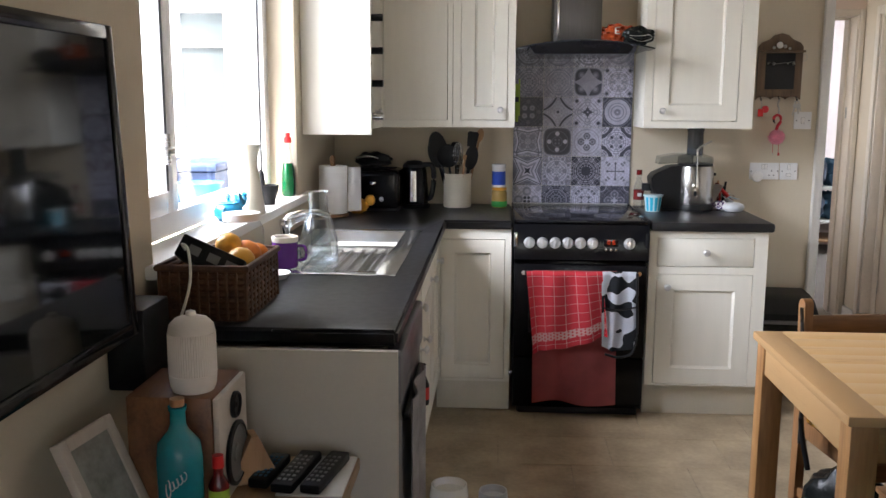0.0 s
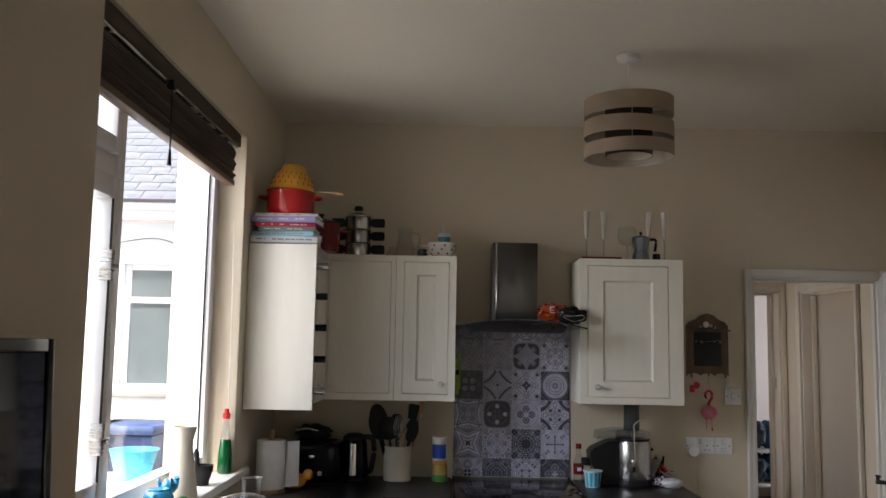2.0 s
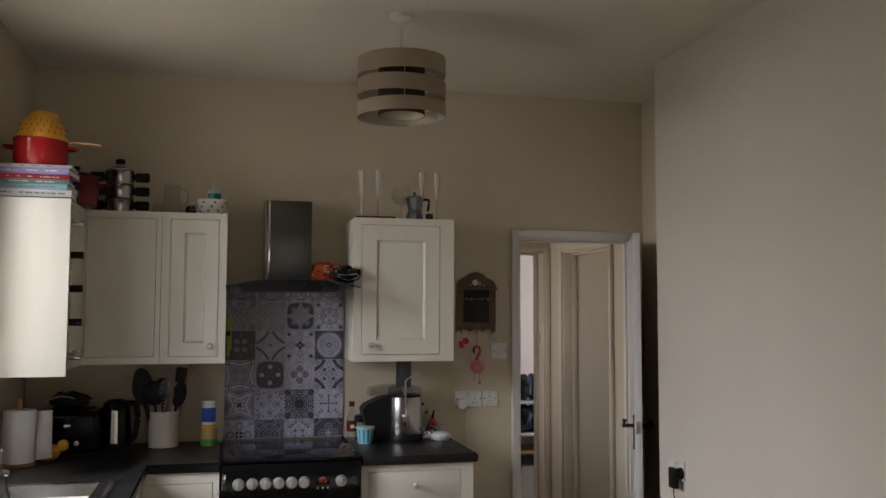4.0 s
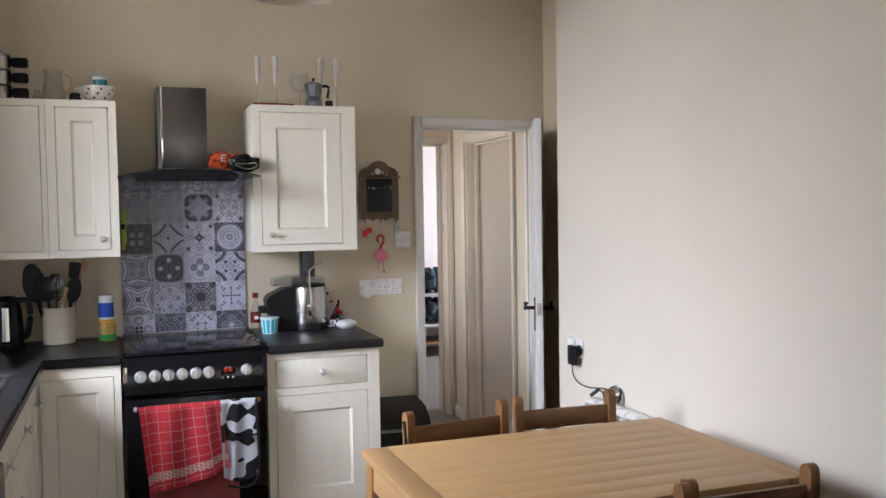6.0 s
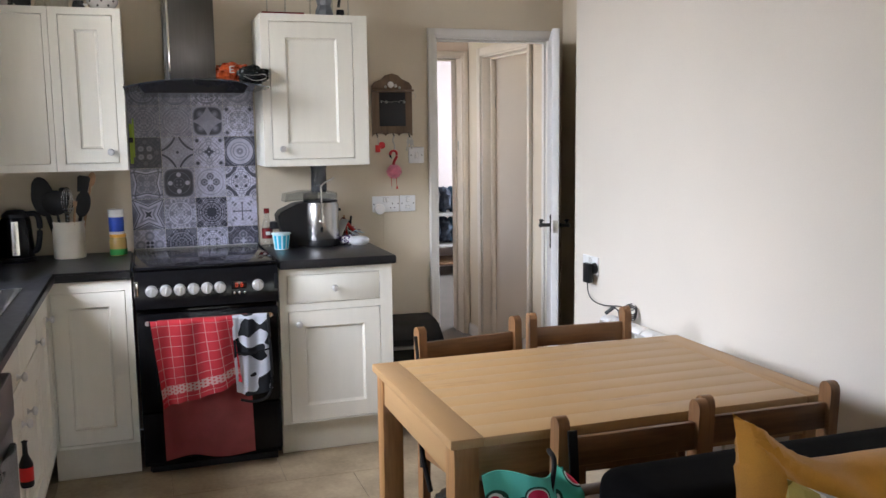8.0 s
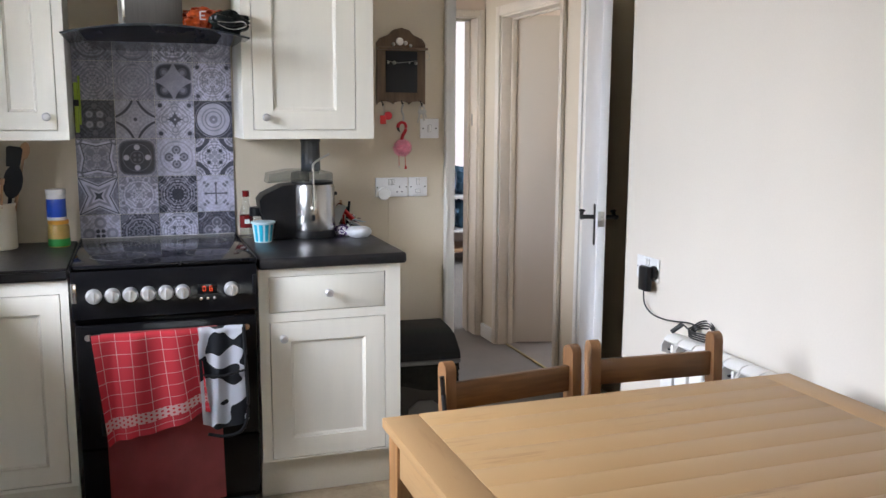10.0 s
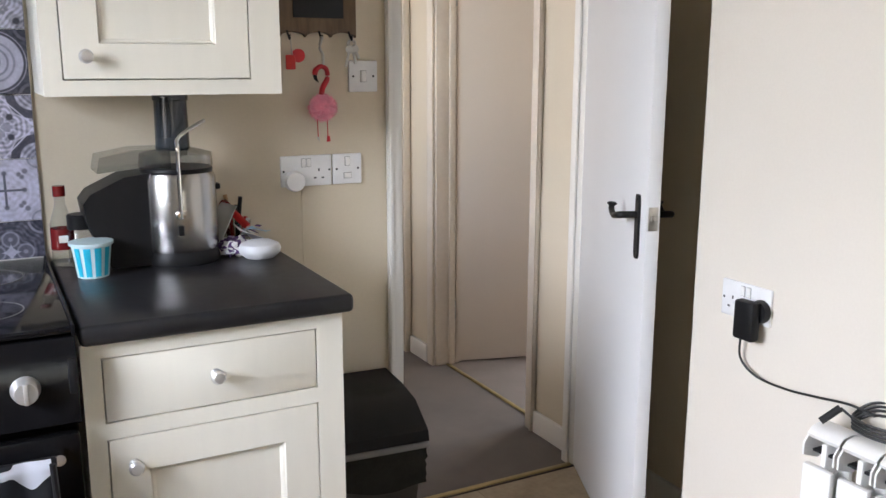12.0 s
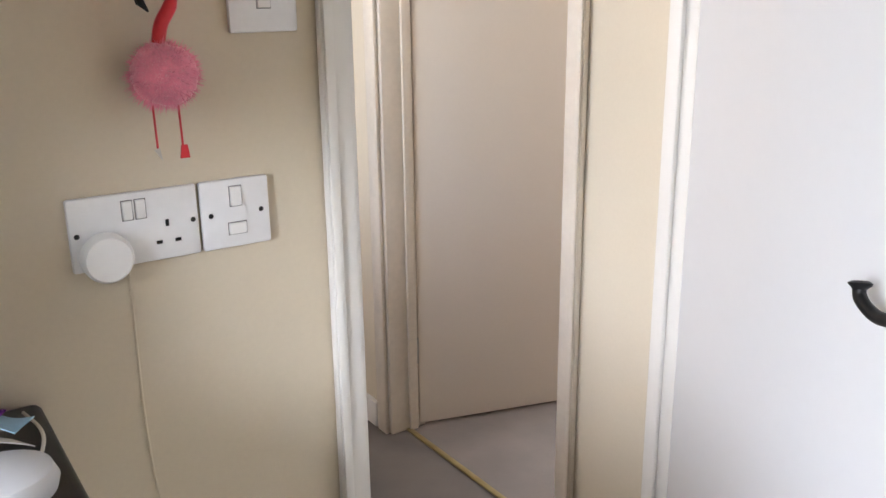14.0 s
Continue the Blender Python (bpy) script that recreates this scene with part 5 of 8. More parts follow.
def blotch(name, ca, cb, scale, thr):
    m, t, b = nodes_of(name)
    N, L = t.nodes, t.links
    tc, nz, r = N.new("ShaderNodeTexCoord"), N.new("ShaderNodeTexNoise"), N.new("ShaderNodeValToRGB")
    nz.inputs["Scale"].default_value, nz.inputs["Detail"].default_value = scale, 0.5
    L.new(tc.outputs["Object"], nz.inputs[0])
    r.color_ramp.interpolation = "CONSTANT"
    r.color_ramp.elements[0].color, r.color_ramp.elements[1].color = (*ca, 1), (*cb, 1)
    r.color_ramp.elements[1].position = thr
    L.new(nz.outputs["Fac"], r.inputs[0]), L.new(r.outputs[0], b.inputs["Base Color"])
    b.inputs["Roughness"].default_value = 0.85
    return m


# ---- things on the cabinets ----
def prop(name, at, label, category, group=""):
    return thing(name, at, label, category, group)


TOP = 2.019
CT = WT + 0.0005
bks = [("whitec", 0.30, 0.21, 0.030, 3), ("bluec", 0.28, 0.20, 0.022, -4), ("greenc", 0.26, 0.20, 0.020, 2), ("redc", 0.27, 0.19, 0.020, 5), ("purplec", 0.29, 0.22, 0.026, -3), ("whitec", 0.28, 0.20, 0.014, 1)]
names = {"whitec": "white paperback cookery book lying flat", "bluec": "pale blue cookery book lying flat in a stack", "greenc": "grey-green cookery book lying flat in a stack",
         "redc": "red cookery book lying flat in a stack", "purplec": "thick lilac book lying flat in a stack"}
z = 2.0235
for i, (mt, wd, dp, th, rot) in enumerate(bks):
    cx, cyy = -0.688 + (i % 3 - 1) * 0.006, 3.995
    b = thing("book", (cx, cyy, z), names[mt], "book", "stack of cookery books", rot)
    bm = nb()
    box(bm, (-wd / 2, -dp / 2, 0), (wd / 2, dp / 2, 0.0022), 0.0008)
    box(bm, (-wd / 2, -dp / 2, th - 0.0022), (wd / 2, dp / 2, th), 0.0008)
    box(bm, (-wd / 2, -dp / 2, 0.0022), (wd / 2, -dp / 2 + 0.0025, th - 0.0022), 0.0006)
    part("cover", bm, M[mt], b, local=True)
    part("pages", box(nb(), (-wd / 2 + 0.004, -dp / 2 + 0.003, 0.0024), (wd / 2 - 0.004, dp / 2 - 0.004, th - 0.0024)), M["paper"], b, local=True)
    bm = nb()
    rr = random.Random(i)
    x = -wd / 2 + 0.03
    while x < wd / 2 - 0.05:
        l = rr.uniform(0.006, 0.03)
        box(bm, (x, -dp / 2 - 0.0006, th * 0.40), (x + l, -dp / 2 + 0.0002, th * 0.62))
        x += l + rr.choice((0.004, 0.006, 0.03))
    part("spine_print", bm, M["greenc"] if mt in ("whitec", "bluec") else M["whitec"], b, local=True, smooth=False)
    z += th + 0.0004
ZB = z


def pot(name, at, r, h, mm, label, lid=None, ears=True):
    c = thing(name, at, label, "cooking pot")
    part("body", lathe(nb(), [(0, 0), (r * 0.86, 0), (r * 0.95, 0.008), (r, 0.03), (r, h - 0.004), (r + 0.004, h), (r - 0.003, h), (r - 0.004, 0.03), (r * 0.8, 0.006), (0, 0.006)], (0, 0, 0), 40), mm, c, local=True)
    if ears:
        for s in (-1, 1):
            bm = tube(nb(), curve([(s * (r - 0.002), -0.035, h * 0.72), (s * (r + 0.028), -0.025, h * 0.74), (s * (r + 0.034), 0, h * 0.74), (s * (r + 0.028), 0.025, h * 0.74), (s * (r - 0.002), 0.035, h * 0.72)], 5), 0.007, 8)
            part("handle", bm, mm, c, local=True)
    if lid:
        part("lid", lathe(nb(), [(r + 0.002, h + 0.001), (r + 0.005, h + 0.004), (r * 0.5, h + 0.02), (0.012, h + 0.025), (0.010, h + 0.033), (0.018, h + 0.040), (0.014, h + 0.048), (0, h + 0.05)], (0, 0, 0), 36), lid, c, local=True)
    return c


pot("red_pot", (-0.682, 4.00, ZB), 0.108, 0.115, M["red"], "glossy red enamel two-handled cooking pot on a stack of books")
col = thing("colander", Matrix.Translation((-0.680, 4.00, ZB + 0.116)) @ Matrix.Rotation(radians(4), 4, "Y"), "yellow plastic colander upside down on the red pot", "colander")
bm = lathe(nb(), [(0.112, 0.0), (0.110, 0.006), (0.100, 0.014), (0.094, 0.045), (0.078, 0.078), (0.056, 0.098), (0.052, 0.118), (0.046, 0.120), (0.044, 0.100), (0, 0.098)], (0, 0, 0), 40)
part("bowl", bm, M["yellow"], col, local=True)
bm = nb()
for i in range(22):
    a = i * 2 * math.pi / 22
    for k in range(3):
        r0, z0_ = (0.0975, 0.0915, 0.079)[k], 0.030 + k * 0.022
        box(bm, (-0.0015, -0.002, -0.008), (0.0015, 0.002, 0.008), m=Matrix.Rotation(a + k * 0.1, 4, "Z") @ Matrix.Translation((r0 - 0.0005, 0, z0_)) @ Matrix.Rotation(radians(-26), 4, "Y"))
part("slots", bm, mat("colander_slot", (0.30, 0.14, 0.02), 0.7, var=0.1), col, local=True, smooth=False)
part("handle", box(nb(), (0.100, -0.014, 0.002), (0.235, 0.014, 0.010), 0.004), M["handlewood"], col, "pale yellow handle", local=True)
sc = pot("slow_cooker", (-0.572, 4.215, TOP), 0.095, 0.135, M["dred"], "dark red slow cooker with a black rim", M["blackmat"])
st = thing("steamer", (-0.415, 4.46, TOP), "three-tier stainless steel steamer with black handles", "steamer")
for i in range(3):
    z0 = i * 0.068
    part("tier", lathe(nb(), [(0, z0), (0.061, z0), (0.065, z0 + 0.004), (0.065, z0 + 0.060), (0.068, z0 + 0.065), (0.062, z0 + 0.067), (0.061, z0 + 0.006), (0, z0 + 0.006)], (0, 0, 0), 36), M["jsteel"], st, local=True)
    for s in (-1, 1):
        bm = nb()
        o = [(0, 0.012), (0.012, 0.022), (0.066, 0.022), (0.072, 0.014), (0.072, -0.014), (0.066, -0.022), (0.012, -0.022), (0, -0.012)]
        slab(bm, [(x * s, y) for x, y in o], Matrix(((1, 0, 0, 0.064 * s), (0, 0, 1, -0.010), (0, 1, 0, z0 + 0.040), (0, 0, 0, 1))), 0.022, 0.005)
        part("handle", bm, M["blackmat"], st, local=True)
part("lid", lathe(nb(), [(0.068, 0.205), (0.067, 0.209), (0.045, 0.222), (0.012, 0.228), (0.012, 0.236), (0.022, 0.242), (0.020, 0.256), (0, 0.258)], (0, 0, 0), 36), M["steel"], st, local=True)
part("lid_knob", lathe(nb(), [(0.012, 0.236), (0.023, 0.240), (0.023, 0.254), (0.018, 0.262), (0, 0.264)], (0, 0, 0), 24), M["blackmat"], st, local=True)


def glass_thing(name, at, prof, label, category, group="", mm=None):
    c = thing(name, at, label, category, group)
    part("glass", lathe(nb(), prof, (0, 0, 0), 28), mm or M["clearp"], c, local=True)
    return c


j = glass_thing("glass_jug", (-0.175, 4.46, TOP), [(0, 0), (0.045, 0), (0.05, 0.01), (0.048, 0.05), (0.036, 0.10), (0.036, 0.13), (0.042, 0.15)], "clear glass water jug", "jug")
part("handle", tube(nb(), curve([(0.036, 0, 0.13), (0.07, 0, 0.12), (0.072, 0, 0.07), (0.048, 0, 0.04)], 6), 0.004, 8), M["clearp"], j, local=True)
glass_thing("glass_bottle", (-0.245, 4.48, TOP), [(0, 0), (0.022, 0), (0.026, 0.02), (0.014, 0.05), (0.012, 0.06)], "small clear glass bottle", "bottle")
glass_thing("glass_ornament", (-0.085, 4.46, TOP), [(0, 0), (0.02, 0), (0.028, 0.02), (0.022, 0.045), (0.008, 0.05)], "small smoked glass ornament", "ornament", mm=M["smoke"])
cu = thing("spotted_cup", (0.025, 4.45, TOP), "large white cup with black dots", "cup")
part("body", lathe(nb(), [(0, 0), (0.035, 0), (0.038, 0.004), (0.058, 0.03), (0.066, 0.068), (0.063, 0.068), (0.055, 0.03), (0.03, 0.008), (0, 0.008)], (0, 0, 0), 32), M["ceramic"], cu, local=True)
part("handle", tube(nb(), curve([(-0.062, 0, 0.058), (-0.088, 0, 0.055), (-0.088, 0, 0.03), (-0.057, 0, 0.025)], 6), 0.005, 8), M["ceramic"], cu, local=True)
rr = random.Random(3)
for i in range(9):
    a, h = -2.7 + i * 0.27 + rr.uniform(-0.05, 0.05), 0.018 + (i * 7 % 3) * 0.018
    r = 0.050 + 0.016 * (h / 0.06)
    part("dot", lathe(nb(), [(0, 0), (0.0045, 0), (0.0035, 0.002), (0, 0.002)], (r * math.cos(a), r * math.sin(a), h), 10, Matrix.Rotation(a, 4, "Z") @ Matrix.Rotation(radians(90), 4, "Y")), M["blackmat"], cu, local=True)
cu.matrix_basis = Matrix.Translation((-0.008, 0, 0)) @ cu.matrix_basis @ Matrix.Diagonal((1.12, 1.12, 1.12, 1))
tm = thing("tumbler", (0.025, 4.45, TOP + 0.0085), "teal plastic tumbler with a straw, standing in the cup", "tumbler")
part("body", lathe(nb(), [(0, 0), (0.024, 0), (0.030, 0.06), (0.031, 0.10), (0, 0.10)], (0, 0, 0), 24), M["teal"], tm, local=True)
part("lid", lathe(nb(), [(0.033, 0.10), (0.033, 0.112), (0.026, 0.118), (0, 0.118)], (0, 0, 0), 24), M["aqua"], tm, local=True)
part("straw", tube(nb(), [(0, 0, 0.115), (-0.006, 0, 0.16)], 0.0035, 8), M["aqua"], tm, local=True)

for i, (x, y) in enumerate(((0.750, 4.45), (0.837, 4.45), (1.065, 4.45), (1.145, 4.45))):
    g = glass_thing("champagne_flute", (x, y, TOP), [(0, 0), (0.032, 0), (0.032, 0.002), (0.004, 0.008), (0.0035, 0.10), (0.005, 0.112)], "tall slender champagne flute, its glass bowl paled for window glints", "champagne flute", "champagne flutes", M["clear"])
    # the pale bowl stands in for highlights on clear glass
    part("bowl", lathe(nb(), [(0.005, 0.1122), (0.009, 0.13), (0.013, 0.18), (0.0165, 0.252)], (0, 0, 0), 24), M["glintglass"], g, "glass bowl paled for window glints", local=True)
gb = glass_thing("balloon_glass", (0.955, 4.44, TOP), [(0, 0), (0.034, 0), (0.034, 0.002), (0.004, 0.008), (0.004, 0.075), (0.035, 0.09), (0.052, 0.125), (0.046, 0.16), (0.036, 0.175)], "large balloon wine glass", "wine glass")
mk = thing("moka_pot", (1.02, 4.42, TOP), "grey aluminium stovetop coffee pot with a black handle", "coffee pot")
part("body", lathe(nb(), [(0, 0), (0.045, 0), (0.042, 0.03), (0.032, 0.055), (0.034, 0.06), (0.046, 0.115), (0.040, 0.122), (0.01, 0.13), (0, 0.135)], (0, 0, 0), 8), mat("dull_aluminium", (0.22, 0.24, 0.27), 0.4, metal=0.8), mk, local=True, smooth=False)
part("handle", tube(nb(), curve([(0.045, 0, 0.11), (0.075, 0, 0.105), (0.07, 0, 0.05)], 6), 0.007, 8), M["blackmat"], mk, local=True)
part("lid_knob", lathe(nb(), [(0, 0.132), (0.007, 0.134), (0.008, 0.146), (0, 0.15)], (0, 0, 0), 12), M["blackmat"], mk, local=True)
sl = thing("glass_stopper", (1.10, 4.43, TOP), "small dark glass jar lying on the cabinet", "jar")
part("jar", lathe(nb(), [(0, -0.02), (0.018, -0.018), (0.020, 0.0), (0.018, 0.018), (0, 0.02)], (0, 0, 0.0205), 18), M["smoke"], sl, local=True)
tr = thing("red_tray", (0.86, 4.42, TOP), "flat dark red wooden tray lying on the cabinet", "tray")
part("tray", box(nb(), (0.715, 4.37, TOP + 0.0005), (0.915, 4.50, TOP + 0.014), 0.004), M["dred"], tr)

# crisps and a bag on the hood
cr = thing("crisp_bag", (0.595, 4.40, 1.70), "crumpled orange foil crisp packet lying on the cooker hood", "crisp packet")
bm = nb()


def blob(u, v, cx, cy_, cz, rx, ry, rz, s, amp=0.25, f=3.0):
    a, b = 2 * math.pi * u, math.pi * (v - 0.5)
    d = Vector((math.cos(a) * math.cos(b), math.sin(a) * math.cos(b), math.sin(b)))
    k = 1 + amp * noise.noise(d * f + Vector((s, s * 2, 0))) + amp * 0.4 * noise.noise(d * f * 3 + Vector((s, 0, s)))
    return (cx + rx * d.x * k, cy_ + ry * d.y * k, cz + rz * d.z * k)


def lump(cx, cy_, cz, rx, ry, rz, s, amp=0.25, f=3.0, n=28):
    bm = nb()
    sheet(bm, lambda u, v: blob(u, v, cx, cy_, cz, rx, ry, rz, s, amp, f), n, n // 2)
    bmesh.ops.remove_doubles(bm, verts=bm.verts, dist=0.0005)
    return bm


part("packet", lump(0.585, 4.42, 1.748, 0.10, 0.05, 0.045, 3, 0.35, 3.5, 40), M["orange"], cr)
bm = nb()
for x0, z0, w_, h_ in ((0.555, 1.748, 0.006, 0.03), (0.560, 1.775, 0.018, 0.005), (0.560, 1.760, 0.014, 0.005), (0.560, 1.747, 0.018, 0.005)):
    box(bm, (x0, 4.358, z0), (x0 + w_, 4.362, z0 + h_), 0.001)
part("print", bm, M["whitec"], cr, smooth=False)
gg = thing("black_bag", (0.655, 4.30, 1.70), "small black bag with shiny straps lying on the cooker hood", "bag")
part("body", lump(0.655, 4.30, 1.735, 0.070, 0.052, 0.040, 7, 0.35, 2.8, 40), M["bag"], gg)
for k in range(3):
    part("strap", tube(nb(), curve([(0.61, 4.26, 1.725 + 0.004 * k), (0.655, 4.235, 1.705 + 0.012 * k), (0.70, 4.25, 1.715 + 0.01 * k), (0.725, 4.29, 1.73 - 0.01 * k)], 6), 0.0022, 6), M["chrome"] if k != 1 else M["blackmat"], gg)
tg = thing("green_tongs", (0.108, 4.60, 1.33), "lime green kitchen tongs hanging beside the cabinet", "tongs")
part("tongs", box(nb(), (0.097, 4.575, 1.33), (0.112, 4.60, 1.52), 0.004), M["lime"], tg)
part("tongs", box(nb(), (0.112, 4.58, 1.36), (0.120, 4.60, 1.545), 0.003, m=None), M["lime"], tg)
part("grip", box(nb(), (0.096, 4.572, 1.43), (0.114, 4.602, 1.455), 0.003), M["blackmat"], tg)

# key rack, keys and flamingo
kr = thing("key_rack", (1.407, YB, 1.44), "dark wooden key rack with a small blackboard and hooks", "key rack")
o = [(-0.108, 0.01)] + [(-0.108 + 0.072 * i + 0.036 - 0.036 * math.cos(a), 0.012 + 0.013 * math.sin(a)) for i in range(3) for a in np.linspace(0, math.pi, 7)][1:] + \
    [(0.108, 0.27), (0.092, 0.29), (0.055, 0.305), (0.035, 0.325), (0, 0.335), (-0.035, 0.325), (-0.055, 0.305), (-0.092, 0.29), (-0.108, 0.27)]
part("board", slab(nb(), o, Matrix(((1, 0, 0, 1.407), (0, 0, 1, YB - 0.018), (0, 1, 0, 1.435), (0, 0, 0, 1))), 0.017, 0.002), M["keywood"], kr)
part("blackboard", box(nb(), (1.336, YB - 0.021, 1.497), (1.478, YB - 0.0185, 1.672), 0.001), M["chalk"], kr)
part("shelf", box(nb(), (1.298, YB - 0.058, 1.676), (1.516, YB - 0.0185, 1.686), 0.003), M["keywood"], kr)
part("badge", lathe(nb(), [(0, 0), (0.017, 0), (0.014, 0.006), (0, 0.007)], (1.400, YB - 0.0185, 1.712), 20, Matrix.Rotation(radians(90), 4, "X")), M["ceramic"], kr)
for bx_, bz_, br_ in ((1.425, 1.706, 0.010), (1.372, 1.700, 0.008), (1.448, 1.696, 0.007)):
    part("bead", lathe(nb(), [(0, 0), (br_, 0), (br_ * 0.7, 0.007), (0, 0.009)], (bx_, YB - 0.0185, bz_), 14, Matrix.Rotation(radians(90), 4, "X")), M["tag"], kr)
part("side_ring", tube(nb(), [(1.524 + 0.013 * math.cos(a), YB - 0.012, 1.652 + 0.016 * math.sin(a)) for a in np.linspace(0, 2 * math.pi, 15)[:-1]], 0.0016, 6, closed=True), M["tag"], kr, "thin wire ring")
part("wire", tube(nb(), curve([(1.342, YB - 0.026, 1.630), (1.38, YB - 0.028, 1.622), (1.43, YB - 0.028, 1.626), (1.474, YB - 0.026, 1.632)], 5), 0.0012, 6), M["tag"], kr)
for x, s in ((1.345, 0.005), (1.372, 0.009), (1.468, 0.008), (1.44, 0.004)):
    part("clip", lathe(nb(), [(0, -s), (s * 0.8, -s * 0.5), (s, 0), (s * 0.8, s * 0.5), (0, s)], (x, YB - 0.030, 1.622), 10), M["tag"], kr)
for i, x in enumerate((1.318, 1.407, 1.492)):
    part("hook", tube(nb(), curve([(x, YB - 0.02, 1.462), (x, YB - 0.03, 1.450), (x, YB - 0.042, 1.440), (x, YB - 0.044, 1.452)], 5), 0.0028, 8), M["iron"], kr, "black metal hook")
ky = thing("wall_keys", (1.492, YB - 0.04, 1.35), "bunch of silver keys on a hook", "keys")
for k, (dx, rot) in enumerate(((-0.006, 14), (0.004, -10), (0.012, -24))):
    bm = nb()
    m_ = Matrix.Translation((1.492, YB - 0.042 + 0.004 * k, 1.444)) @ Matrix.Rotation(radians(rot), 4, "Y")
    tube(bm, [m_ @ Vector((0.010 * math.cos(a), 0, -0.014 + 0.010 * math.sin(a))) for a in np.linspace(0, 2 * math.pi, 13)[:-1]], 0.0014, 6, closed=True)
    box(bm, (-0.004, -0.001, -0.078 + 0.01 * k), (0.004, 0.001, -0.03), 0.0006, m=m_)
    lathe(bm, [(0, 0), (0.011, 0), (0.011, 0.002), (0, 0.002)], (0, 0, 0), 14, m_ @ Matrix.Translation((0, 0.001, -0.030)) @ Matrix.Rotation(radians(90), 4, "X"))
    part("key", bm, M["tag"], ky)
rk = thing("red_key_fob", (1.322, YB - 0.04, 1.36), "red leather heart key fobs on a hook", "key fob")
part("fob", box(nb(), (1.303, YB - 0.050, 1.362), (1.330, YB - 0.044, 1.400), 0.004), M["redp"], rk)
part("fob", lathe(nb(), [(0, -0.004), (0.018, -0.003), (0.018, 0.003), (0, 0.004)], (1.340, YB - 0.040, 1.398), 20, Matrix.Rotation(radians(90), 4, "X")), M["redpaint"], rk)
part("chain", tube(nb(), [(1.318, YB - 0.044, 1.45), (1.322, YB - 0.046, 1.40)], 0.0015, 6), M["tag"], rk)
fl = thing("flamingo_keyring", (1.405, YB - 0.04, 1.20), "flamingo key ring with a fluffy pink pompom and red legs", "key ring")
FXX, FYY = 1.403, YB - 0.045
bm = nb()
sheet(bm, lambda u, v: blob(u, v, FXX, FYY, 1.262, 0.036, 0.030, 0.034, 5, 0.10, 4), 36, 24)
bmesh.ops.remove_doubles(bm, verts=bm.verts, dist=0.0003)
rr = random.Random(8)
t = nb()
for i in range(2600):
    d = Vector((rr.gauss(0, 1), rr.gauss(0, 1), rr.gauss(0, 1))).normalized()
    b0 = Vector((FXX + 0.033 * d.x, FYY + 0.028 * d.y, 1.262 + 0.031 * d.z))
    e = b0 + d * rr.uniform(0.005, 0.012) + Vector((rr.uniform(-1, 1), rr.uniform(-1, 1), rr.uniform(-1.4, 0.6))) * 0.003
    s = d.cross(Vector((rr.random(), rr.random(), rr.random()))).normalized() * 0.0006
    va, vb, vc_ = t.verts.new(b0 - s), t.verts.new(b0 + s), t.verts.new(e)
    t.faces.new((va, vb, vc_))
me_ = merge(bm, t)
part("pompom", bm, M["pink"], fl)
neck = curve([(FXX - 0.003, FYY, 1.295), (FXX + 0.002, FYY, 1.315), (FXX + 0.015, FYY, 1.338), (FXX + 0.013, FYY, 1.362), (FXX - 0.003, FYY, 1.370), (FXX - 0.017, FYY, 1.360), (FXX - 0.020, FYY, 1.348)], 6)
part("neck", tube(nb(), neck, [0.0075] * 12 + [0.0065] * (len(neck) - 20) + [0.0075] * 8, 10), M["redpaint"], fl, "red flamingo neck and head")
part("beak", tube(nb(), [(FXX - 0.020, FYY, 1.350), (FXX - 0.018, FYY, 1.338), (FXX - 0.010, FYY, 1.328)], [0.006, 0.005, 0.001], 8), M["blackmat"], fl)
part("face", lathe(nb(), [(0, -0.005), (0.006, 0), (0, 0.005)], (FXX - 0.019, FYY, 1.352), 12), M["ceramic"], fl)
part("chain", tube(nb(), curve([(FXX + 0.004, YB - 0.043, 1.448), (FXX - 0.004, YB - 0.045, 1.42), (FXX + 0.004, YB - 0.045, 1.40), (FXX + 0.004, YB - 0.045, 1.372)], 5), 0.0042, 6), M["tag"], fl)
for dx in (-0.016, 0.012):
    part("leg", tube(nb(), [(FXX + dx, FYY, 1.236), (FXX + dx + 0.001, FYY, 1.183)], 0.0013, 6), M["redpaint"], fl)
part("foot", slab(nb(), [(-0.005, -0.012), (0.006, -0.012), (0.004, 0.003), (-0.003, 0.003)], Matrix(((1, 0, 0, FXX + 0.014), (0, 0, 1, FYY - 0.001), (0, 1, 0, 1.181), (0, 0, 0, 1))), 0.002), M["redpaint"], fl)
part("foot", slab(nb(), [(-0.004, -0.002), (0.004, -0.014), (0.002, 0.001)], Matrix(((1, 0, 0, FXX - 0.015), (0, 0, 1, FYY - 0.001), (0, 1, 0, 1.183), (0, 0, 0, 1))), 0.002), M["tag"], fl)

# ---- things on the worktop ----
to = thing("toaster", (-0.60, 4.40, CT), "black two-slot toaster in the corner of the worktop", "toaster")
part("body", box(nb(), (-0.705, 4.27, CT + 0.012), (-0.458, 4.50, CT + 0.20), 0.03, 4), M["black"], to)
part("base", box(nb(), (-0.70, 4.28, CT), (-0.465, 4.49, CT + 0.0115), 0.004), M["blackmat"], to)
for y in (4.36, 4.42):
    part("slot", box(nb(), (-0.68, y, CT + 0.2005), (-0.49, y + 0.028, CT + 0.203), 0.001), M["hole"], to)
part("lever", box(nb(), (-0.60, 4.250, CT + 0.13), (-0.57, 4.269, CT + 0.145), 0.004), M["chrome"], to)
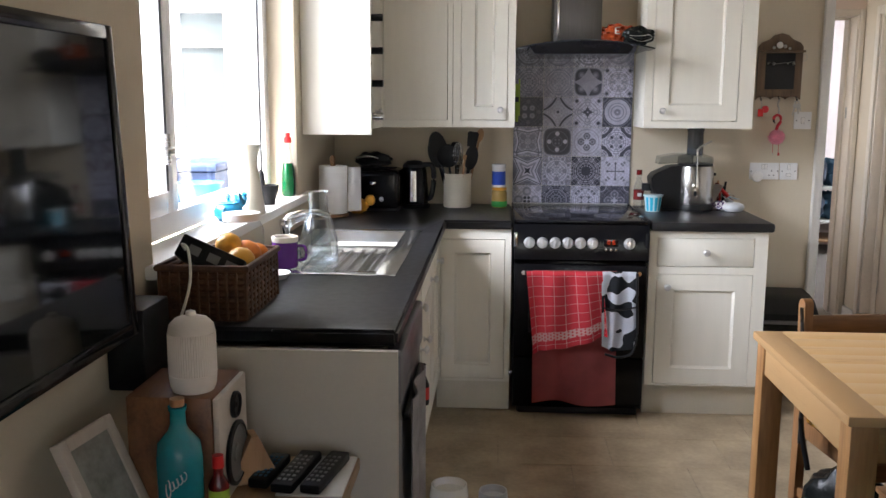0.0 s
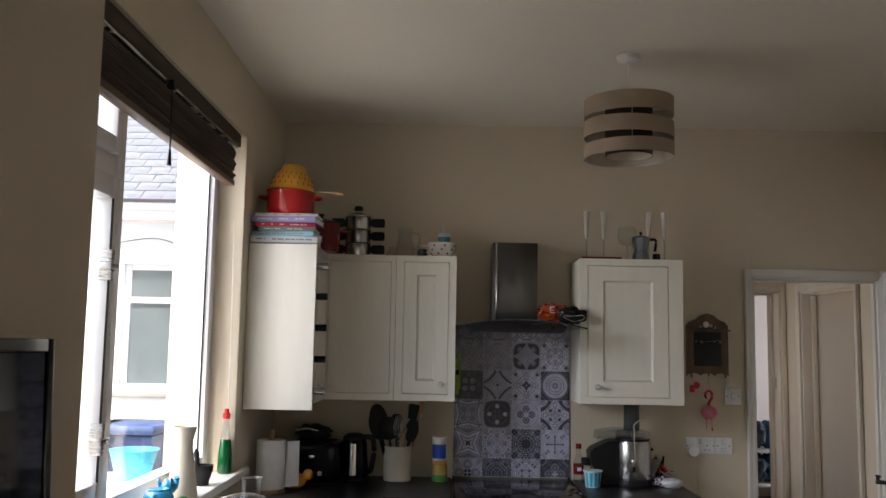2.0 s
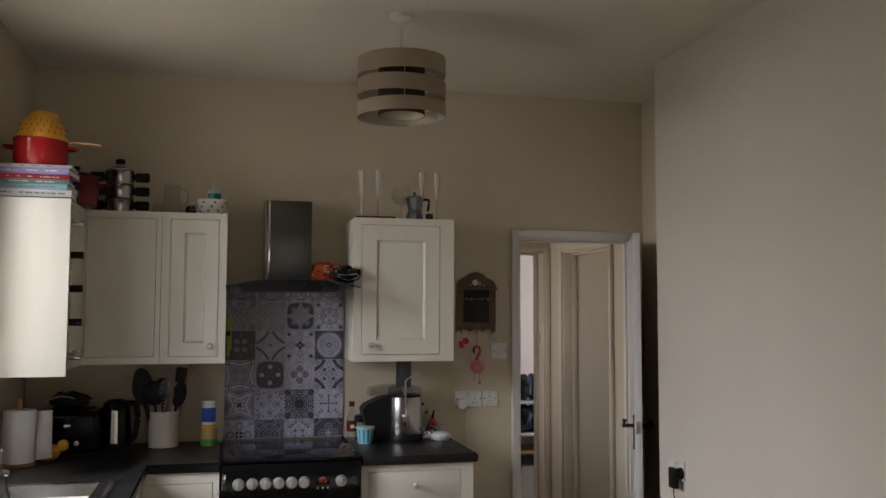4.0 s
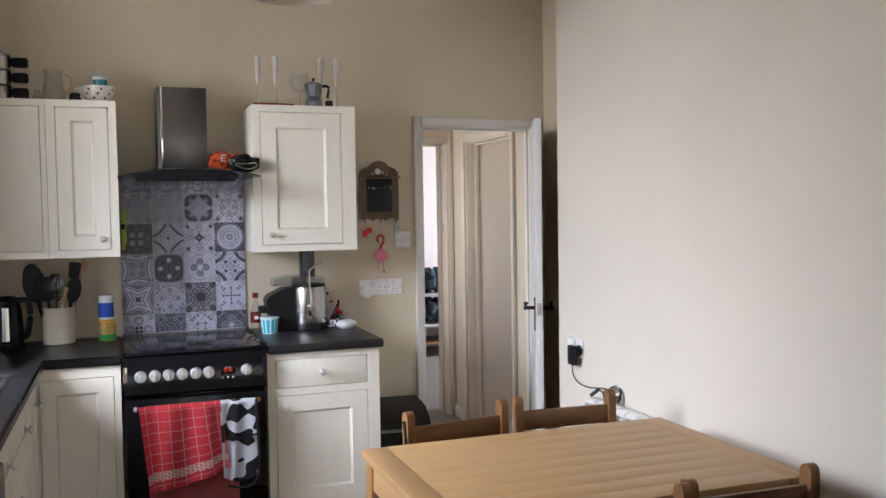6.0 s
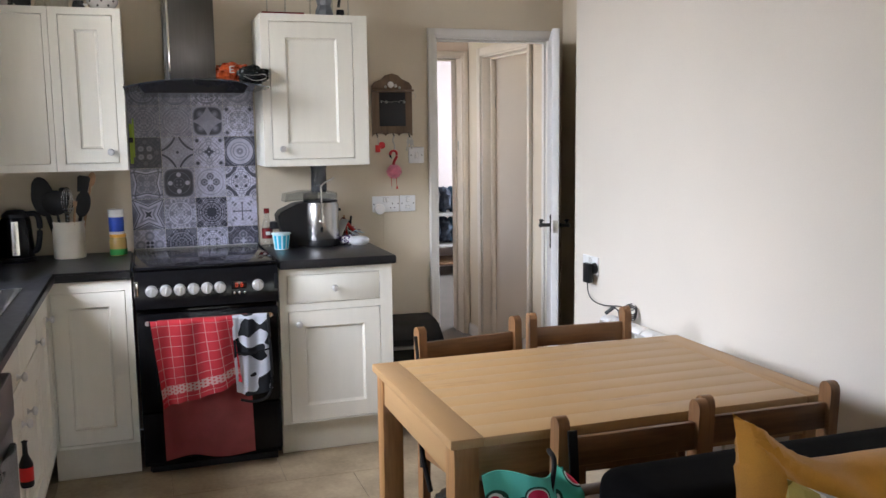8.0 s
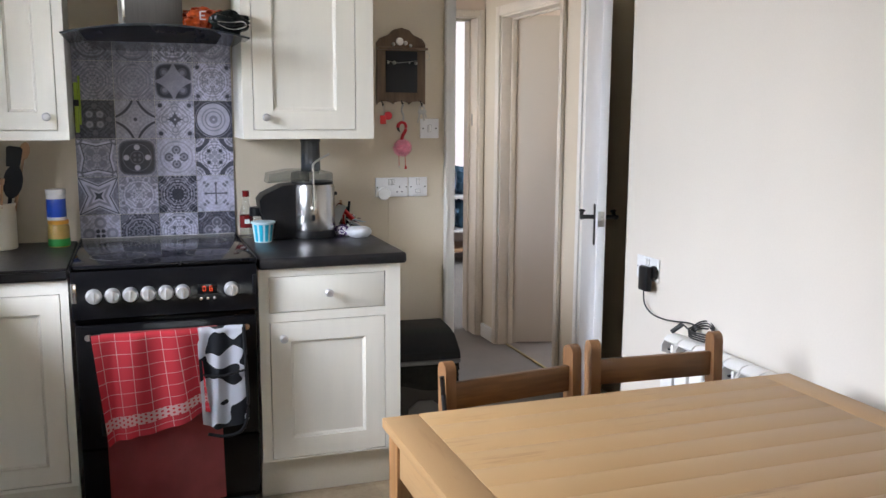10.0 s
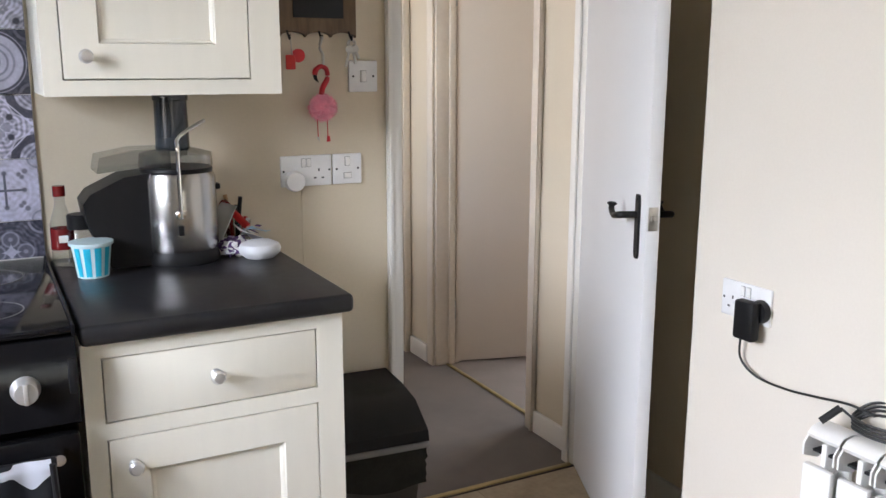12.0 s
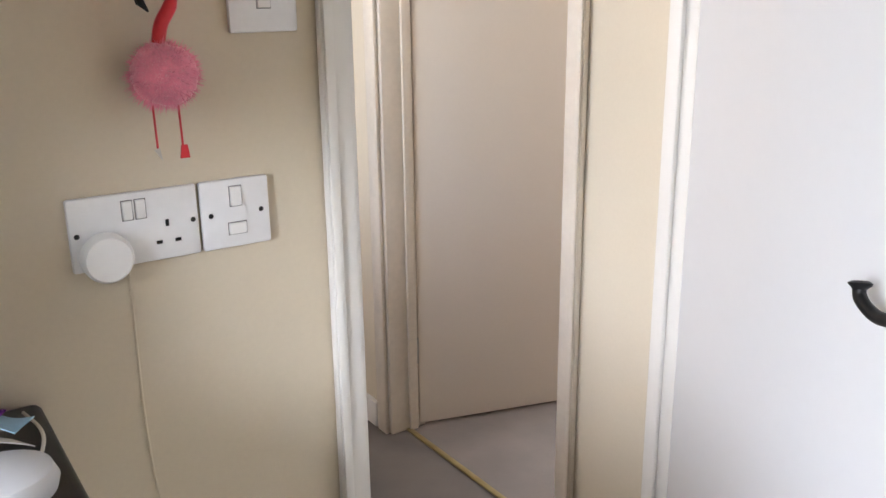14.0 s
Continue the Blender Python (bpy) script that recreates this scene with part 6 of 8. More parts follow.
part("dial", lathe(nb(), [(0, 0), (0.014, 0), (0.012, 0.012), (0, 0.012)], (-0.545, 4.269, CT + 0.06), 18, Matrix.Rotation(radians(90), 4, "X")), M["chrome"], to)
gr = thing("sandwich_grill", (-0.62, 4.40, CT + 0.2035), "black sandwich grill stored on top of the toaster", "grill")
part("grill", lump(-0.60, 4.40, CT + 0.240, 0.09, 0.07, 0.038, 11, 0.25, 3, 30), M["blackmat"], gr)
part("trim", tube(nb(), curve([(-0.68, 4.33, CT + 0.25), (-0.62, 4.32, CT + 0.262), (-0.57, 4.33, CT + 0.25)], 6), 0.006, 8), M["steel"], gr)
ke = thing("kettle", (-0.405, 4.46, CT), "stainless steel jug kettle with a black handle and lid", "kettle")
part("base", lathe(nb(), [(0, 0), (0.078, 0), (0.080, 0.012), (0.072, 0.02), (0, 0.02)], (-0.405, 4.46, CT), 32), M["blackmat"], ke)
part("jug", lathe(nb(), [(0, 0.022), (0.070, 0.022), (0.072, 0.05), (0.063, 0.18), (0.058, 0.20), (0, 0.20)], (-0.405, 4.46, CT), 36), M["black"], ke)
part("steel_band", cloth(nb(), lambda u, v: (-0.405 + (0.0735 - 0.010 * v) * math.cos(-1.75 + 0.42 * u), 4.46 + (0.0735 - 0.010 * v) * math.sin(-1.75 + 0.42 * u), CT + 0.035 + 0.15 * v), 6, 4, 0.0015), M["jsteel"], ke, "upright brushed steel band")
part("lid", lathe(nb(), [(0.058, 0.201), (0.056, 0.215), (0.035, 0.232), (0, 0.236)], (-0.405, 4.46, CT), 32), M["blackmat"], ke)
part("spout", lathe(nb(), [(0, 0), (0.016, 0), (0.012, 0.035), (0, 0.035)], (-0.462, 4.45, CT + 0.155), 14, Matrix.Rotation(radians(-25), 4, "Y")), M["jsteel"], ke)
part("handle", tube(nb(), curve([(-0.36, 4.45, CT + 0.215), (-0.315, 4.44, CT + 0.21), (-0.305, 4.44, CT + 0.15), (-0.318, 4.44, CT + 0.06), (-0.345, 4.45, CT + 0.04)], 6), 0.013, 10), M["blackmat"], ke)
yt = thing("yellow_teapot", (-0.66, 4.14, CT), "small yellow ceramic chicken-shaped pot", "ornament")
part("pot", lump(-0.65, 4.19, CT + 0.036, 0.055, 0.04, 0.036, 15, 0.15, 2.5, 28), M["yellow"], yt)
part("pot_head", lump(-0.59, 4.19, CT + 0.062, 0.025, 0.025, 0.026, 4, 0.15, 2.5, 20), M["yellow"], yt)
crk = thing("utensil_crock", (-0.19, 4.50, CT), "cream stoneware crock full of black kitchen utensils", "utensil crock")
part("crock", lathe(nb(), [(0, 0), (0.066, 0), (0.070, 0.004), (0.070, 0.158), (0.073, 0.163), (0.073, 0.170), (0.064, 0.170), (0.064, 0.01), (0, 0.01)], (-0.19, 4.50, CT), 40), M["cream"], crk)


def utensil(name, x, y, top, headr, kind, mm, label=""):
    u = thing(name, (x, y, CT + 0.02), label, "kitchen utensil", "utensils in the crock")
    b0 = Vector((-0.19 + (x + 0.19) * 0.35, 4.50 + (y - 4.50) * 0.3, CT + 0.013))
    e = Vector((x, y, top))
    d = (e - b0).normalized()
    part("shaft", tube(nb(), [b0, b0 + (e - b0) * 0.72, e - d * headr], [0.006, 0.006, 0.005], 8), mm, u)
    q = Matrix.Translation(e) @ Matrix.Rotation(math.atan2(d.x, d.z), 4, "Y")
    if kind == "ladle":
        bm = lathe(nb(), [(0, -0.02), (headr * 0.6, -0.016), (headr, 0.0), (headr * 0.96, 0.001), (headr * 0.55, -0.012), (0, -0.015)], (0, 0, 0), 24)
        bm.transform(q @ Matrix.Rotation(radians(80), 4, "X"))
    elif kind == "flat":
        bm = slab(nb(), [(-headr * 0.6, -headr), (headr * 0.6, -headr), (headr * 0.75, headr * 0.8), (headr * 0.5, headr), (-headr * 0.5, headr), (-headr * 0.75, headr * 0.8)], q @ Matrix.Rotation(radians(90), 4, "X") @ Matrix.Translation((0, 0, -0.003)), 0.006, 0.002)
    elif kind == "spoon":
        bm = lathe(nb(), [(0, -0.006), (headr * 0.8, -0.003), (headr, 0.001), (0, 0.004)], (0, 0, 0), 20, squash=(0.7, 1.3))
        bm.transform(q @ Matrix.Rotation(radians(90), 4, "X"))
    else:
        bm = nb()
        for k in range(6):
            a = k * math.pi / 6
            tube(bm, [q @ Vector((headr * 0.5 * math.sin(t_) * math.cos(a), headr * 0.5 * math.sin(t_) * math.sin(a), -headr * 1.2 * math.cos(t_) - 0.0)) for t_ in np.linspace(0, 2 * math.pi, 17)[:-1]], 0.0012, 5, closed=True)
    part("head", bm, mm, u)


utensil("ladle", -0.285, 4.46, 1.20, 0.066, "spoon", M["blackmat"], "black plastic ladle in the crock")
utensil("slotted_spoon", -0.30, 4.52, 1.17, 0.056, "spoon", M["blackmat"], "black slotted spoon in the crock")
utensil("straining_spoon", -0.235, 4.44, 1.165, 0.058, "ladle", M["blackmat"], "large black straining ladle in the crock")
utensil("whisk", -0.185, 4.45, 1.17, 0.05, "whisk", M["steel"], "steel balloon whisk in the crock")
utensil("spatula", -0.115, 4.50, 1.245, 0.038, "flat", M["blackmat"], "black spatula in the crock")
utensil("serving_spoon", -0.12, 4.47, 1.155, 0.048, "spoon", M["blackmat"], "black serving spoon in the crock")
utensil("masher", -0.20, 4.52, 1.20, 0.030, "flat", M["blackmat"], "black turner in the crock")
utensil("wooden_spoon", -0.078, 4.50, 1.265, 0.026, "spoon", M["kraft"], "pale wooden spoon in the crock")
utensil("knife_steel", -0.15, 4.42, 1.16, 0.012, "flat", M["kraft"], "wooden-handled tool in the crock")

gj = thing("sauce_jar", (0.022, 4.50, CT), "squat jar with a gold and green label and yellow lid", "jar")
part("jar", lathe(nb(), [(0, 0), (0.036, 0), (0.039, 0.006), (0.039, 0.075), (0.034, 0.085), (0, 0.085)], (0.022, 4.50, CT), 28), M["gold"], gj)
part("label", lathe(nb(), [(0.0395, 0.004), (0.0398, 0.006), (0.0398, 0.030), (0.0395, 0.032)], (0.022, 4.50, CT), 28), M["greenp"], gj)
part("lid", lathe(nb(), [(0.034, 0.0855), (0.037, 0.087), (0.037, 0.100), (0, 0.101)], (0.022, 4.50, CT), 28), M["yellow"], gj)
bj = thing("tablet_tub", (0.018, 4.50, CT + 0.1015), "blue and white plastic tub stacked on a jar", "tub")
part("tub", lathe(nb(), [(0, 0), (0.033, 0), (0.034, 0.003), (0.034, 0.095), (0, 0.095)], (0.018, 4.50, CT + 0.1015), 28), M["white"], bj)
part("label", lathe(nb(), [(0.0343, 0.012), (0.0346, 0.014), (0.0346, 0.078), (0.0343, 0.08)], (0.018, 4.50, CT + 0.1015), 28), M["bluep"], bj)
part("lid", lathe(nb(), [(0.034, 0.0955), (0.036, 0.097), (0.036, 0.115), (0, 0.116)], (0.018, 4.50, CT + 0.1015), 28), M["ceramic"], bj)

kr2 = thing("kitchen_roll", (-0.745, 4.08, CT), "white kitchen paper roll on a wooden stand", "kitchen roll")
part("stand", lathe(nb(), [(0, 0), (0.07, 0), (0.07, 0.012), (0.012, 0.014), (0.012, 0.27), (0.008, 0.28), (0, 0.282)], (-0.745, 4.08, CT), 28), M["kraft"], kr2)
part("roll", lathe(nb(), [(0.021, 0.0145), (0.064, 0.0145), (0.065, 0.02), (0.065, 0.228), (0.063, 0.233), (0.021, 0.233), (0.021, 0.0145)], (-0.745, 4.08, CT), 36), M["paper"], kr2)
part("sheet", cloth(nb(), lambda u, v: (-0.745 + 0.065 + 0.055 * u - 0.0, 4.08 + 0.01 + 0.05 * u * u + 0.012 * math.sin(3 * u + 2 * v), CT + 0.02 + 0.205 * v), 8, 8, 0.0012), M["paper"], kr2)

# juicer
jx, jy = 0.985, 4.482
ju = thing("juicer", (jx, jy, CT), "large stainless steel centrifugal juicer with a black pulp bin", "juicer")
part("base", lathe(nb(), [(0, 0), (0.092, 0), (0.094, 0.012), (0.088, 0.033), (0, 0.033)], (jx, jy, CT), 40), M["blackmat"], ju)
part("body", lathe(nb(), [(0, 0.0335), (0.090, 0.0335), (0.092, 0.042), (0.091, 0.205), (0.086, 0.218), (0, 0.218)], (jx, jy, CT), 48), M["jsteel"], ju)
part("collar", lathe(nb(), [(0, 0.2185), (0.084, 0.2185), (0.086, 0.223), (0.084, 0.229), (0, 0.229)], (jx, jy, CT), 40), M["blackmat"], ju)
part("cover", lathe(nb(), [(0.084, 0.2295), (0.086, 0.235), (0.084, 0.262), (0.040, 0.275), (0.035, 0.276)], (jx, jy, CT), 40), M["cover"], ju)
bm = nb()
slab(bm, [(-0.165, 0.226), (-0.158, 0.262), (-0.08, 0.276), (0, 0.276), (0, 0.230), (-0.08, 0.232)], Matrix(((1, 0, 0, jx - 0.02), (0, 0, 1, jy - 0.045), (0, 1, 0, CT), (0, 0, 0, 1))), 0.12, 0.006)
part("pulp_cover", bm, M["cover"], ju)
bm = nb()
prof = [(-0.070, 0.222), (-0.13, 0.215), (-0.205, 0.180), (-0.222, 0.158), (-0.216, 0.11), (-0.17, 0.004), (-0.070, 0.004)]
slab(bm, prof, Matrix(((1, 0, 0, jx + 0.002), (0, 0, 1, jy - 0.050), (0, 1, 0, CT), (0, 0, 0, 1))), 0.13, 0.02)
part("pulp_bin", bm, M["blackmat"], ju)
part("feed_tube", lathe(nb(), [(0, 0.27), (0.040, 0.27), (0.038, 0.385), (0.041, 0.388), (0.041, 0.402), (0, 0.403)], (jx - 0.005, jy, CT), 32), M["smoke"], ju)
part("pusher", lathe(nb(), [(0, 0.30), (0.031, 0.30), (0.031, 0.395), (0, 0.396)], (jx - 0.005, jy, CT), 28), M["blackmat"], ju)
part("bar_pivot", lathe(nb(), [(0, 0), (0.011, 0), (0.009, 0.012), (0, 0.013)], (jx - 0.014, jy - 0.090, CT + 0.125), 16, Matrix.Rotation(radians(90), 4, "X")), M["chrome"], ju)
part("locking_bar", tube(nb(), curve([(jx - 0.014, jy - 0.100, CT + 0.12), (jx - 0.014, jy - 0.100, CT + 0.27), (jx - 0.012, jy - 0.092, CT + 0.300), (jx + 0.012, jy - 0.075, CT + 0.318), (jx + 0.062, jy - 0.045, CT + 0.340)], 6), 0.0045, 8), M["chrome"], ju)
part("switch", box(nb(), (jx - 0.021, jy - 0.096, CT + 0.075), (jx - 0.007, jy - 0.088, CT + 0.10), 0.003), M["blackmat"], ju)
part("side_catch", box(nb(), (jx + 0.084, jy - 0.02, CT + 0.17), (jx + 0.10, jy + 0.01, CT + 0.185), 0.004), M["blackmat"], ju)

cp_ = thing("yoghurt_tub", (0.772, 4.40, CT), "pale plastic tub with turquoise stripes", "tub")
part("tub", lathe(nb(), [(0, 0), (0.034, 0), (0.043, 0.072), (0, 0.072)], (0.772, 4.40, CT), 32), M["aqua"], cp_)
for k in range(4):
    a0 = -2.65 + k * 0.56
    bm = nb()
    sheet(bm, lambda u, v: (0.772 + (0.0343 + 0.0009 + 0.0086 * v) * math.cos(a0 + 0.36 * u), 4.40 + (0.0343 + 0.0009 + 0.0086 * v) * math.sin(a0 + 0.36 * u), CT + 0.004 + 0.066 * v), 5, 3)
    part("stripe", bm, M["cyan"], cp_)
part("lid", lathe(nb(), [(0.043, 0.0725), (0.048, 0.074), (0.048, 0.080), (0.040, 0.081), (0, 0.079)], (0.772, 4.40, CT), 32), M["aqua"], cp_)
bt = thing("sauce_bottle", (0.725, 4.55, CT), "small clear sauce bottle with a dark red cap and label", "bottle")
part("bottle", lathe(nb(), [(0, 0), (0.024, 0), (0.026, 0.005), (0.026, 0.10), (0.012, 0.145), (0.012, 0.165), (0, 0.165)], (0.725, 4.55, CT), 24), M["clearp"], bt)
part("label", lathe(nb(), [(0.0263, 0.04), (0.0266, 0.042), (0.0266, 0.088), (0.0263, 0.09)], (0.725, 4.55, CT), 24), M["dred"], bt)
part("label_text", box(nb(), (0.715, 4.5225, CT + 0.058), (0.735, 4.5235, CT + 0.075)), M["ceramic"], bt)
part("cap", lathe(nb(), [(0, 0.1655), (0.014, 0.1655), (0.014, 0.19), (0, 0.19)], (0.725, 4.55, CT), 20), M["dred"], bt)
jr = thing("coffee_jar", (0.765, 4.52, CT), "dark glass jar with a black lid", "jar")
part("jar", lathe(nb(), [(0, 0), (0.030, 0), (0.032, 0.005), (0.032, 0.08), (0.026, 0.09), (0, 0.09)], (0.765, 4.52, CT), 24), M["clearp"], jr)
part("lid", lathe(nb(), [(0, 0.0905), (0.031, 0.0905), (0.031, 0.122), (0.028, 0.125), (0, 0.125)], (0.765, 4.52, CT), 24), M["blackmat"], jr)
ws = thing("smart_speaker", (1.165, 4.44, CT), "round white pebble-shaped device with a cable", "speaker")
part("body", lathe(nb(), [(0, 0), (0.036, 0.0), (0.050, 0.012), (0.053, 0.022), (0.048, 0.034), (0.030, 0.042), (0, 0.044)], (1.165, 4.44, CT), 40, squash=(1.0, 0.9)), M["palegrey"], ws)
ws.matrix_basis = Matrix.Translation((0, -0.018, 0)) @ ws.matrix_basis
part("cable", tube(nb(), curve([(1.20, 4.47, CT + 0.01), (1.215, 4.50, CT + 0.02), (1.222, 4.56, CT + 0.01), (1.215, 4.62, CT + 0.005)], 5), 0.002, 6), M["cablew"], ws)
rr = random.Random(21)
pap = [("whitec", 0.10, 0.06, -20, 22), ("purplec", 0.06, 0.045, 30, 12), ("whitec", 0.09, 0.05, 10, 30), ("bluec", 0.05, 0.04, -35, 8)]
for i, (mt, w_, d_, rz, tilt) in enumerate(pap):
    lf = thing("leaflet", Matrix.Translation((1.125 + 0.018 * i, 4.51 - 0.012 * i, CT + 0.018 + 0.014 * i)) @ Matrix.Rotation(radians(rz), 4, "Z") @ Matrix.Rotation(radians(tilt), 4, "Y"),
               "folded paper leaflet in an untidy heap", "leaflet", "papers on the worktop")
    part("paper", cloth(nb(), lambda u, v: ((u - 0.5) * w_, (v - 0.5) * d_, 0.012 * math.sin(3 * u + i) * (v - 0.4)), 8, 6, 0.001), M[mt], lf, local=True)
    part("print", box(nb(), (-w_ * 0.15, -d_ * 0.3, 0.010), (w_ * 0.12, d_ * 0.1, 0.0115), 0.0003), M["purple"], lf, local=True)
gx = thing("glass_dish", (1.150, 4.585, CT), "small glass dish full of red and dark oddments", "dish")
part("dish", lathe(nb(), [(0, 0), (0.032, 0), (0.036, 0.01), (0.038, 0.07), (0.036, 0.07), (0.033, 0.012), (0, 0.006)], (1.150, 4.585, CT), 28), M["clearp"], gx)
for i in range(7):
    a = i * 0.9
    c0 = Vector((1.150 + 0.012 * math.cos(a), 4.585 + 0.012 * math.sin(a), CT + 0.012))
    part("oddment", tube(nb(), [c0, c0 + Vector((0.022 * math.cos(a + 0.6), 0.022 * math.sin(a + 0.6), 0.062 + 0.03 * (i % 3)))], 0.0055, 8), M[("redp", "blackmat", "kraft", "dred", "redp", "blackmat", "whitec")[i]], gx)
kn = thing("pocket_knife", Matrix.Translation((1.150, 4.545, CT + 0.078)) @ Matrix.Rotation(radians(-50), 4, "Z") @ Matrix.Rotation(radians(38), 4, "Y"), "red and black folding tool leaning on the dish", "folding tool")
part("handle", box(nb(), (-0.045, -0.009, -0.007), (0.03, 0.009, 0.007), 0.003), M["redp"], kn, local=True)
part("end", box(nb(), (-0.068, -0.010, -0.009), (-0.046, 0.010, 0.009), 0.003), M["dred"], kn, local=True)
part("ring", tube(nb(), [(0.042 + 0.012 * math.cos(a), 0.012 * math.sin(a), 0) for a in np.linspace(0, 2 * math.pi, 13)[:-1]], 0.002, 6, closed=True), M["tag"], kn, local=True)
pk = thing("patterned_packet", (1.115, 4.452, CT), "crumpled purple and white checked packet among the papers", "packet")
part("packet", lump(1.112, 4.462, CT + 0.024, 0.042, 0.034, 0.023, 23, 0.4, 3.5, 32), blotch("purple_white_print", (0.10, 0.05, 0.16), (0.72, 0.70, 0.72), 60, 0.5), pk)
en = thing("white_envelope", Matrix.Translation((1.082, 4.535, CT + 0.045)) @ Matrix.Rotation(radians(12), 4, "Z") @ Matrix.Rotation(radians(-62), 4, "Y"), "white envelope leaning against the juicer", "envelope")
part("envelope", box(nb(), (-0.03, -0.05, 0), (0.085, 0.04, 0.002), 0.0006), M["whitec"], en, local=True)

# ---- window sill and sink side ----
SLZ = 1.0365
va = thing("white_vase", (-0.865, 3.12, SLZ), "tall white waisted ceramic vase on the window sill", "vase")
part("vase", lathe(nb(), [(0, 0), (0.052, 0), (0.054, 0.004), (0.042, 0.09), (0.031, 0.165), (0.032, 0.20), (0.043, 0.245), (0.040, 0.245), (0.028, 0.20), (0.027, 0.165), (0.036, 0.09), (0.045, 0.01), (0, 0.01)], (-0.865, 3.12, SLZ), 40), M["cream"], va)
bp_ = thing("black_pot", (-0.875, 3.40, SLZ), "small black ribbed plant pot on the window sill", "plant pot")
part("pot", lathe(nb(), [(0, 0), (0.028, 0), (0.030, 0.015), (0.040, 0.05), (0.042, 0.052), (0.044, 0.075), (0.038, 0.075), (0.03, 0.02), (0, 0.02)], (-0.875, 3.40, SLZ), 28), M["blackmat"], bp_)
part("brush", tube(nb(), [(-0.885, 3.40, SLZ + 0.02), (-0.895, 3.39, SLZ + 0.12), (-0.898, 3.39, SLZ + 0.135)], [0.006, 0.012, 0.004], 8), M["blackmat"], bp_)
wl = thing("washing_up_liquid", (-0.868, 3.725, SLZ), "green washing-up liquid bottle with a red cap on the sill", "bottle")
part("liquid", lathe(nb(), [(0, 0), (0.030, 0), (0.034, 0.01), (0.033, 0.06), (0.026, 0.11), (0.0235, 0.118), (0, 0.118)], (-0.868, 3.725, SLZ), 28, squash=(0.75, 1)), M["green"], wl)
part("bottle", lathe(nb(), [(0.0236, 0.119), (0.018, 0.150), (0.013, 0.175), (0.012, 0.19), (0, 0.19)], (-0.868, 3.725, SLZ), 28, squash=(0.75, 1)), M["clearp"], wl)
wl.matrix_basis = wl.matrix_basis @ Matrix.Diagonal((1.15, 1.25, 1.17, 1))
part("cap", lathe(nb(), [(0.013, 0.1905), (0.014, 0.193), (0.013, 0.208), (0.008, 0.212), (0.008, 0.225), (0, 0.226)], (-0.868, 3.725, SLZ), 20), M["redp"], wl)
el = thing("blue_creamer", (-0.885, 2.93, SLZ), "glossy blue ceramic elephant-shaped jug on the window sill", "jug")
part("body", lathe(nb(), [(0, 0), (0.030, 0), (0.046, 0.015), (0.048, 0.035), (0.040, 0.052), (0.034, 0.055), (0.034, 0.060), (0.030, 0.058), (0, 0.05)], (-0.885, 2.93, SLZ), 32), M["blue"], el)
part("head", lump(-0.875, 2.99, SLZ + 0.055, 0.026, 0.028, 0.026, 3, 0.15, 2, 24), M["blue"], el)
part("trunk", tube(nb(), curve([(-0.87, 3.01, SLZ + 0.06), (-0.865, 3.035, SLZ + 0.05), (-0.862, 3.045, SLZ + 0.068), (-0.862, 3.04, SLZ + 0.082)], 5), [0.012] * 6 + [0.009] * 10, 10), M["blue"], el)
for dx in (-0.03, 0.012):
    part("ear", lathe(nb(), [(0, -0.003), (0.02, -0.002), (0.02, 0.002), (0, 0.003)], (-0.87 + dx, 2.985, SLZ + 0.068), 16, Matrix.Rotation(radians(70), 4, "Y")), M["blue"], el)
part("handle", tube(nb(), curve([(-0.885, 2.888, SLZ + 0.045), (-0.885, 2.868, SLZ + 0.04), (-0.885, 2.868, SLZ + 0.02), (-0.885, 2.885, SLZ + 0.012)], 5), 0.005, 8), M["blue"], el)
cl = thing("green_sponge", (-0.835, 3.0, SLZ), "green scouring sponge at the edge of the sill", "sponge")
part("sponge", box(nb(), (-0.842, 2.95, SLZ), (-0.818, 3.03, SLZ + 0.02), 0.004, m=None), M["greenp"], cl)
bk = thing("wicker_basket", (-0.72, 2.20, CT), "brown wicker basket holding fruit and a black box", "basket")
bx0, bx1, by0, by1, bh = -0.80, -0.588, 2.085, 2.385, 0.130
for i in range(9):
    z = CT + 0.004 + i * 0.0148
    k = 0.006 + 0.016 * (i / 9)
    pts = []
    for (xa, ya), (xb, yb_) in (((bx0, by0), (bx1, by0)), ((bx1, by0), (bx1, by1)), ((bx1, by1), (bx0, by1)), ((bx0, by1), (bx0, by0))):
        n_ = 14
        for q in range(n_):
            f = q / n_
            px, py = xa + (xb - xa) * f, ya + (yb_ - ya) * f
            cxm, cym = (bx0 + bx1) / 2, (by0 + by1) / 2
            s_ = 0.94 + k + 0.012 * (1 if (q + i) % 2 else -1)
            pts.append((cxm + (px - cxm) * s_, cym + (py - cym) * s_, z))
    part("weave", tube(nb(), pts, 0.0088, 6, closed=True), M["wicker"], bk)
bm = nb()
for (xa, ya), (xb, yb_) in (((bx0, by0), (bx1, by0)), ((bx1, by0), (bx1, by1)), ((bx1, by1), (bx0, by1)), ((bx0, by1), (bx0, by0))):
    for q in range(9):
        f = q / 9
        x, y = xa + (xb - xa) * f, ya + (yb_ - ya) * f
        part("stake", tube(nb(), [(x, y, CT + 0.003), (x, y, CT + bh)], 0.005, 5), M["wicker"], bk)
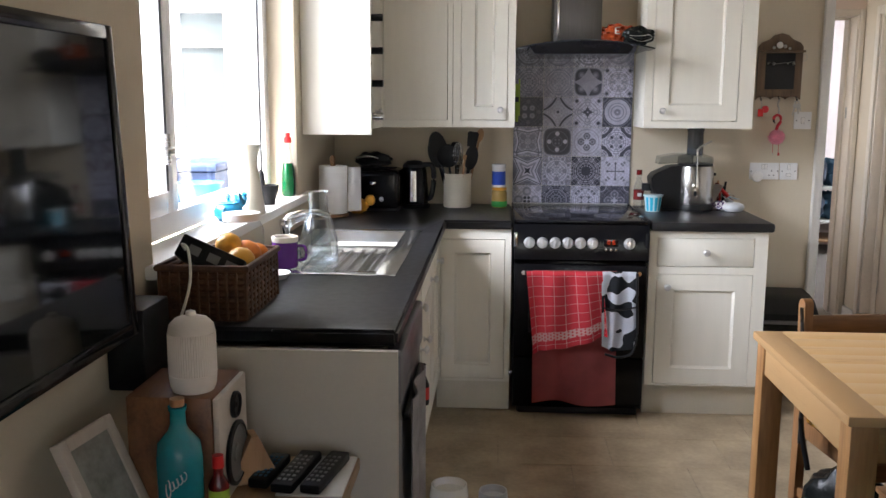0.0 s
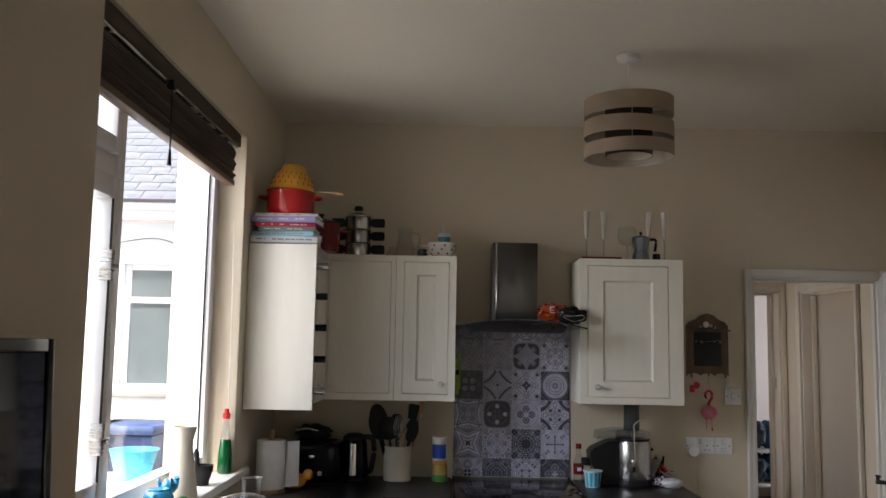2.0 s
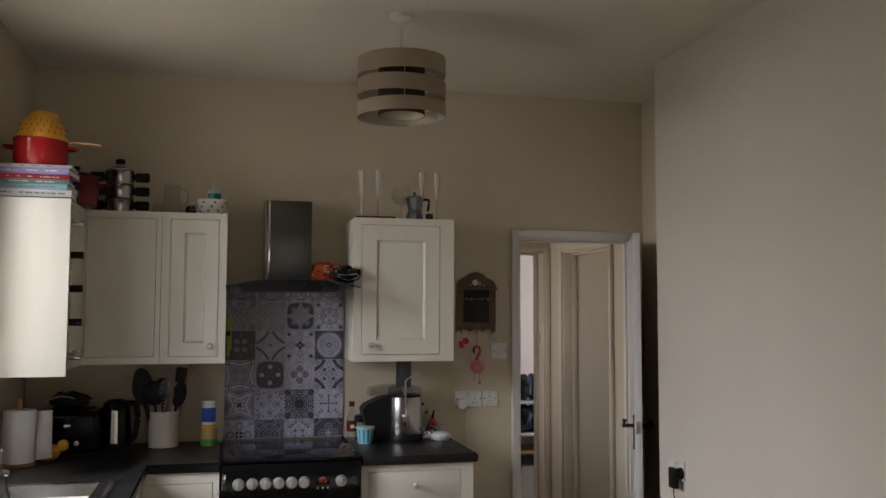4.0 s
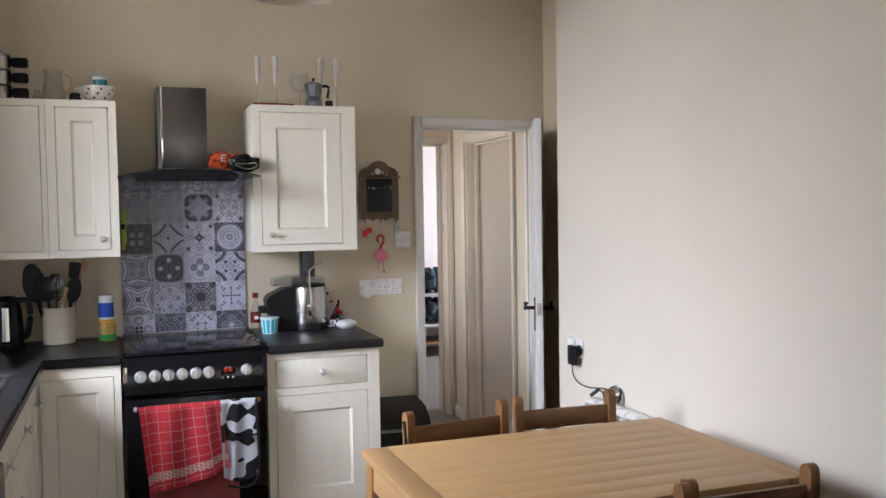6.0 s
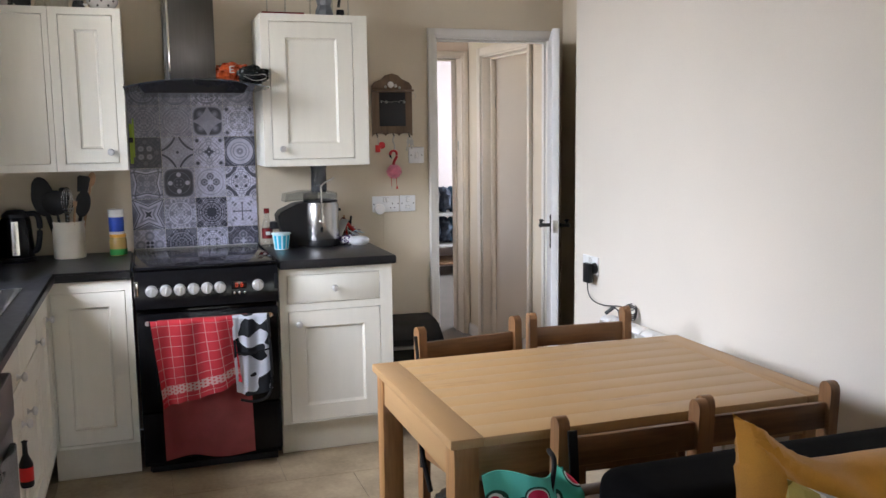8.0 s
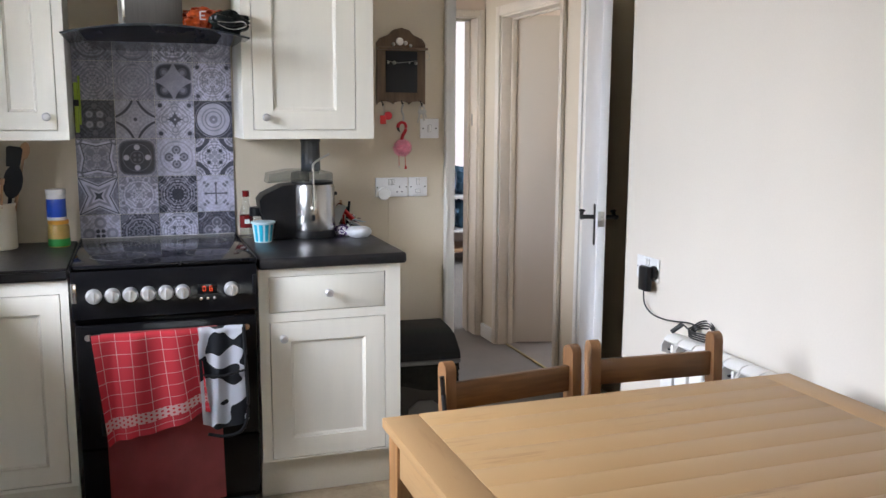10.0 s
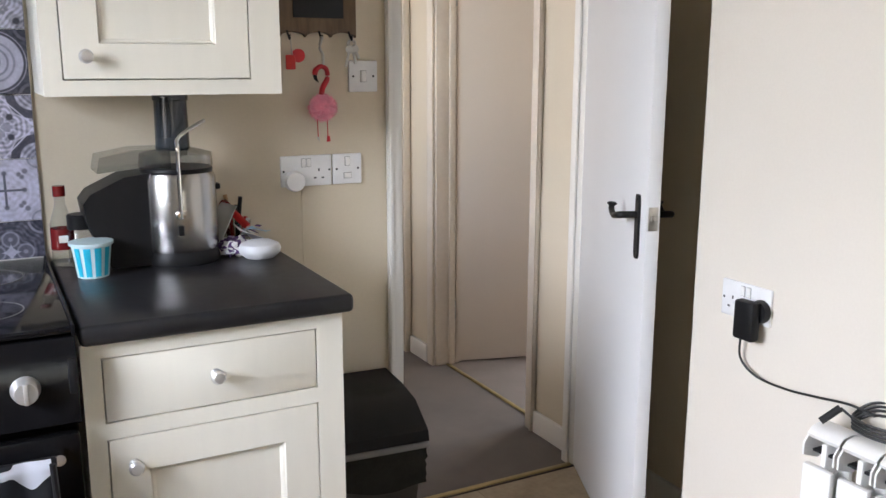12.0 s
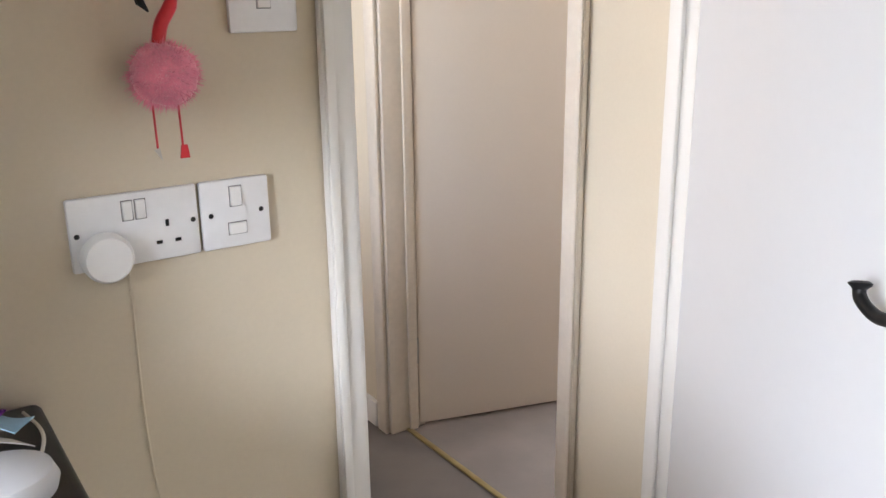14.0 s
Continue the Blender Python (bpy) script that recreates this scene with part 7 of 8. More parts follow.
part("rim", tube(nb(), [(bx0 - 0.003, by0 - 0.003, CT + bh), (bx1 + 0.003, by0 - 0.003, CT + bh), (bx1 + 0.003, by1 + 0.003, CT + bh), (bx0 - 0.003, by1 + 0.003, CT + bh)], 0.009, 8, closed=True), M["wicker"], bk)
part("base", box(nb(), (bx0 + 0.01, by0 + 0.01, CT), (bx1 - 0.01, by1 - 0.01, CT + 0.01), 0.003), M["wicker"], bk)
rx_ = thing("black_router", Matrix.Translation((-0.735, 2.13, CT + 0.165)) @ Matrix.Rotation(radians(24), 4, "Y") @ Matrix.Rotation(radians(-22), 4, "X"), "black electronic box tilted in the basket", "box")
part("case", box(nb(), (-0.09, -0.055, -0.032), (0.09, 0.055, 0.032), 0.006), M["blackmat"], rx_, local=True)
for x in (-0.06, -0.005, 0.045):
    part("label", box(nb(), (x, -0.0565, -0.012), (x + 0.032, -0.0552, 0.012)), M["bingrey"], rx_, local=True)
for i, (x, y, z, r) in enumerate(((-0.655, 2.15, 0.135, 0.036), (-0.66, 2.22, 0.14, 0.038), (-0.72, 2.27, 0.13, 0.036), (-0.655, 2.29, 0.125, 0.035), (-0.70, 2.20, 0.165, 0.034))):
    f = thing("orange", (x, y, CT + z - r), "ripe orange fruit in the basket", "fruit", "fruit in the basket")
    part("fruit", lump(x, y, CT + z, r, r, r * 0.95, i, 0.03, 2, 24), M["orangef"] if i % 2 else M["yellow"], f)
for i, (x, y, z) in enumerate(((-0.70, 2.12, 0.06), (-0.77, 2.25, 0.05), (-0.68, 2.25, 0.05), (-0.76, 2.14, 0.05))):
    f = thing("orange", (x, y, CT + z - 0.036), "orange fruit low in the basket", "fruit", "fruit in the basket")
    part("fruit", lump(x, y, CT + z, 0.038, 0.038, 0.036, i + 9, 0.03, 2, 16), M["orangef"], f)
wc_ = thing("charging_cable", (-0.74, 2.04, CT), "white cable looping out of the basket", "cable")
part("cable", tube(nb(), curve([(-0.775, 2.10, 1.07), (-0.76, 2.03, 1.10), (-0.735, 2.0, 1.09), (-0.725, 1.975, 1.02), (-0.75, 1.965, 0.93), (-0.775, 1.96, 0.88)], 8), 0.0035, 8), M["cablew"], wc_)
for _o in [o for o in bpy.data.objects if o.parent is None and (o == rx_ or o == wc_ or (o.name.startswith("orange") and o.location.x < -0.5 and o.location.y < 2.5))]:
    _o.matrix_basis = Matrix.Translation((0.026, 0.04, -0.004)) @ _o.matrix_basis
rx_.matrix_basis = Matrix.Translation((0.015, 0, -0.028)) @ rx_.matrix_basis @ Matrix.Diagonal((0.92, 0.92, 0.92, 1))
ja = thing("storage_jar", (-0.765, 2.47, CT), "large clear glass storage jar with a white lid", "jar")
part("glass", lathe(nb(), [(0, 0), (0.058, 0), (0.062, 0.006), (0.062, 0.15), (0.05, 0.17)], (-0.765, 2.47, CT), 32), M["clearp"], ja)
part("contents", lathe(nb(), [(0, 0.004), (0.056, 0.004), (0.057, 0.09), (0, 0.095)], (-0.765, 2.47, CT), 24), M["yellow"], ja)
part("lid", lathe(nb(), [(0.052, 0.17), (0.054, 0.172), (0.054, 0.19), (0, 0.192)], (-0.765, 2.47, CT), 32), M["white"], ja)
ja.matrix_basis = Matrix.Translation((0.05, 0.03, 0)) @ ja.matrix_basis @ Matrix.Diagonal((1, 1, 1.12, 1))
pm = thing("purple_mug", (-0.665, 2.80, CT), "purple stoneware mug with a pale rim", "mug")
part("body", lathe(nb(), [(0, 0), (0.038, 0), (0.041, 0.006), (0.041, 0.083), (0.035, 0.083), (0.034, 0.01), (0, 0.01)], (-0.665, 2.80, CT), 32), M["purple"], pm)
part("rim", lathe(nb(), [(0.041, 0.0832), (0.042, 0.086), (0.042, 0.100), (0.035, 0.100), (0.035, 0.0832)], (-0.665, 2.80, CT), 32), M["cream"], pm)
part("handle", tube(nb(), curve([(-0.626, 2.80, CT + 0.07), (-0.600, 2.80, CT + 0.066), (-0.600, 2.80, CT + 0.03), (-0.626, 2.80, CT + 0.022)], 5), 0.005, 8), M["purple"], pm)
dsh = thing("white_dish", (-0.655, 2.62, CT), "small white dish beside the sink", "dish")
part("dish", lathe(nb(), [(0, 0.006), (0.035, 0.006), (0.048, 0.018), (0.050, 0.017), (0.038, 0.0), (0, 0.0)], (-0.655, 2.62, CT), 32), M["ceramic"], dsh)
gbt = thing("large_glass_jug", (-0.575, 2.90, WT - 0.003), "large clear glass jug upside down on the drainer", "jug")
part("glass", lathe(nb(), [(0.060, 0), (0.064, 0.003), (0.062, 0.08), (0.046, 0.14), (0.032, 0.175), (0.030, 0.235), (0.036, 0.24), (0, 0.243)], (-0.575, 2.90, WT - 0.002), 36), M["clear"], gbt)
part("handle", tube(nb(), curve([(-0.636, 2.90, WT + 0.03), (-0.675, 2.90, WT + 0.05), (-0.672, 2.90, WT + 0.12), (-0.615, 2.90, WT + 0.15)], 6), 0.006, 8), M["clear"], gbt)
g2 = thing("drinking_glass", (-0.595, 3.03, WT - 0.003), "clear drinking glass upside down on the drainer", "glass")
part("glass", lathe(nb(), [(0.036, 0), (0.037, 0.002), (0.030, 0.13), (0, 0.132)], (-0.595, 3.03, WT - 0.002), 28), M["clear"], g2)

# ---- media unit ----
UZ2 = UZ + 0.0005
spk = thing("bookshelf_speaker", (-0.645, 1.76, UZ2), "wooden bookshelf speaker with round black cones", "speaker")
part("cabinet", box(nb(), (-0.745, 1.665, UZ2), (-0.572, 1.86, UZ2 + 0.235), 0.004), M["spkwood"], spk)
part("baffle", box(nb(), (-0.5715, 1.668, UZ2 + 0.003), (-0.558, 1.857, UZ2 + 0.232), 0.004), M["greywash"], spk)
for z, r in ((0.19, 0.028), (0.085, 0.068)):
    ry90 = Matrix.Rotation(radians(90), 4, "Y")
    cn = part("cone", lathe(nb(), [(0, 0.001), (r * 0.25, 0.006), (r * 0.3, 0.002), (r * 0.82, 0.004), (r * 0.86, 0.008)], (-0.5575, 1.762, UZ2 + z), 32, ry90), M["bingrey"] if r > 0.05 else M["blackmat"], spk)
    part("surround", lathe(nb(), [(r * 0.84, 0.003), (r * 0.90, 0.010), (r, 0.007), (r, 0.0005)], (-0.5575, 1.762, UZ2 + z), 36, ry90), M["blackmat"], cn, "black rubber surround")
df = thing("aroma_diffuser", (-0.625, 1.72, UZ2 + 0.2355), "ribbed pale pink aroma diffuser on the speaker", "diffuser")
bm = nb()
sheet(bm, lambda u, v: ((0.0515 - 0.0012 * (int(u * 120 + 0.5) % 2)) * math.cos(2 * math.pi * u) - 0.625, (0.0515 - 0.0012 * (int(u * 120 + 0.5) % 2)) * math.sin(2 * math.pi * u) + 1.72, UZ2 + 0.272 + 0.085 * v), 120, 2)
bmesh.ops.remove_doubles(bm, verts=bm.verts, dist=0.0002)
part("ribbed_cover", bm, M["diff"], df)
part("dome", lathe(nb(), [(0.0505, 0.122), (0.047, 0.138), (0.035, 0.150), (0.012, 0.157), (0.010, 0.165), (0.005, 0.167), (0, 0.166)], (-0.625, 1.72, UZ2 + 0.2355), 36), M["diff"], df)
part("base", lathe(nb(), [(0, 0), (0.044, 0), (0.049, 0.012), (0.051, 0.030), (0.051, 0.0355), (0, 0.036)], (-0.625, 1.72, UZ2 + 0.2355), 36), M["diff"], df)
tbt = thing("turquoise_bottle", (-0.585, 1.50, UZ2), "turquoise glass bottle with looping white lettering and a cork", "bottle")
part("bottle", lathe(nb(), [(0, 0), (0.040, 0), (0.0445, 0.008), (0.0445, 0.135), (0.040, 0.165), (0.020, 0.188), (0.0155, 0.20), (0.0155, 0.225), (0.018, 0.228), (0.018, 0.235), (0, 0.235)], (-0.585, 1.50, UZ2), 40), M["teal"], tbt)
part("stopper", lathe(nb(), [(0, 0.2355), (0.013, 0.2355), (0.014, 0.25), (0, 0.252)], (-0.585, 1.50, UZ2), 20), M["kraft"], tbt)
bm = nb()
for k in range(5):
    a0 = -1.75 + k * 0.17
    pts = [(-0.585 + 0.0452 * math.cos(a0 + 0.11 * math.sin(t_)), 1.50 + 0.0452 * math.sin(a0 + 0.11 * math.sin(t_)), UZ2 + 0.085 + (0.018 if k == 0 else 0.009) * math.cos(t_) + 0.006 * k) for t_ in np.linspace(0, 5.2, 12)]
    tube(bm, pts, 0.0011, 5)
part("lettering", bm, M["whitec"], tbt, "looping white letters")
pf = thing("photo_frame", Matrix.Translation((-0.675, 1.565, UZ2)) @ Matrix.Rotation(radians(82), 4, "Z") @ Matrix.Rotation(radians(-24), 4, "X"), "white-framed picture leaning back on the media unit", "picture frame")
part("frame", uframe(nb(), 0, 0.17, 0, 0.215, 0.024, -0.02, 0.0, 0.002), M["greywash"], pf, local=True).matrix_basis = Matrix.Rotation(radians(-90), 4, "Z") @ Matrix.Translation((0, -0.075, 0.002))
pc = part("picture", box(nb(), (-0.064, 0.004, 0.024), (0.07, 0.010, 0.195)), mat("faded_print", (0.33, 0.33, 0.30), 0.25, var=0.35, scale=14, bump=0), pf, local=True)
hs = thing("hot_sauce", (-0.50, 1.52, UZ2), "small chilli sauce bottle with a red cap and yellow label", "bottle")
part("bottle", lathe(nb(), [(0, 0), (0.018, 0), (0.020, 0.004), (0.020, 0.065), (0.010, 0.085), (0.009, 0.10), (0, 0.10)], (-0.50, 1.52, UZ2), 24), M["dred"], hs)
part("label", lathe(nb(), [(0.0203, 0.012), (0.0206, 0.014), (0.0206, 0.055), (0.0203, 0.057)], (-0.50, 1.52, UZ2), 24), M["lime"], hs)
part("cap", lathe(nb(), [(0, 0.1005), (0.012, 0.1005), (0.011, 0.125), (0, 0.126)], (-0.50, 1.52, UZ2), 20), M["redp"], hs)
tw_ = thing("wooden_wedge", (-0.475, 1.72, UZ2), "small triangular wooden block with a dark mark", "ornament")
part("wedge", slab(nb(), [(-0.055, 0), (0.055, 0), (0.008, 0.105), (-0.006, 0.105)], Matrix.Translation((-0.475, 1.72, UZ2)) @ Matrix.Rotation(radians(28), 4, "Z") @ FRONT, 0.045, 0.004), M["kraft"], tw_)
bd = thing("remote_tray", (-0.37, 1.83, UZ2), "pale printed card under the remote controls", "card")
part("card", box(nb(), (-0.44, 1.74, UZ2), (-0.30, 1.95, UZ2 + 0.004), 0.001), M["whitec"], bd)
for i, (x, w_, ln, rot) in enumerate(((-0.475, 0.045, 0.15, -6), (-0.415, 0.050, 0.19, -8), (-0.352, 0.046, 0.19, -10))):
    rc = thing("remote_control", (x, 1.835, UZ2 + 0.0045), "black television remote control with rows of buttons", "remote control", "remote controls", rot)
    part("body", box(nb(), (-w_ / 2, -ln / 2, 0), (w_ / 2, ln / 2, 0.022), 0.006), M["blackmat"], rc, local=True)
    for r_ in range(7):
        for c_ in range(3):
            part("button", box(nb(), (-w_ * 0.32 + c_ * w_ * 0.25, -ln * 0.4 + r_ * ln * 0.11, 0.0222), (-w_ * 0.32 + c_ * w_ * 0.25 + w_ * 0.15, -ln * 0.4 + r_ * ln * 0.11 + 0.009, 0.0242), 0.0008, 1), M["bingrey"] if i else M["denim"], rc, local=True)
sb = thing("black_set_top_box", (XL + 0.03, 1.93, 0.80), "slim black box mounted on the wall beside the television", "set-top box")
part("case", box(nb(), (XL + 0.002, 1.86, 0.80), (XL + 0.090, 2.012, 0.985), 0.006), M["blackmat"], sb)
cn_ = thing("cup_of_pens", (-0.70, 1.32, UZ2), "brown speckled stone pot at the end of the media unit", "pot")
part("pot", lathe(nb(), [(0, 0), (0.04, 0), (0.046, 0.03), (0.04, 0.055), (0.034, 0.055), (0.036, 0.03), (0, 0.006)], (-0.70, 1.32, UZ2), 28), M["keywood"], cn_)

for _o, _d in ((spk, (0.03, 0, 0)), (df, (0.03, 0.0, 0)), (tbt, (-0.008, 0.12, 0)), (hs, (-0.028, 0.13, 0)), (tw_, (-0.022, 0.08, 0))):
    _o.matrix_basis = Matrix.Translation(_d) @ _o.matrix_basis

df.matrix_basis = df.matrix_basis @ Matrix.Diagonal((0.93, 0.93, 0.98, 1))

# ---- cloths ----
def red_check():
    m, t, b = nodes_of("red_checked_tea_towel")
    N, L = t.nodes, t.links
    uv = N.new("ShaderNodeAttribute")
    uv.attribute_name = "weave"
    sp = N.new("ShaderNodeSeparateXYZ")
    L.new(uv.outputs["Vector"], sp.inputs[0])

    def mth(op, a, c=None):
        n = N.new("ShaderNodeMath")
        n.operation = op
        for j, v in enumerate((a, c)):
            if v is None:
                continue
            if isinstance(v, (int, float)):
                n.inputs[j].default_value = v
            else:
                L.new(v, n.inputs[j])
        return n.outputs[0]
    u, v = sp.outputs[0], sp.outputs[1]
    lines = []
    for c, k in ((u, 7.0), (v, 8.0)):
        f = mth("FRACT", mth("MULTIPLY", c, k))
        lines.append(mth("LESS_THAN", mth("ABSOLUTE", mth("SUBTRACT", f, 0.5)), 0.020))
    grid = mth("MAXIMUM", lines[0], lines[1])
    band_ = mth("LESS_THAN", mth("ABSOLUTE", mth("SUBTRACT", v, 0.17)), 0.055)
    du, dv = mth("SUBTRACT", mth("FRACT", mth("MULTIPLY", u, 22.0)), 0.5), mth("SUBTRACT", mth("FRACT", mth("ADD", mth("MULTIPLY", v, 24.0), mth("MULTIPLY", mth("FLOOR", mth("MULTIPLY", u, 22.0)), 0.5))), 0.5)
    dot = mth("LESS_THAN", mth("ADD", mth("MULTIPLY", du, du), mth("MULTIPLY", dv, dv)), 0.07)
    white = mth("MAXIMUM", mth("MULTIPLY", grid, mth("SUBTRACT", 1.0, band_)), mth("MULTIPLY", band_, mth("SUBTRACT", 1.0, dot)))
    mx = N.new("ShaderNodeMix")
    mx.data_type = "RGBA"
    L.new(white, mx.inputs["Factor"])
    mx.inputs[6].default_value, mx.inputs[7].default_value = (0.62, 0.032, 0.05, 1), (0.72, 0.46, 0.44, 1)
    L.new(mx.outputs[2], b.inputs["Base Color"])
    b.inputs["Roughness"].default_value = 0.9
    b.inputs["Sheen Weight"].default_value = 0.3
    return m


def hung(name, f, nu, nv, mm, label, category, thick=0.004, extra=None):
    """A cloth whose weave coordinates are kept for its pattern."""
    c = thing(name, f(0.5, 0.5), label, category)
    bm = nb()
    lay = bm.verts.layers.float_vector.new("weave")
    g = [[None] * (nv + 1) for _ in range(nu + 1)]
    for i in range(nu + 1):
        for j in range(nv + 1):
            g[i][j] = bm.verts.new(f(i / nu, j / nv))
            g[i][j][lay] = (i / nu, j / nv, 0)
    for i in range(nu):
        for j in range(nv):
            bm.faces.new((g[i][j], g[i + 1][j], g[i + 1][j + 1], g[i][j + 1]))
    bmesh.ops.solidify(bm, geom=bm.faces[:], thickness=thick)
    p = part("cloth", bm, mm, c)
    return c


RAILY, RAILZ = cy - 0.062, 0.682


def fold(u, v, x0, x1, zb, amp, waves, ph, skew=0.0, y0=RAILY - 0.017):
    """v = 1 at the rail, 0 at the hem."""
    x = x0 + (x1 - x0) * u + skew * (1 - v) + 0.012 * math.sin(7 * u + ph) * (1 - v)
    zt_ = RAILZ + 0.012
    zlow = zb(u)
    z = zlow + (zt_ - zlow) * v
    y = y0 - amp * (0.5 + 0.5 * math.sin(waves * 2 * math.pi * u + ph + 1.2 * (1 - v))) * (0.35 + 0.65 * (1 - v) ** 0.5)
    if v > 0.97:
        y += 0.012 * (v - 0.97) / 0.03
    return (x, y, z)


hung("faded_red_towel", lambda u, v: fold(u, v, 0.175, 0.545, lambda s: 0.085 + 0.012 * math.sin(6 * s), 0.012, 1.6, 0.5, y0=RAILY - 0.012), 40, 30, M["towel2"],
     "faded red towel hanging from the oven rail", "towel", 0.005)
hung("cow_print_oven_glove", lambda u, v: fold(u, v, 0.475, 0.628, lambda s: 0.335 + 0.05 * abs(s - 0.5) ** 2 * 2, 0.014, 2.2, 1.0, y0=RAILY - 0.022), 34, 40,
     blotch("cow_print_cotton", (0.012, 0.014, 0.018), (0.66, 0.68, 0.74), 13, 0.49), "black and white cow print oven glove over the rail", "oven glove", 0.012)
og = thing("oven_glove_edging", (0.62, RAILY - 0.03, 0.32), "black edging tape and pocket seam of the oven glove", "oven glove")
part("edging", tube(nb(), curve([(0.630, RAILY - 0.030, 0.69), (0.634, RAILY - 0.036, 0.55), (0.636, RAILY - 0.040, 0.40), (0.615, RAILY - 0.042, 0.33), (0.56, RAILY - 0.042, 0.312), (0.50, RAILY - 0.040, 0.325)], 6), 0.006, 8), M["blackmat"], og)
part("seam", tube(nb(), curve([(0.49, RAILY - 0.043, 0.535), (0.55, RAILY - 0.046, 0.528), (0.632, RAILY - 0.038, 0.54)], 6), 0.004, 8), M["blackmat"], og)
hung("red_tea_towel", lambda u, v: fold(u, v, 0.145, 0.478, lambda s: 0.315 + 0.085 * s + 0.008 * math.sin(9 * s) + 0.003 * math.sin(23 * s), 0.026, 2.4, 2.1, skew=0.028, y0=RAILY - 0.030), 60, 46, red_check(),
     "red checked tea towel with a spotted white band over the rail", "tea towel", 0.003)


def melon():
    m, t, b = nodes_of("watermelon_print_cotton")
    N, L = t.nodes, t.links
    tc, vo, r = N.new("ShaderNodeTexCoord"), N.new("ShaderNodeTexVoronoi"), N.new("ShaderNodeValToRGB")
    vo.inputs["Scale"].default_value, vo.inputs["Randomness"].default_value = 13, 1
    L.new(tc.outputs["Object"], vo.inputs["Vector"])
    L.new(vo.outputs["Distance"], r.inputs[0])
    r.color_ramp.interpolation = "CONSTANT"
    e = r.color_ramp.elements
    e[0].color, e[1].color = (0.55, 0.015, 0.06, 1), (0.10, 0.52, 0.42, 1)
    e[1].position = 0.46
    for pos, c in ((0.10, (0.03, 0.0, 0.01, 1)), (0.14, (0.55, 0.015, 0.06, 1)), (0.36, (0.62, 0.66, 0.6, 1)), (0.40, (0.01, 0.06, 0.04, 1))):
        k = e.new(pos)
        k.color = c
    L.new(r.outputs[0], b.inputs["Base Color"])
    b.inputs["Roughness"].default_value = 0.85
    return m


MEL = melon()
ap = thing("watermelon_bag", (0.94, 1.62, 0.3), "turquoise watermelon-print cotton bag hanging on a chair back", "bag")
part("bag", cloth(nb(), lambda u, v: (0.80 + 0.20 * u + 0.02 * math.sin(4 * v), 1.655 - 0.05 * math.sin(math.pi * u) - 0.02 * math.sin(9 * u + 3 * v), 0.30 + (0.45 + 0.012 * math.sin(5 * u)) * v), 26, 26, 0.003), MEL, ap)
part("bag_side", cloth(nb(), lambda u, v: (0.95 + 0.15 * u - 0.07 * v * u, 1.63 - 0.03 * math.sin(math.pi * u) - 0.015 * math.sin(7 * u + 4 * v), 0.32 + (0.44 - 0.12 * u) * v + 0.02 * math.sin(3 * u)), 20, 22, 0.003), MEL, ap)
part("strap", tube(nb(), curve([(0.905, 1.618, 0.40), (0.925, 1.612, 0.66), (0.945, 1.625, 0.765), (0.958, 1.68, 0.775)], 6), 0.006, 8), M["blackmat"], ap)
part("broad_strap", cloth(nb(), lambda u, v: (0.990 + 0.022 * u, 1.655 - 0.02 * math.sin(3 * v), 0.34 + 0.485 * v), 3, 16, 0.005), M["blackmat"], ap)

ap.matrix_basis = Matrix.Translation((0.025, 0.14, -0.025)) @ ap.matrix_basis
cs = thing("seat_pad", (1.17, 2.66, 0.448), "yellow cushion on the chair seat", "seat cushion")
part("pad", lump(1.17, 2.66, 0.472, 0.20, 0.19, 0.026, 6, 0.06, 2, 36), M["yellow"], cs)
bp2 = thing("black_rucksack", (0.98, 2.60, 0.0), "black rucksack standing on the floor under the table", "bag")
part("body", lump(1.04, 2.52, 0.20, 0.13, 0.12, 0.20, 31, 0.2, 2.5, 32), M["bag"], bp2)
part("strap", tube(nb(), curve([(0.95, 2.62, 0.66), (0.93, 2.63, 0.5), (0.95, 2.60, 0.35)], 5), 0.008, 8), M["blackmat"], bp2)
part("strap", tube(nb(), curve([(0.968, 2.80, 0.80), (0.972, 2.79, 0.72), (0.955, 2.70, 0.60), (0.93, 2.63, 0.42)], 5), 0.006, 8), M["iron"], bp2)

# bin
bn = thing("pedal_bin", Matrix.Translation((1.425, 4.44, 0)) @ Matrix.Rotation(radians(-4), 4, "Z"), "charcoal plastic kitchen bin with a black liner under its lid", "bin")
bm = nb()
t = nb()
lo = [t.verts.new(v) for v in ((-0.115, -0.10, 0.001), (0.115, -0.10, 0.001), (0.115, 0.13, 0.001), (-0.115, 0.13, 0.001))]
hi = [t.verts.new(v) for v in ((-0.135, -0.155, 0.36), (0.135, -0.155, 0.36), (0.135, 0.165, 0.36), (-0.135, 0.165, 0.36))]
t.faces.new(lo[::-1]), t.faces.new(hi)
for i in range(4):
    t.faces.new((lo[i], lo[(i + 1) % 4], hi[(i + 1) % 4], hi[i]))
bmesh.ops.bevel(t, geom=t.edges[:], offset=0.014, segments=3, affect="EDGES")
merge(bm, t)
part("body", bm, M["binp"], bn, local=True)
bm = nb()
n_ = 44
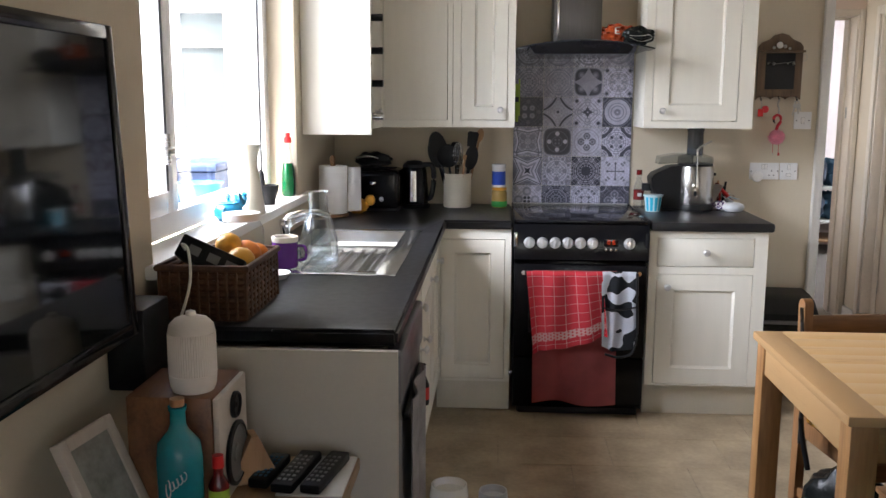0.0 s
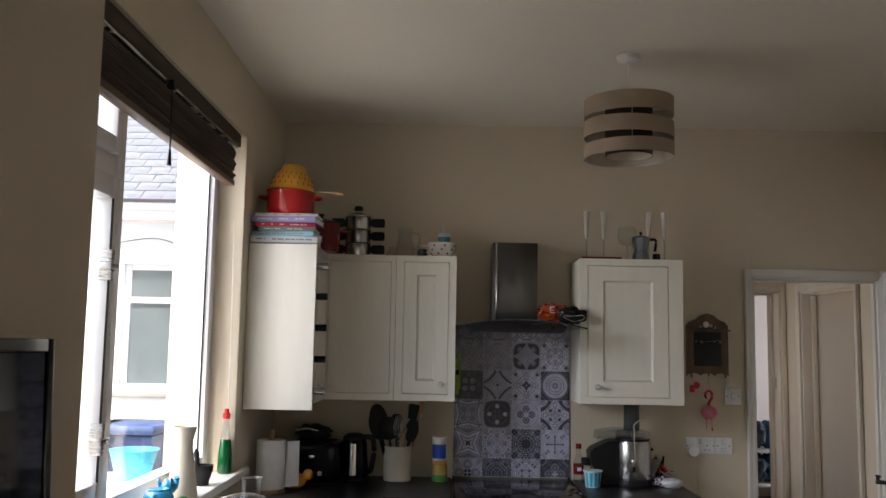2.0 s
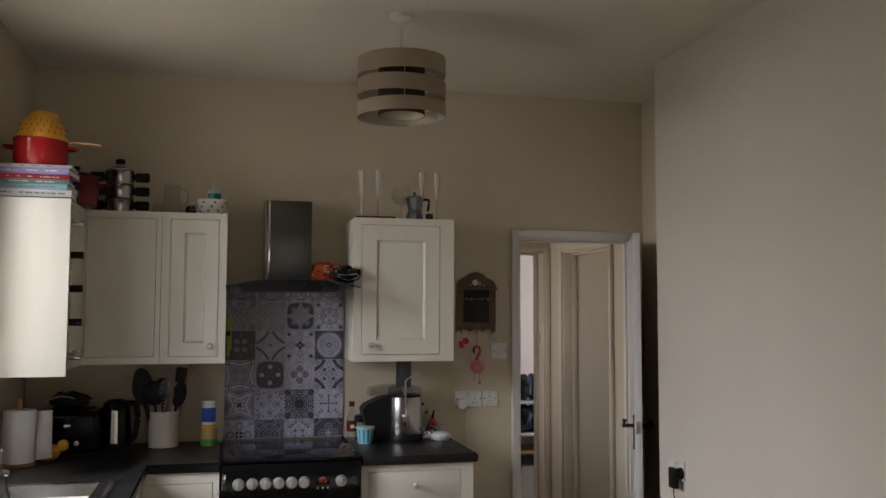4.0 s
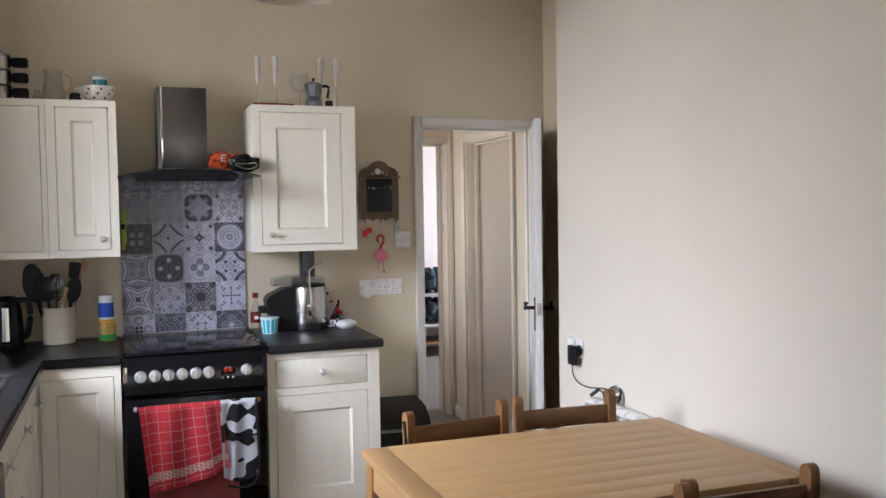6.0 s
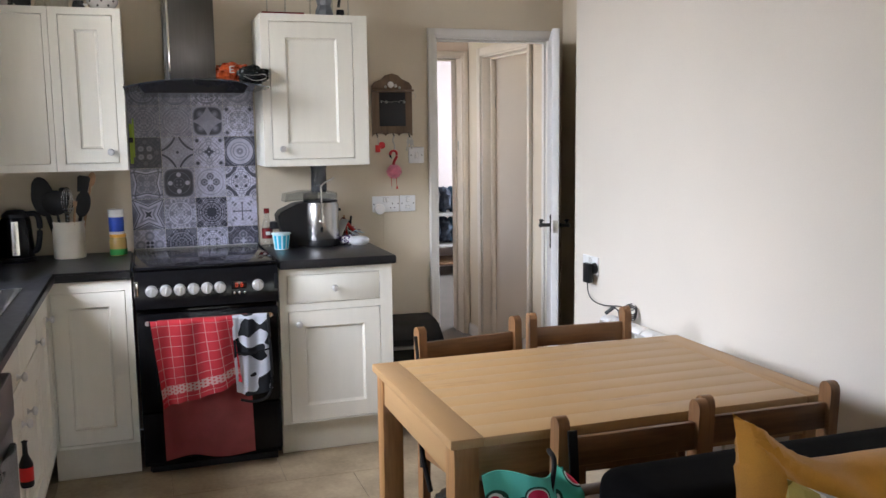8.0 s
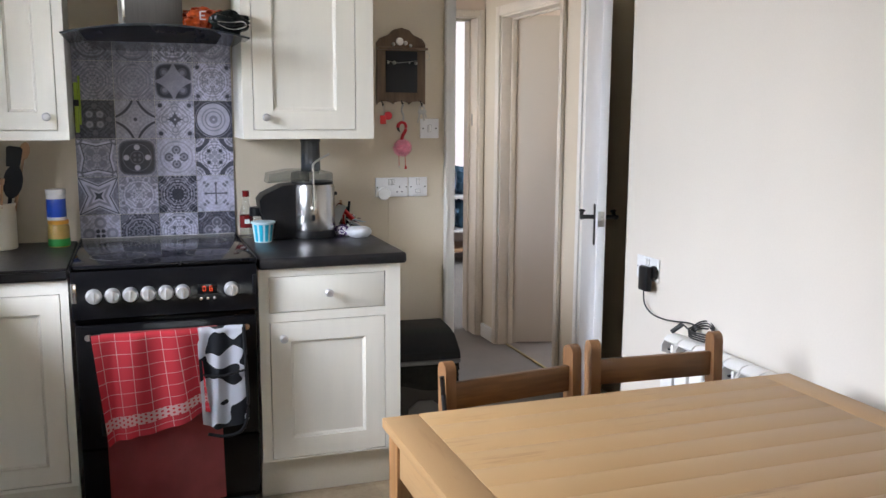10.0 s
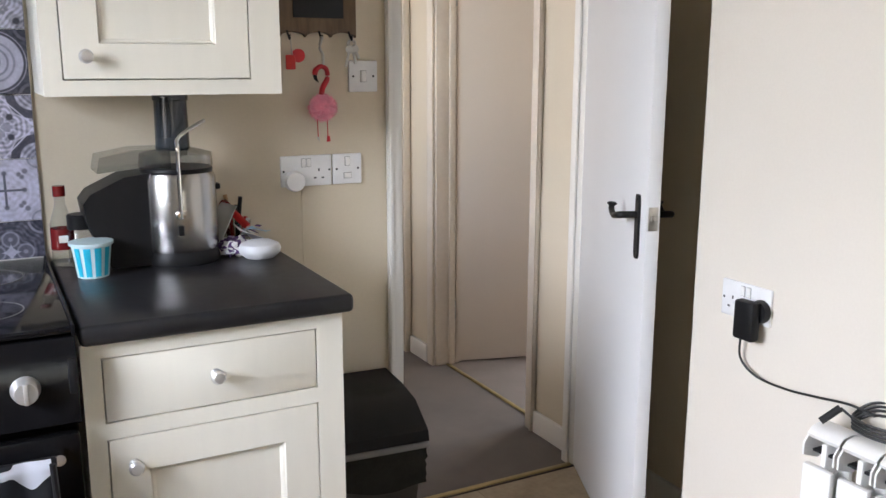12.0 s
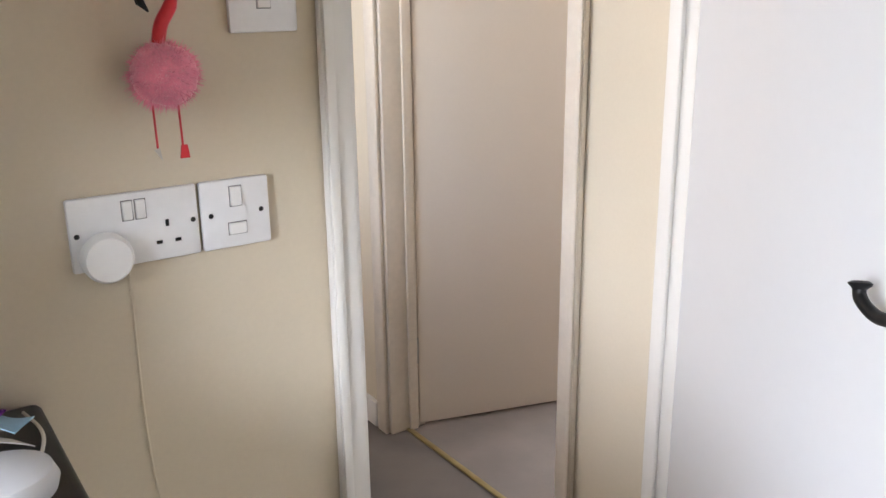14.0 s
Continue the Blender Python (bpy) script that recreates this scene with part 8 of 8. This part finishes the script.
sheet(bm, lambda u, v: ((0.140 + 0.007 * noise.noise(Vector((u * 14, v * 5, 1)))) * max(-1, min(1, 1.5 * math.cos(2 * math.pi * u))), 0.005 + (0.163 + 0.007 * noise.noise(Vector((u * 16, v * 6, 4)))) * max(-1, min(1, 1.5 * math.sin(2 * math.pi * u))), 0.375 - (0.10 + 0.05 * noise.noise(Vector((u * 7, 0, 0)))) * v), 88, 8)
part("liner", bm, M["bag"], bn, "crumpled black bin liner", local=True)
part("rim", box(nb(), (-0.146, -0.170, 0.376), (0.146, 0.172, 0.396), 0.008), M["bingrey"], bn, local=True)
part("lid", slab(nb(), [(-0.168, 0.397), (-0.160, 0.425), (-0.07, 0.478), (0.02, 0.490), (0.168, 0.492), (0.170, 0.397)], Matrix(((0, 0, 1, -0.144), (1, 0, 0, 0), (0, 1, 0, 0), (0, 0, 0, 1))), 0.288, 0.012), M["blackmat"], bn, local=True)
part("front_panel", slab(nb(), [(-0.075, 0), (0.075, 0), (0.07, 0.15), (0.03, 0.185), (-0.03, 0.185), (-0.07, 0.15)], Matrix.Translation((0, -0.112, 0.03)) @ Matrix.Rotation(radians(8.5), 4, "X") @ FRONT, 0.006, 0.003), M["bingrey"], bn, local=True)

# pet bowls, cloths by the washing machine
for x, y, r, mm, lb in ((-0.150, 3.10, 0.072, M["ceramic"], "round white pet bowl on the floor"), (0.012, 3.06, 0.055, M["frosted"], "small frosted pet bowl on the floor")):
    pb = thing("pet_bowl", (x, y, 0.0), lb, "pet bowl", "pet bowls")
    part("bowl", lathe(nb(), [(0, 0.0005), (r, 0.0005), (r * 0.92, 0.045), (r * 0.85, 0.045), (r * 0.8, 0.02), (0, 0.014)], (x, y, 0), 36), mm, pb)
wbk = thing("hanging_bottle_opener", (-0.236, 2.90, 0.44), "dark bottle-shaped opener hanging on the cabinet", "bottle opener")
part("body", lathe(nb(), [(0, 0), (0.018, 0), (0.020, 0.008), (0.020, 0.07), (0.008, 0.10), (0.007, 0.135), (0.010, 0.14), (0, 0.145)], (-0.228, 2.90, 0.42), 18), M["blackmat"], wbk)
part("label", lathe(nb(), [(0.0203, 0.02), (0.0206, 0.022), (0.0206, 0.06), (0.0203, 0.062)], (-0.228, 2.90, 0.42), 18), M["redp"], wbk)
tt = thing("towel_on_machine", (-0.225, 2.3, 0.4), "grey and purple tea towel hanging on the washing machine", "tea towel")
part("cloth", cloth(nb(), lambda u, v: (-0.190 + 0.010 * math.sin(9 * u), 2.14 + 0.30 * u, 0.30 + 0.40 * v), 24, 14, 0.004), M["greycloth"], tt)

# bedroom shelf, full of clothes
sh = thing("wardrobe_shelf", (2.95, 8.75, 0), "wooden shelf unit crammed with folded clothes", "shelf unit")
sx0, sx1, sy0, sy1 = 2.55, 3.9, 8.55, 9.05
for x in (sx0, sx1 - 0.03):
    part("side", box(nb(), (x, sy0, 0.001), (x + 0.03, sy1, 0.95), 0.003), M["whitec"], sh)
for z in (0.12, 0.62, 0.30):
    part("shelf", box(nb(), (sx0 + 0.031, sy0, z), (sx1 - 0.031, sy1, z + 0.025), 0.003), M["deskwood"] if z < 0.2 else M["whitec"], sh)
rr = random.Random(77)
for z0 in (0.326, 0.646):
    for i in range(9):
        x = sx0 + 0.12 + i * 0.13
        g = thing("clothes_bundle", (x, 8.72, z0), rr.choice(["crumpled dark blue clothes on the shelf", "crumpled grey clothes on the shelf", "patterned dark clothes on the shelf"]), "clothes", "clothes on the shelf")
        part("cloth", lump(x, 8.74, z0 + 0.135, 0.085, 0.16, 0.13, i + z0 * 10, 0.35, 2.6, 26), M[rr.choice(["darkcloth", "denim", "greycloth", "darkcloth"])], g)

# ---- outside ----
part("ground", box(nb(), (-60, -60, -0.35), (60, 60, -0.2)), M["paving"], smooth=False, kind="structure")
nh = thing("neighbouring_house", (-4, 9.6, -0.2), "white rendered single-storey house with a grey slate roof", "house")
WALLY = 9.0
bm = nb()
hx0, hx1 = -3.45, -1.2
wx0, wx1, wz0, wz1 = -3.28, -2.66, 1.08, 2.36
box(bm, (hx0, WALLY, -0.2), (wx0, WALLY + 0.3, 2.92))
box(bm, (wx1, WALLY, -0.2), (hx1, WALLY + 0.3, 2.92))
box(bm, (wx0, WALLY, -0.2), (wx1, WALLY + 0.3, wz0))
box(bm, (wx0, WALLY, wz1), (wx1, WALLY + 0.3, 2.92))
part("wall", bm, M["render"], nh, smooth=False)
part("brick_wall", box(nb(), (-8, WALLY - 0.01, -0.2), (hx0 - 0.002, WALLY + 0.3, 2.92)), M["mortar"], nh, smooth=False)
wn = part("window", uframe(nb(), 0, wx1 - wx0, wz0, wz1, 0.06, 0, 0.06), M["upvc"], nh, local=True)
wn.matrix_basis = Matrix(((0, 1, 0, wx0 + 4), (1, 0, 0, WALLY + 0.06 - 9.6), (0, 0, 1, 0.2), (0, 0, 0, 1)))
part("transom", box(nb(), (wx0 + 0.06, WALLY + 0.06, 1.96), (wx1 - 0.06, WALLY + 0.12, 2.02), 0.004), M["upvc"], nh)
part("window_pane", box(nb(), (wx0 + 0.06, WALLY + 0.09, wz0 + 0.06), (wx1 - 0.06, WALLY + 0.1, wz1 - 0.06)), mat("dim_pane", (0.10, 0.13, 0.14), 0.08, var=0.3, scale=3, bump=0), nh)
part("sill", box(nb(), (wx0 - 0.06, WALLY - 0.06, wz0 - 0.07), (wx1 + 0.06, WALLY + 0.02, wz0), 0.01), M["paving"], nh)
part("fascia", box(nb(), (-8, WALLY - 0.12, 2.80), (hx1, WALLY - 0.09, 2.96), 0.004), M["upvc"], nh)
part("soffit", box(nb(), (-8, WALLY - 0.09, 2.80), (hx1, WALLY, 2.82)), M["upvc"], nh)
part("gutter", tube(nb(), [(-8, WALLY - 0.17, 2.95), (hx1, WALLY - 0.17, 2.95)], 0.055, 12), M["upvc"], nh)
rp = radians(35)
part("roof", slab(nb(), [(-8, 0), (hx1, 0), (hx1, 4.2), (-8, 4.2)], Matrix.Translation((0, WALLY - 0.2, 2.93)) @ Matrix.Rotation(rp, 4, "X"), 0.08), M["slate"], nh, smooth=False)
wing = thing("rear_wing", (-1.0, 7, -0.2), "white rendered rear wing of the house beside the yard", "house")
part("wall", box(nb(), (-1.78, 6.4, -0.2), (-1.15, 8.7, 4.2)), M["render"], wing, smooth=False)
part("lean_to_roof", box(nb(), (-0.36, -0.3, 0), (0.0, 0.5, 0.05), 0.004, m=Matrix.Translation((-1.79, 7.6, 2.02)) @ Matrix.Rotation(radians(-24), 4, "Y")), M["slate"], wing)
part("downpipe", tube(nb(), [(-1.9, 7.25, -0.2), (-1.9, 7.25, 1.9)], 0.035, 10), M["upvc"], wing)
part("cable", tube(nb(), curve([(-3.4, WALLY - 0.03, 2.56), (-2.95, WALLY - 0.03, 2.62), (-2.6, WALLY - 0.03, 2.50)]), 0.005, 6), M["cable"], nh)
for i, (x, y, mm) in enumerate(((-2.35, 5.9, "binblue"), (-2.05, 6.0, "binblue"))):
    wb = thing("wheelie_bin", (x, y, -0.2), "dark blue wheelie bin in the yard", "bin", "bins in the yard")
    part("body", slab(nb(), [(-0.2, -0.22), (0.2, -0.22), (0.2, 0.22), (-0.2, 0.22)], pose(x, y, -0.18), 1.14, 0.03), M[mm], wb)
    part("lid", box(nb(), (x - 0.23, y - 0.27, 0.965), (x + 0.23, y + 0.25, 1.035), 0.03), M[mm], wb)
tb2 = thing("storage_tub", (-1.76, 5.2, 0.775), "turquoise plastic tub on the garden table", "tub")
part("tub", lathe(nb(), [(0, 0), (0.09, 0), (0.135, 0.17), (0.145, 0.175), (0.135, 0.175), (0.085, 0.015), (0, 0.015)], (-1.76, 5.2, 0.775), 28), mat("turquoise_plastic", (0.06, 0.42, 0.55), 0.4, var=0.2), tb2)
gt = thing("garden_table", (-1.82, 5.2, -0.2), "pale plastic garden table standing in the yard", "garden table")
part("tabletop", box(nb(), (-2.12, 4.95, 0.745), (-1.50, 5.5, 0.775), 0.008), M["upvc"], gt)
for x in (-2.09, -1.57):
    for y in (4.98, 5.43):
        part("leg", box(nb(), (x, y, -0.199), (x + 0.04, y + 0.04, 0.744), 0.006), M["upvc"], gt)
# roof slates and bricks
rows = 13
me = None
R0 = Matrix.Translation((0, WALLY - 0.2, 2.93)) @ Matrix.Rotation(rp, 4, "X")
house_roof = [c for c in nh.children if c.name.startswith("roof")][0]
k = 0
for r in range(rows):
    for c in range(16):
        if r % 2 and c == 15:
            continue
        x = -4.6 + (c + 0.5 * (r % 2)) * 0.22
        if me is None:
            p = part("slate", slab(nb(), [(0, 0), (0.213, 0), (0.213, 0.30), (0, 0.30)], Matrix(), 0.008), M["slate"], None, smooth=False)
            me = p.data
        else:
            p = new("slate", me)
        p.parent = house_roof
        rr = random.Random(r * 50 + c)
        p.matrix_basis = WM[nh.name].inverted() @ R0 @ Matrix.Translation((x, r * 0.2 - 0.04, 0.092)) @ Matrix.Rotation(radians(-2.0 + rr.uniform(-0.3, 0.3)), 4, "X") @ Matrix.Rotation(radians(rr.uniform(-0.7, 0.7)), 4, "Z")
        k += 1
bm_me = None
bw = [c for c in nh.children if c.name.startswith("brick_wall")][0]
for r in range(20):
    for c in range(4):
        x = -4.36 + (c + 0.5 * (r % 2)) * 0.225
        if bm_me is None:
            p = part("brick", box(nb(), (0, 0, 0), (0.215, 0.012, 0.065), 0.003, 1), M["brick"], None, smooth=False)
            bm_me = p.data
        else:
            p = new("brick", bm_me)
        p.parent = bw
        p.matrix_basis = WM[nh.name].inverted() @ pose(x, WALLY - 0.021, 1.0 + r * 0.075)

# ---- splashback tiles ----
SPX, SPZ, TS = 0.090, 1.005, 0.15


class Field:
    """A value worked out by shader maths at every point of a surface."""
    def __init__(self, tree, sock):
        self.t, self.s = tree, sock

    def op(self, kind, *args):
        n = self.t.nodes.new("ShaderNodeMath")
        n.operation = kind
        for j, v in enumerate((self, *args)):
            if isinstance(v, Field):
                self.t.links.new(v.s, n.inputs[j])
            else:
                n.inputs[j].default_value = v
        return Field(self.t, n.outputs[0])

    def __add__(self, o):
        return self.op("ADD", o)

    def __sub__(self, o):
        return self.op("SUBTRACT", o)

    def __mul__(self, o):
        return self.op("MULTIPLY", o)

    def fill(self, c, soft=0.05):
        """1 where the field is below c."""
        return ((self - c) * (-1 / soft) + 0.5).op("MAXIMUM", 0.0).op("MINIMUM", 1.0)

    def line(self, c, w, soft=0.04):
        """1 on the line where the field equals c."""
        return (self - c).op("ABSOLUTE").fill(w, soft)


TILE_DARK, TILE_LIGHT = (0.010, 0.014, 0.032, 1), (0.60, 0.60, 0.76, 1)


def tile_mat(ground, layers, lace=0.10):
    """A printed tile. layers: (shape, tone) drawn one over the other; tone 0 is the dark ink, 1 the pale glaze."""
    m, t, b = nodes_of("patterned_tile")
    N, L = t.nodes, t.links
    tc, sp = N.new("ShaderNodeTexCoord"), N.new("ShaderNodeSeparateXYZ")
    L.new(tc.outputs["Object"], sp.inputs[0])
    x, z = Field(t, sp.outputs[0]) * (2 / TS), Field(t, sp.outputs[2]) * (2 / TS)
    ax, az = x.op("ABSOLUTE"), z.op("ABSOLUTE")
    g = dict(x=x, z=z, ax=ax, az=az, r=(x * x + z * z).op("SQRT"), big=ax.op("MAXIMUM", az), small=ax.op("MINIMUM", az), d=ax + az)
    g["star"] = ax.op("POWER", 0.6) + az.op("POWER", 0.6)
    g["round"] = (ax.op("POWER", 4.0) + az.op("POWER", 4.0)).op("POWER", 0.25)
    g["th"] = z.op("ARCTAN2", x)

    def at(px, pz, sym=True):
        """Distance from a spot that is repeated four times (eight when sym is off the diagonal)."""
        u, v = (g["big"], g["small"]) if sym else (ax, az)
        return ((u - px) * (u - px) + (v - pz) * (v - pz)).op("SQRT")
    g["at"] = at
    fine = (g["r"] * 26 + (g["th"] * 8.0).op("COSINE") * 2.2).op("SINE") * (g["d"] * 17).op("COSINE")
    mesh = ((g["ax"] * 21).op("SINE") * (g["az"] * 21).op("SINE") + (g["r"] * 34).op("COSINE") * 0.6) * (lace * 0.6 + 0.03)
    tone = fine * (lace * 1.5) + mesh + ground
    for shape, value in layers:
        k = shape(g)
        tone = tone + k * ((tone * -0.9) + value * 1.0 - 0.03)
    n1, n2 = N.new("ShaderNodeTexNoise"), N.new("ShaderNodeTexNoise")
    n1.inputs["Scale"].default_value, n2.inputs["Scale"].default_value = 22, 160
    L.new(tc.outputs["Object"], n1.inputs[0]), L.new(tc.outputs["Object"], n2.inputs[0])
    tone = tone * (Field(t, n1.outputs["Fac"]) * 0.5 + 0.75) + (Field(t, n2.outputs["Fac"]) - 0.5) * 0.16
    edge = g["big"].fill(0.975, 0.02)
    tone = tone * (edge * 0.35 + 0.65)
    mx = N.new("ShaderNodeMix")
    mx.data_type = "RGBA"
    L.new(tone.op("MAXIMUM", 0.0).op("MINIMUM", 1.0).op("POWER", 1.75).s, mx.inputs["Factor"])
    mx.inputs[6].default_value, mx.inputs[7].default_value = TILE_DARK, TILE_LIGHT
    L.new(mx.outputs[2], b.inputs["Base Color"])
    b.inputs["Roughness"].default_value = 0.30
    return m


def spots(px, pz, r, sym=True):
    return lambda g: g["at"](px, pz, sym).fill(r)


def rings(c, w):
    return lambda g: g["r"].line(c, w)


def star(c, w=None):
    return lambda g: g["star"].fill(c, 0.07) if w is None else g["star"].line(c, w, 0.06)


def bowed(k, c, w=None):
    """A square whose sides bow inwards."""
    return lambda g: (g["big"] - g["small"] * k).fill(c) if w is None else (g["big"] - g["small"] * k).line(c, w)


def corners(r, w=None):
    return lambda g: g["at"](1.0, 1.0).fill(r) if w is None else g["at"](1.0, 1.0).line(r, w)


def rounded(c):
    return lambda g: g["round"].fill(c)


def diamond(c, w):
    return lambda g: g["d"].line(c, w)


def cross(w, length):
    return lambda g: g["small"].fill(w, 0.02) * g["big"].fill(length)


# bottom row first: ground tone, shapes drawn on it, strength of the lace
PAT = [
    [(0.80, [(spots(0.58, 0.0, 0.30), 0.52), (spots(0.58, 0.0, 0.16), 0.75), (spots(0.75, 0.75, 0.16), 0.6), (spots(0.13, 0.13, 0.10), 0.08)], 0.08),
     (0.26, [(rings(0.72, 0.05), 0.5), (rings(0.35, 0.04), 0.45), (spots(0.8, 0.8, 0.2), 0.42)], 0.22),
     (0.78, [(spots(0.25, 0.2, 0.09, False), 0.25), (spots(0.62, 0.45, 0.09), 0.3), (spots(0.25, 0.75, 0.08, False), 0.3), (rings(0.95, 0.03), 0.55)], 0.14),
     (0.24, [(spots(0.42, 0.0, 0.27), 0.62), (spots(0.42, 0.0, 0.21), 0.30), (spots(0.42, 0.0, 0.07), 0.6), (star(0.5), 0.8), (corners(0.42, 0.04), 0.6)], 0.08)],
    [(0.46, [(bowed(0.45, 0.62), 0.86), (bowed(0.45, 0.53, 0.03), 0.2), (bowed(0.45, 0.34), 0.5), (bowed(0.45, 0.22), 0.85), (bowed(0.45, 0.12), 0.05)], 0.04),
     (0.74, [(spots(0.55, 0.0, 0.16), 0.5), (spots(0.8, 0.4, 0.10), 0.45), (corners(0.35, 0.04), 0.5), (spots(0.7, 0.7, 0.12), 0.5)], 0.12),
     (0.30, [(rings(0.55, 0.04), 0.5), (rings(0.85, 0.04), 0.5), (rounded(0.30), 0.10)], 0.26),
     (0.86, [(cross(0.035, 0.55), 0.28), (spots(0.55, 0.0, 0.07), 0.3), (spots(0.5, 0.42, 0.07), 0.4), (spots(0.6, 0.6, 0.08), 0.4), (corners(0.30, 0.03), 0.55)], 0.03)],
    [(0.60, [(bowed(0.22, 0.68, 0.055), 0.88), (bowed(0.22, 0.61, 0.02), 0.12), (spots(0.3, 0.3, 0.2), 0.45), (corners(0.3, 0.05), 0.4)], 0.07),
     (0.72, [(rounded(0.93), 0.30), (rounded(0.86), 0.14), (rings(0.72, 0.02), 0.42), (rings(0.34, 0.02), 0.42), (spots(0.54, 0.0, 0.15), 0.85), (spots(0.12, 0.12, 0.07), 0.4)], 0.06),
     (0.82, [(rings(0.84, 0.025), 0.6), (spots(0.38, 0.0, 0.23), 0.32), (spots(0.38, 0.0, 0.15), 0.6), (spots(0.38, 0.0, 0.06), 0.25), (star(0.5), 0.85)], 0.04),
     (0.74, [(corners(0.62, 0.13), 0.16), (diamond(1.02, 0.03), 0.9), (spots(0.30, 0.32, 0.11), 0.10), (spots(0.2, 0.0, 0.14), 0.6)], 0.16)],
    [(0.17, [(spots(0.26, 0.26, 0.18), 0.62), (spots(0.26, 0.26, 0.07), 0.4), (spots(0.7, 0.0, 0.15), 0.35), (spots(0.85, 0.85, 0.12), 0.35)], 0.06),
     (0.74, [(corners(0.62, 0.03), 0.62), (star(1.28, 0.075), 0.10), (star(1.05, 0.03), 0.6), (spots(0.0, 0.0, 0.09), 0.15)], 0.03),
     (0.78, [(spots(0.74, 0.74, 0.11), 0.10), (spots(0.55, 0.0, 0.18), 0.55), (spots(0.55, 0.0, 0.10), 0.8), (diamond(0.9, 0.03), 0.55), (star(0.62), 0.15), (spots(0.0, 0.0, 0.05), 0.9)], 0.10),
     (0.16, [(corners(0.30, 0.05), 0.35), (rings(0.44, 0.52), 0.80), (rings(0.90, 0.035), 0.12), (rings(0.60, 0.03), 0.5), (rings(0.42, 0.03), 0.45), (rings(0.14, 0.08), 0.45)], 0.05)],
    [(0.58, [(diamond(0.9, 0.03), 0.5), (rings(0.5, 0.03), 0.5)], 0.10),
     (0.66, [(rings(0.84, 0.03), 0.5), (diamond(1.05, 0.035), 0.82), (star(1.3, 0.03), 0.52)], 0.05),
     (0.76, [(rounded(0.93), 0.40), (rounded(0.87), 0.10), (spots(0.46, 0.46, 0.24), 0.35), (spots(0.46, 0.46, 0.13), 0.55), (star(1.12), 0.66)], 0.03),
     (0.78, [(spots(0.76, 0.76, 0.10), 0.14), (rings(0.55, 0.03), 0.55), (spots(0.35, 0.0, 0.10), 0.55), (spots(0.5, 0.4, 0.06), 0.5)], 0.16)],
    [(0.50, [(rings(0.85, 0.05), 0.35)], 0.08), (0.62, [(rings(0.9, 0.05), 0.4), (spots(0.5, 0.5, 0.2), 0.5)], 0.06),
     (0.72, [(rings(0.85, 0.05), 0.45), (spots(0.6, 0.3, 0.10), 0.45)], 0.18), (0.68, [(rings(0.75, 0.05), 0.5)], 0.08)],
]
spl = thing("splashback", (0.39, YB, 0.9), "grey and blue patterned tile splashback behind the cooker", "splashback")
part("backing", box(nb(), (SPX, YB - 0.004, 0.905), (SPX + 0.60, YB - 0.0005, 1.70)), M["white"], spl, smooth=False)
for r, row in enumerate(PAT):
    for c, (ground, layers, lace) in enumerate(row):
        cx, cz = SPX + (c + 0.5) * TS, SPZ - TS * 0.5 + r * TS
        z0, z1 = -TS / 2 + 0.0006, TS / 2 - 0.0006
        if r == 0:
            z0 = 0.914 - cz
        if r == 5:
            z1 = 1.69 - cz
        bm = box(nb(), (-TS / 2 + 0.0006, -0.0028, z0), (TS / 2 - 0.0006, 0, z1), 0.0005, 1)
        p = part("tile", bm, tile_mat(ground, layers, lace), spl, smooth=False, local=True)
        p.matrix_basis = WM[spl.name].inverted() @ pose(cx, YB - 0.0045, cz)

# ---- floor tiles ----
FT = mat("stone_effect_floor_tile", (0.36, 0.285, 0.19), 0.42, var=0.35, scale=5, fine=50, bump=0.02, dark=(0.22, 0.17, 0.11), place=True)
floor_ob = bpy.data.objects["floor"]
tw, tl = 0.305, 0.46
shared = {}
for j in range(16):
    y0 = YB - 0.008 - (j + 1) * tw
    off = (j * 0.37) % 1 * tl
    x = XL - off
    while x < 2.40:
        a, b = max(x, XL + 0.001), min(x + tl, 2.399)
        if b - a > 0.02:
            if b - a > tl - 0.001:
                if "full" not in shared:
                    shared["full"] = part("tile", box(nb(), (0.0007, 0.0007, 0), (tl - 0.0007, tw - 0.0007, 0.006), 0.0008, 1), FT, None, smooth=False)
                    p = shared["full"]
                else:
                    p = new("tile", shared["full"].data)
            else:
                p = part("tile", box(nb(), (0.0007, 0.0007, 0), (b - a - 0.0007, tw - 0.0007, 0.006), 0.0008, 1), FT, None, smooth=False)
            p.matrix_basis = Matrix.Translation((a, y0, -0.006))
            p.parent = floor_ob
        x += tl
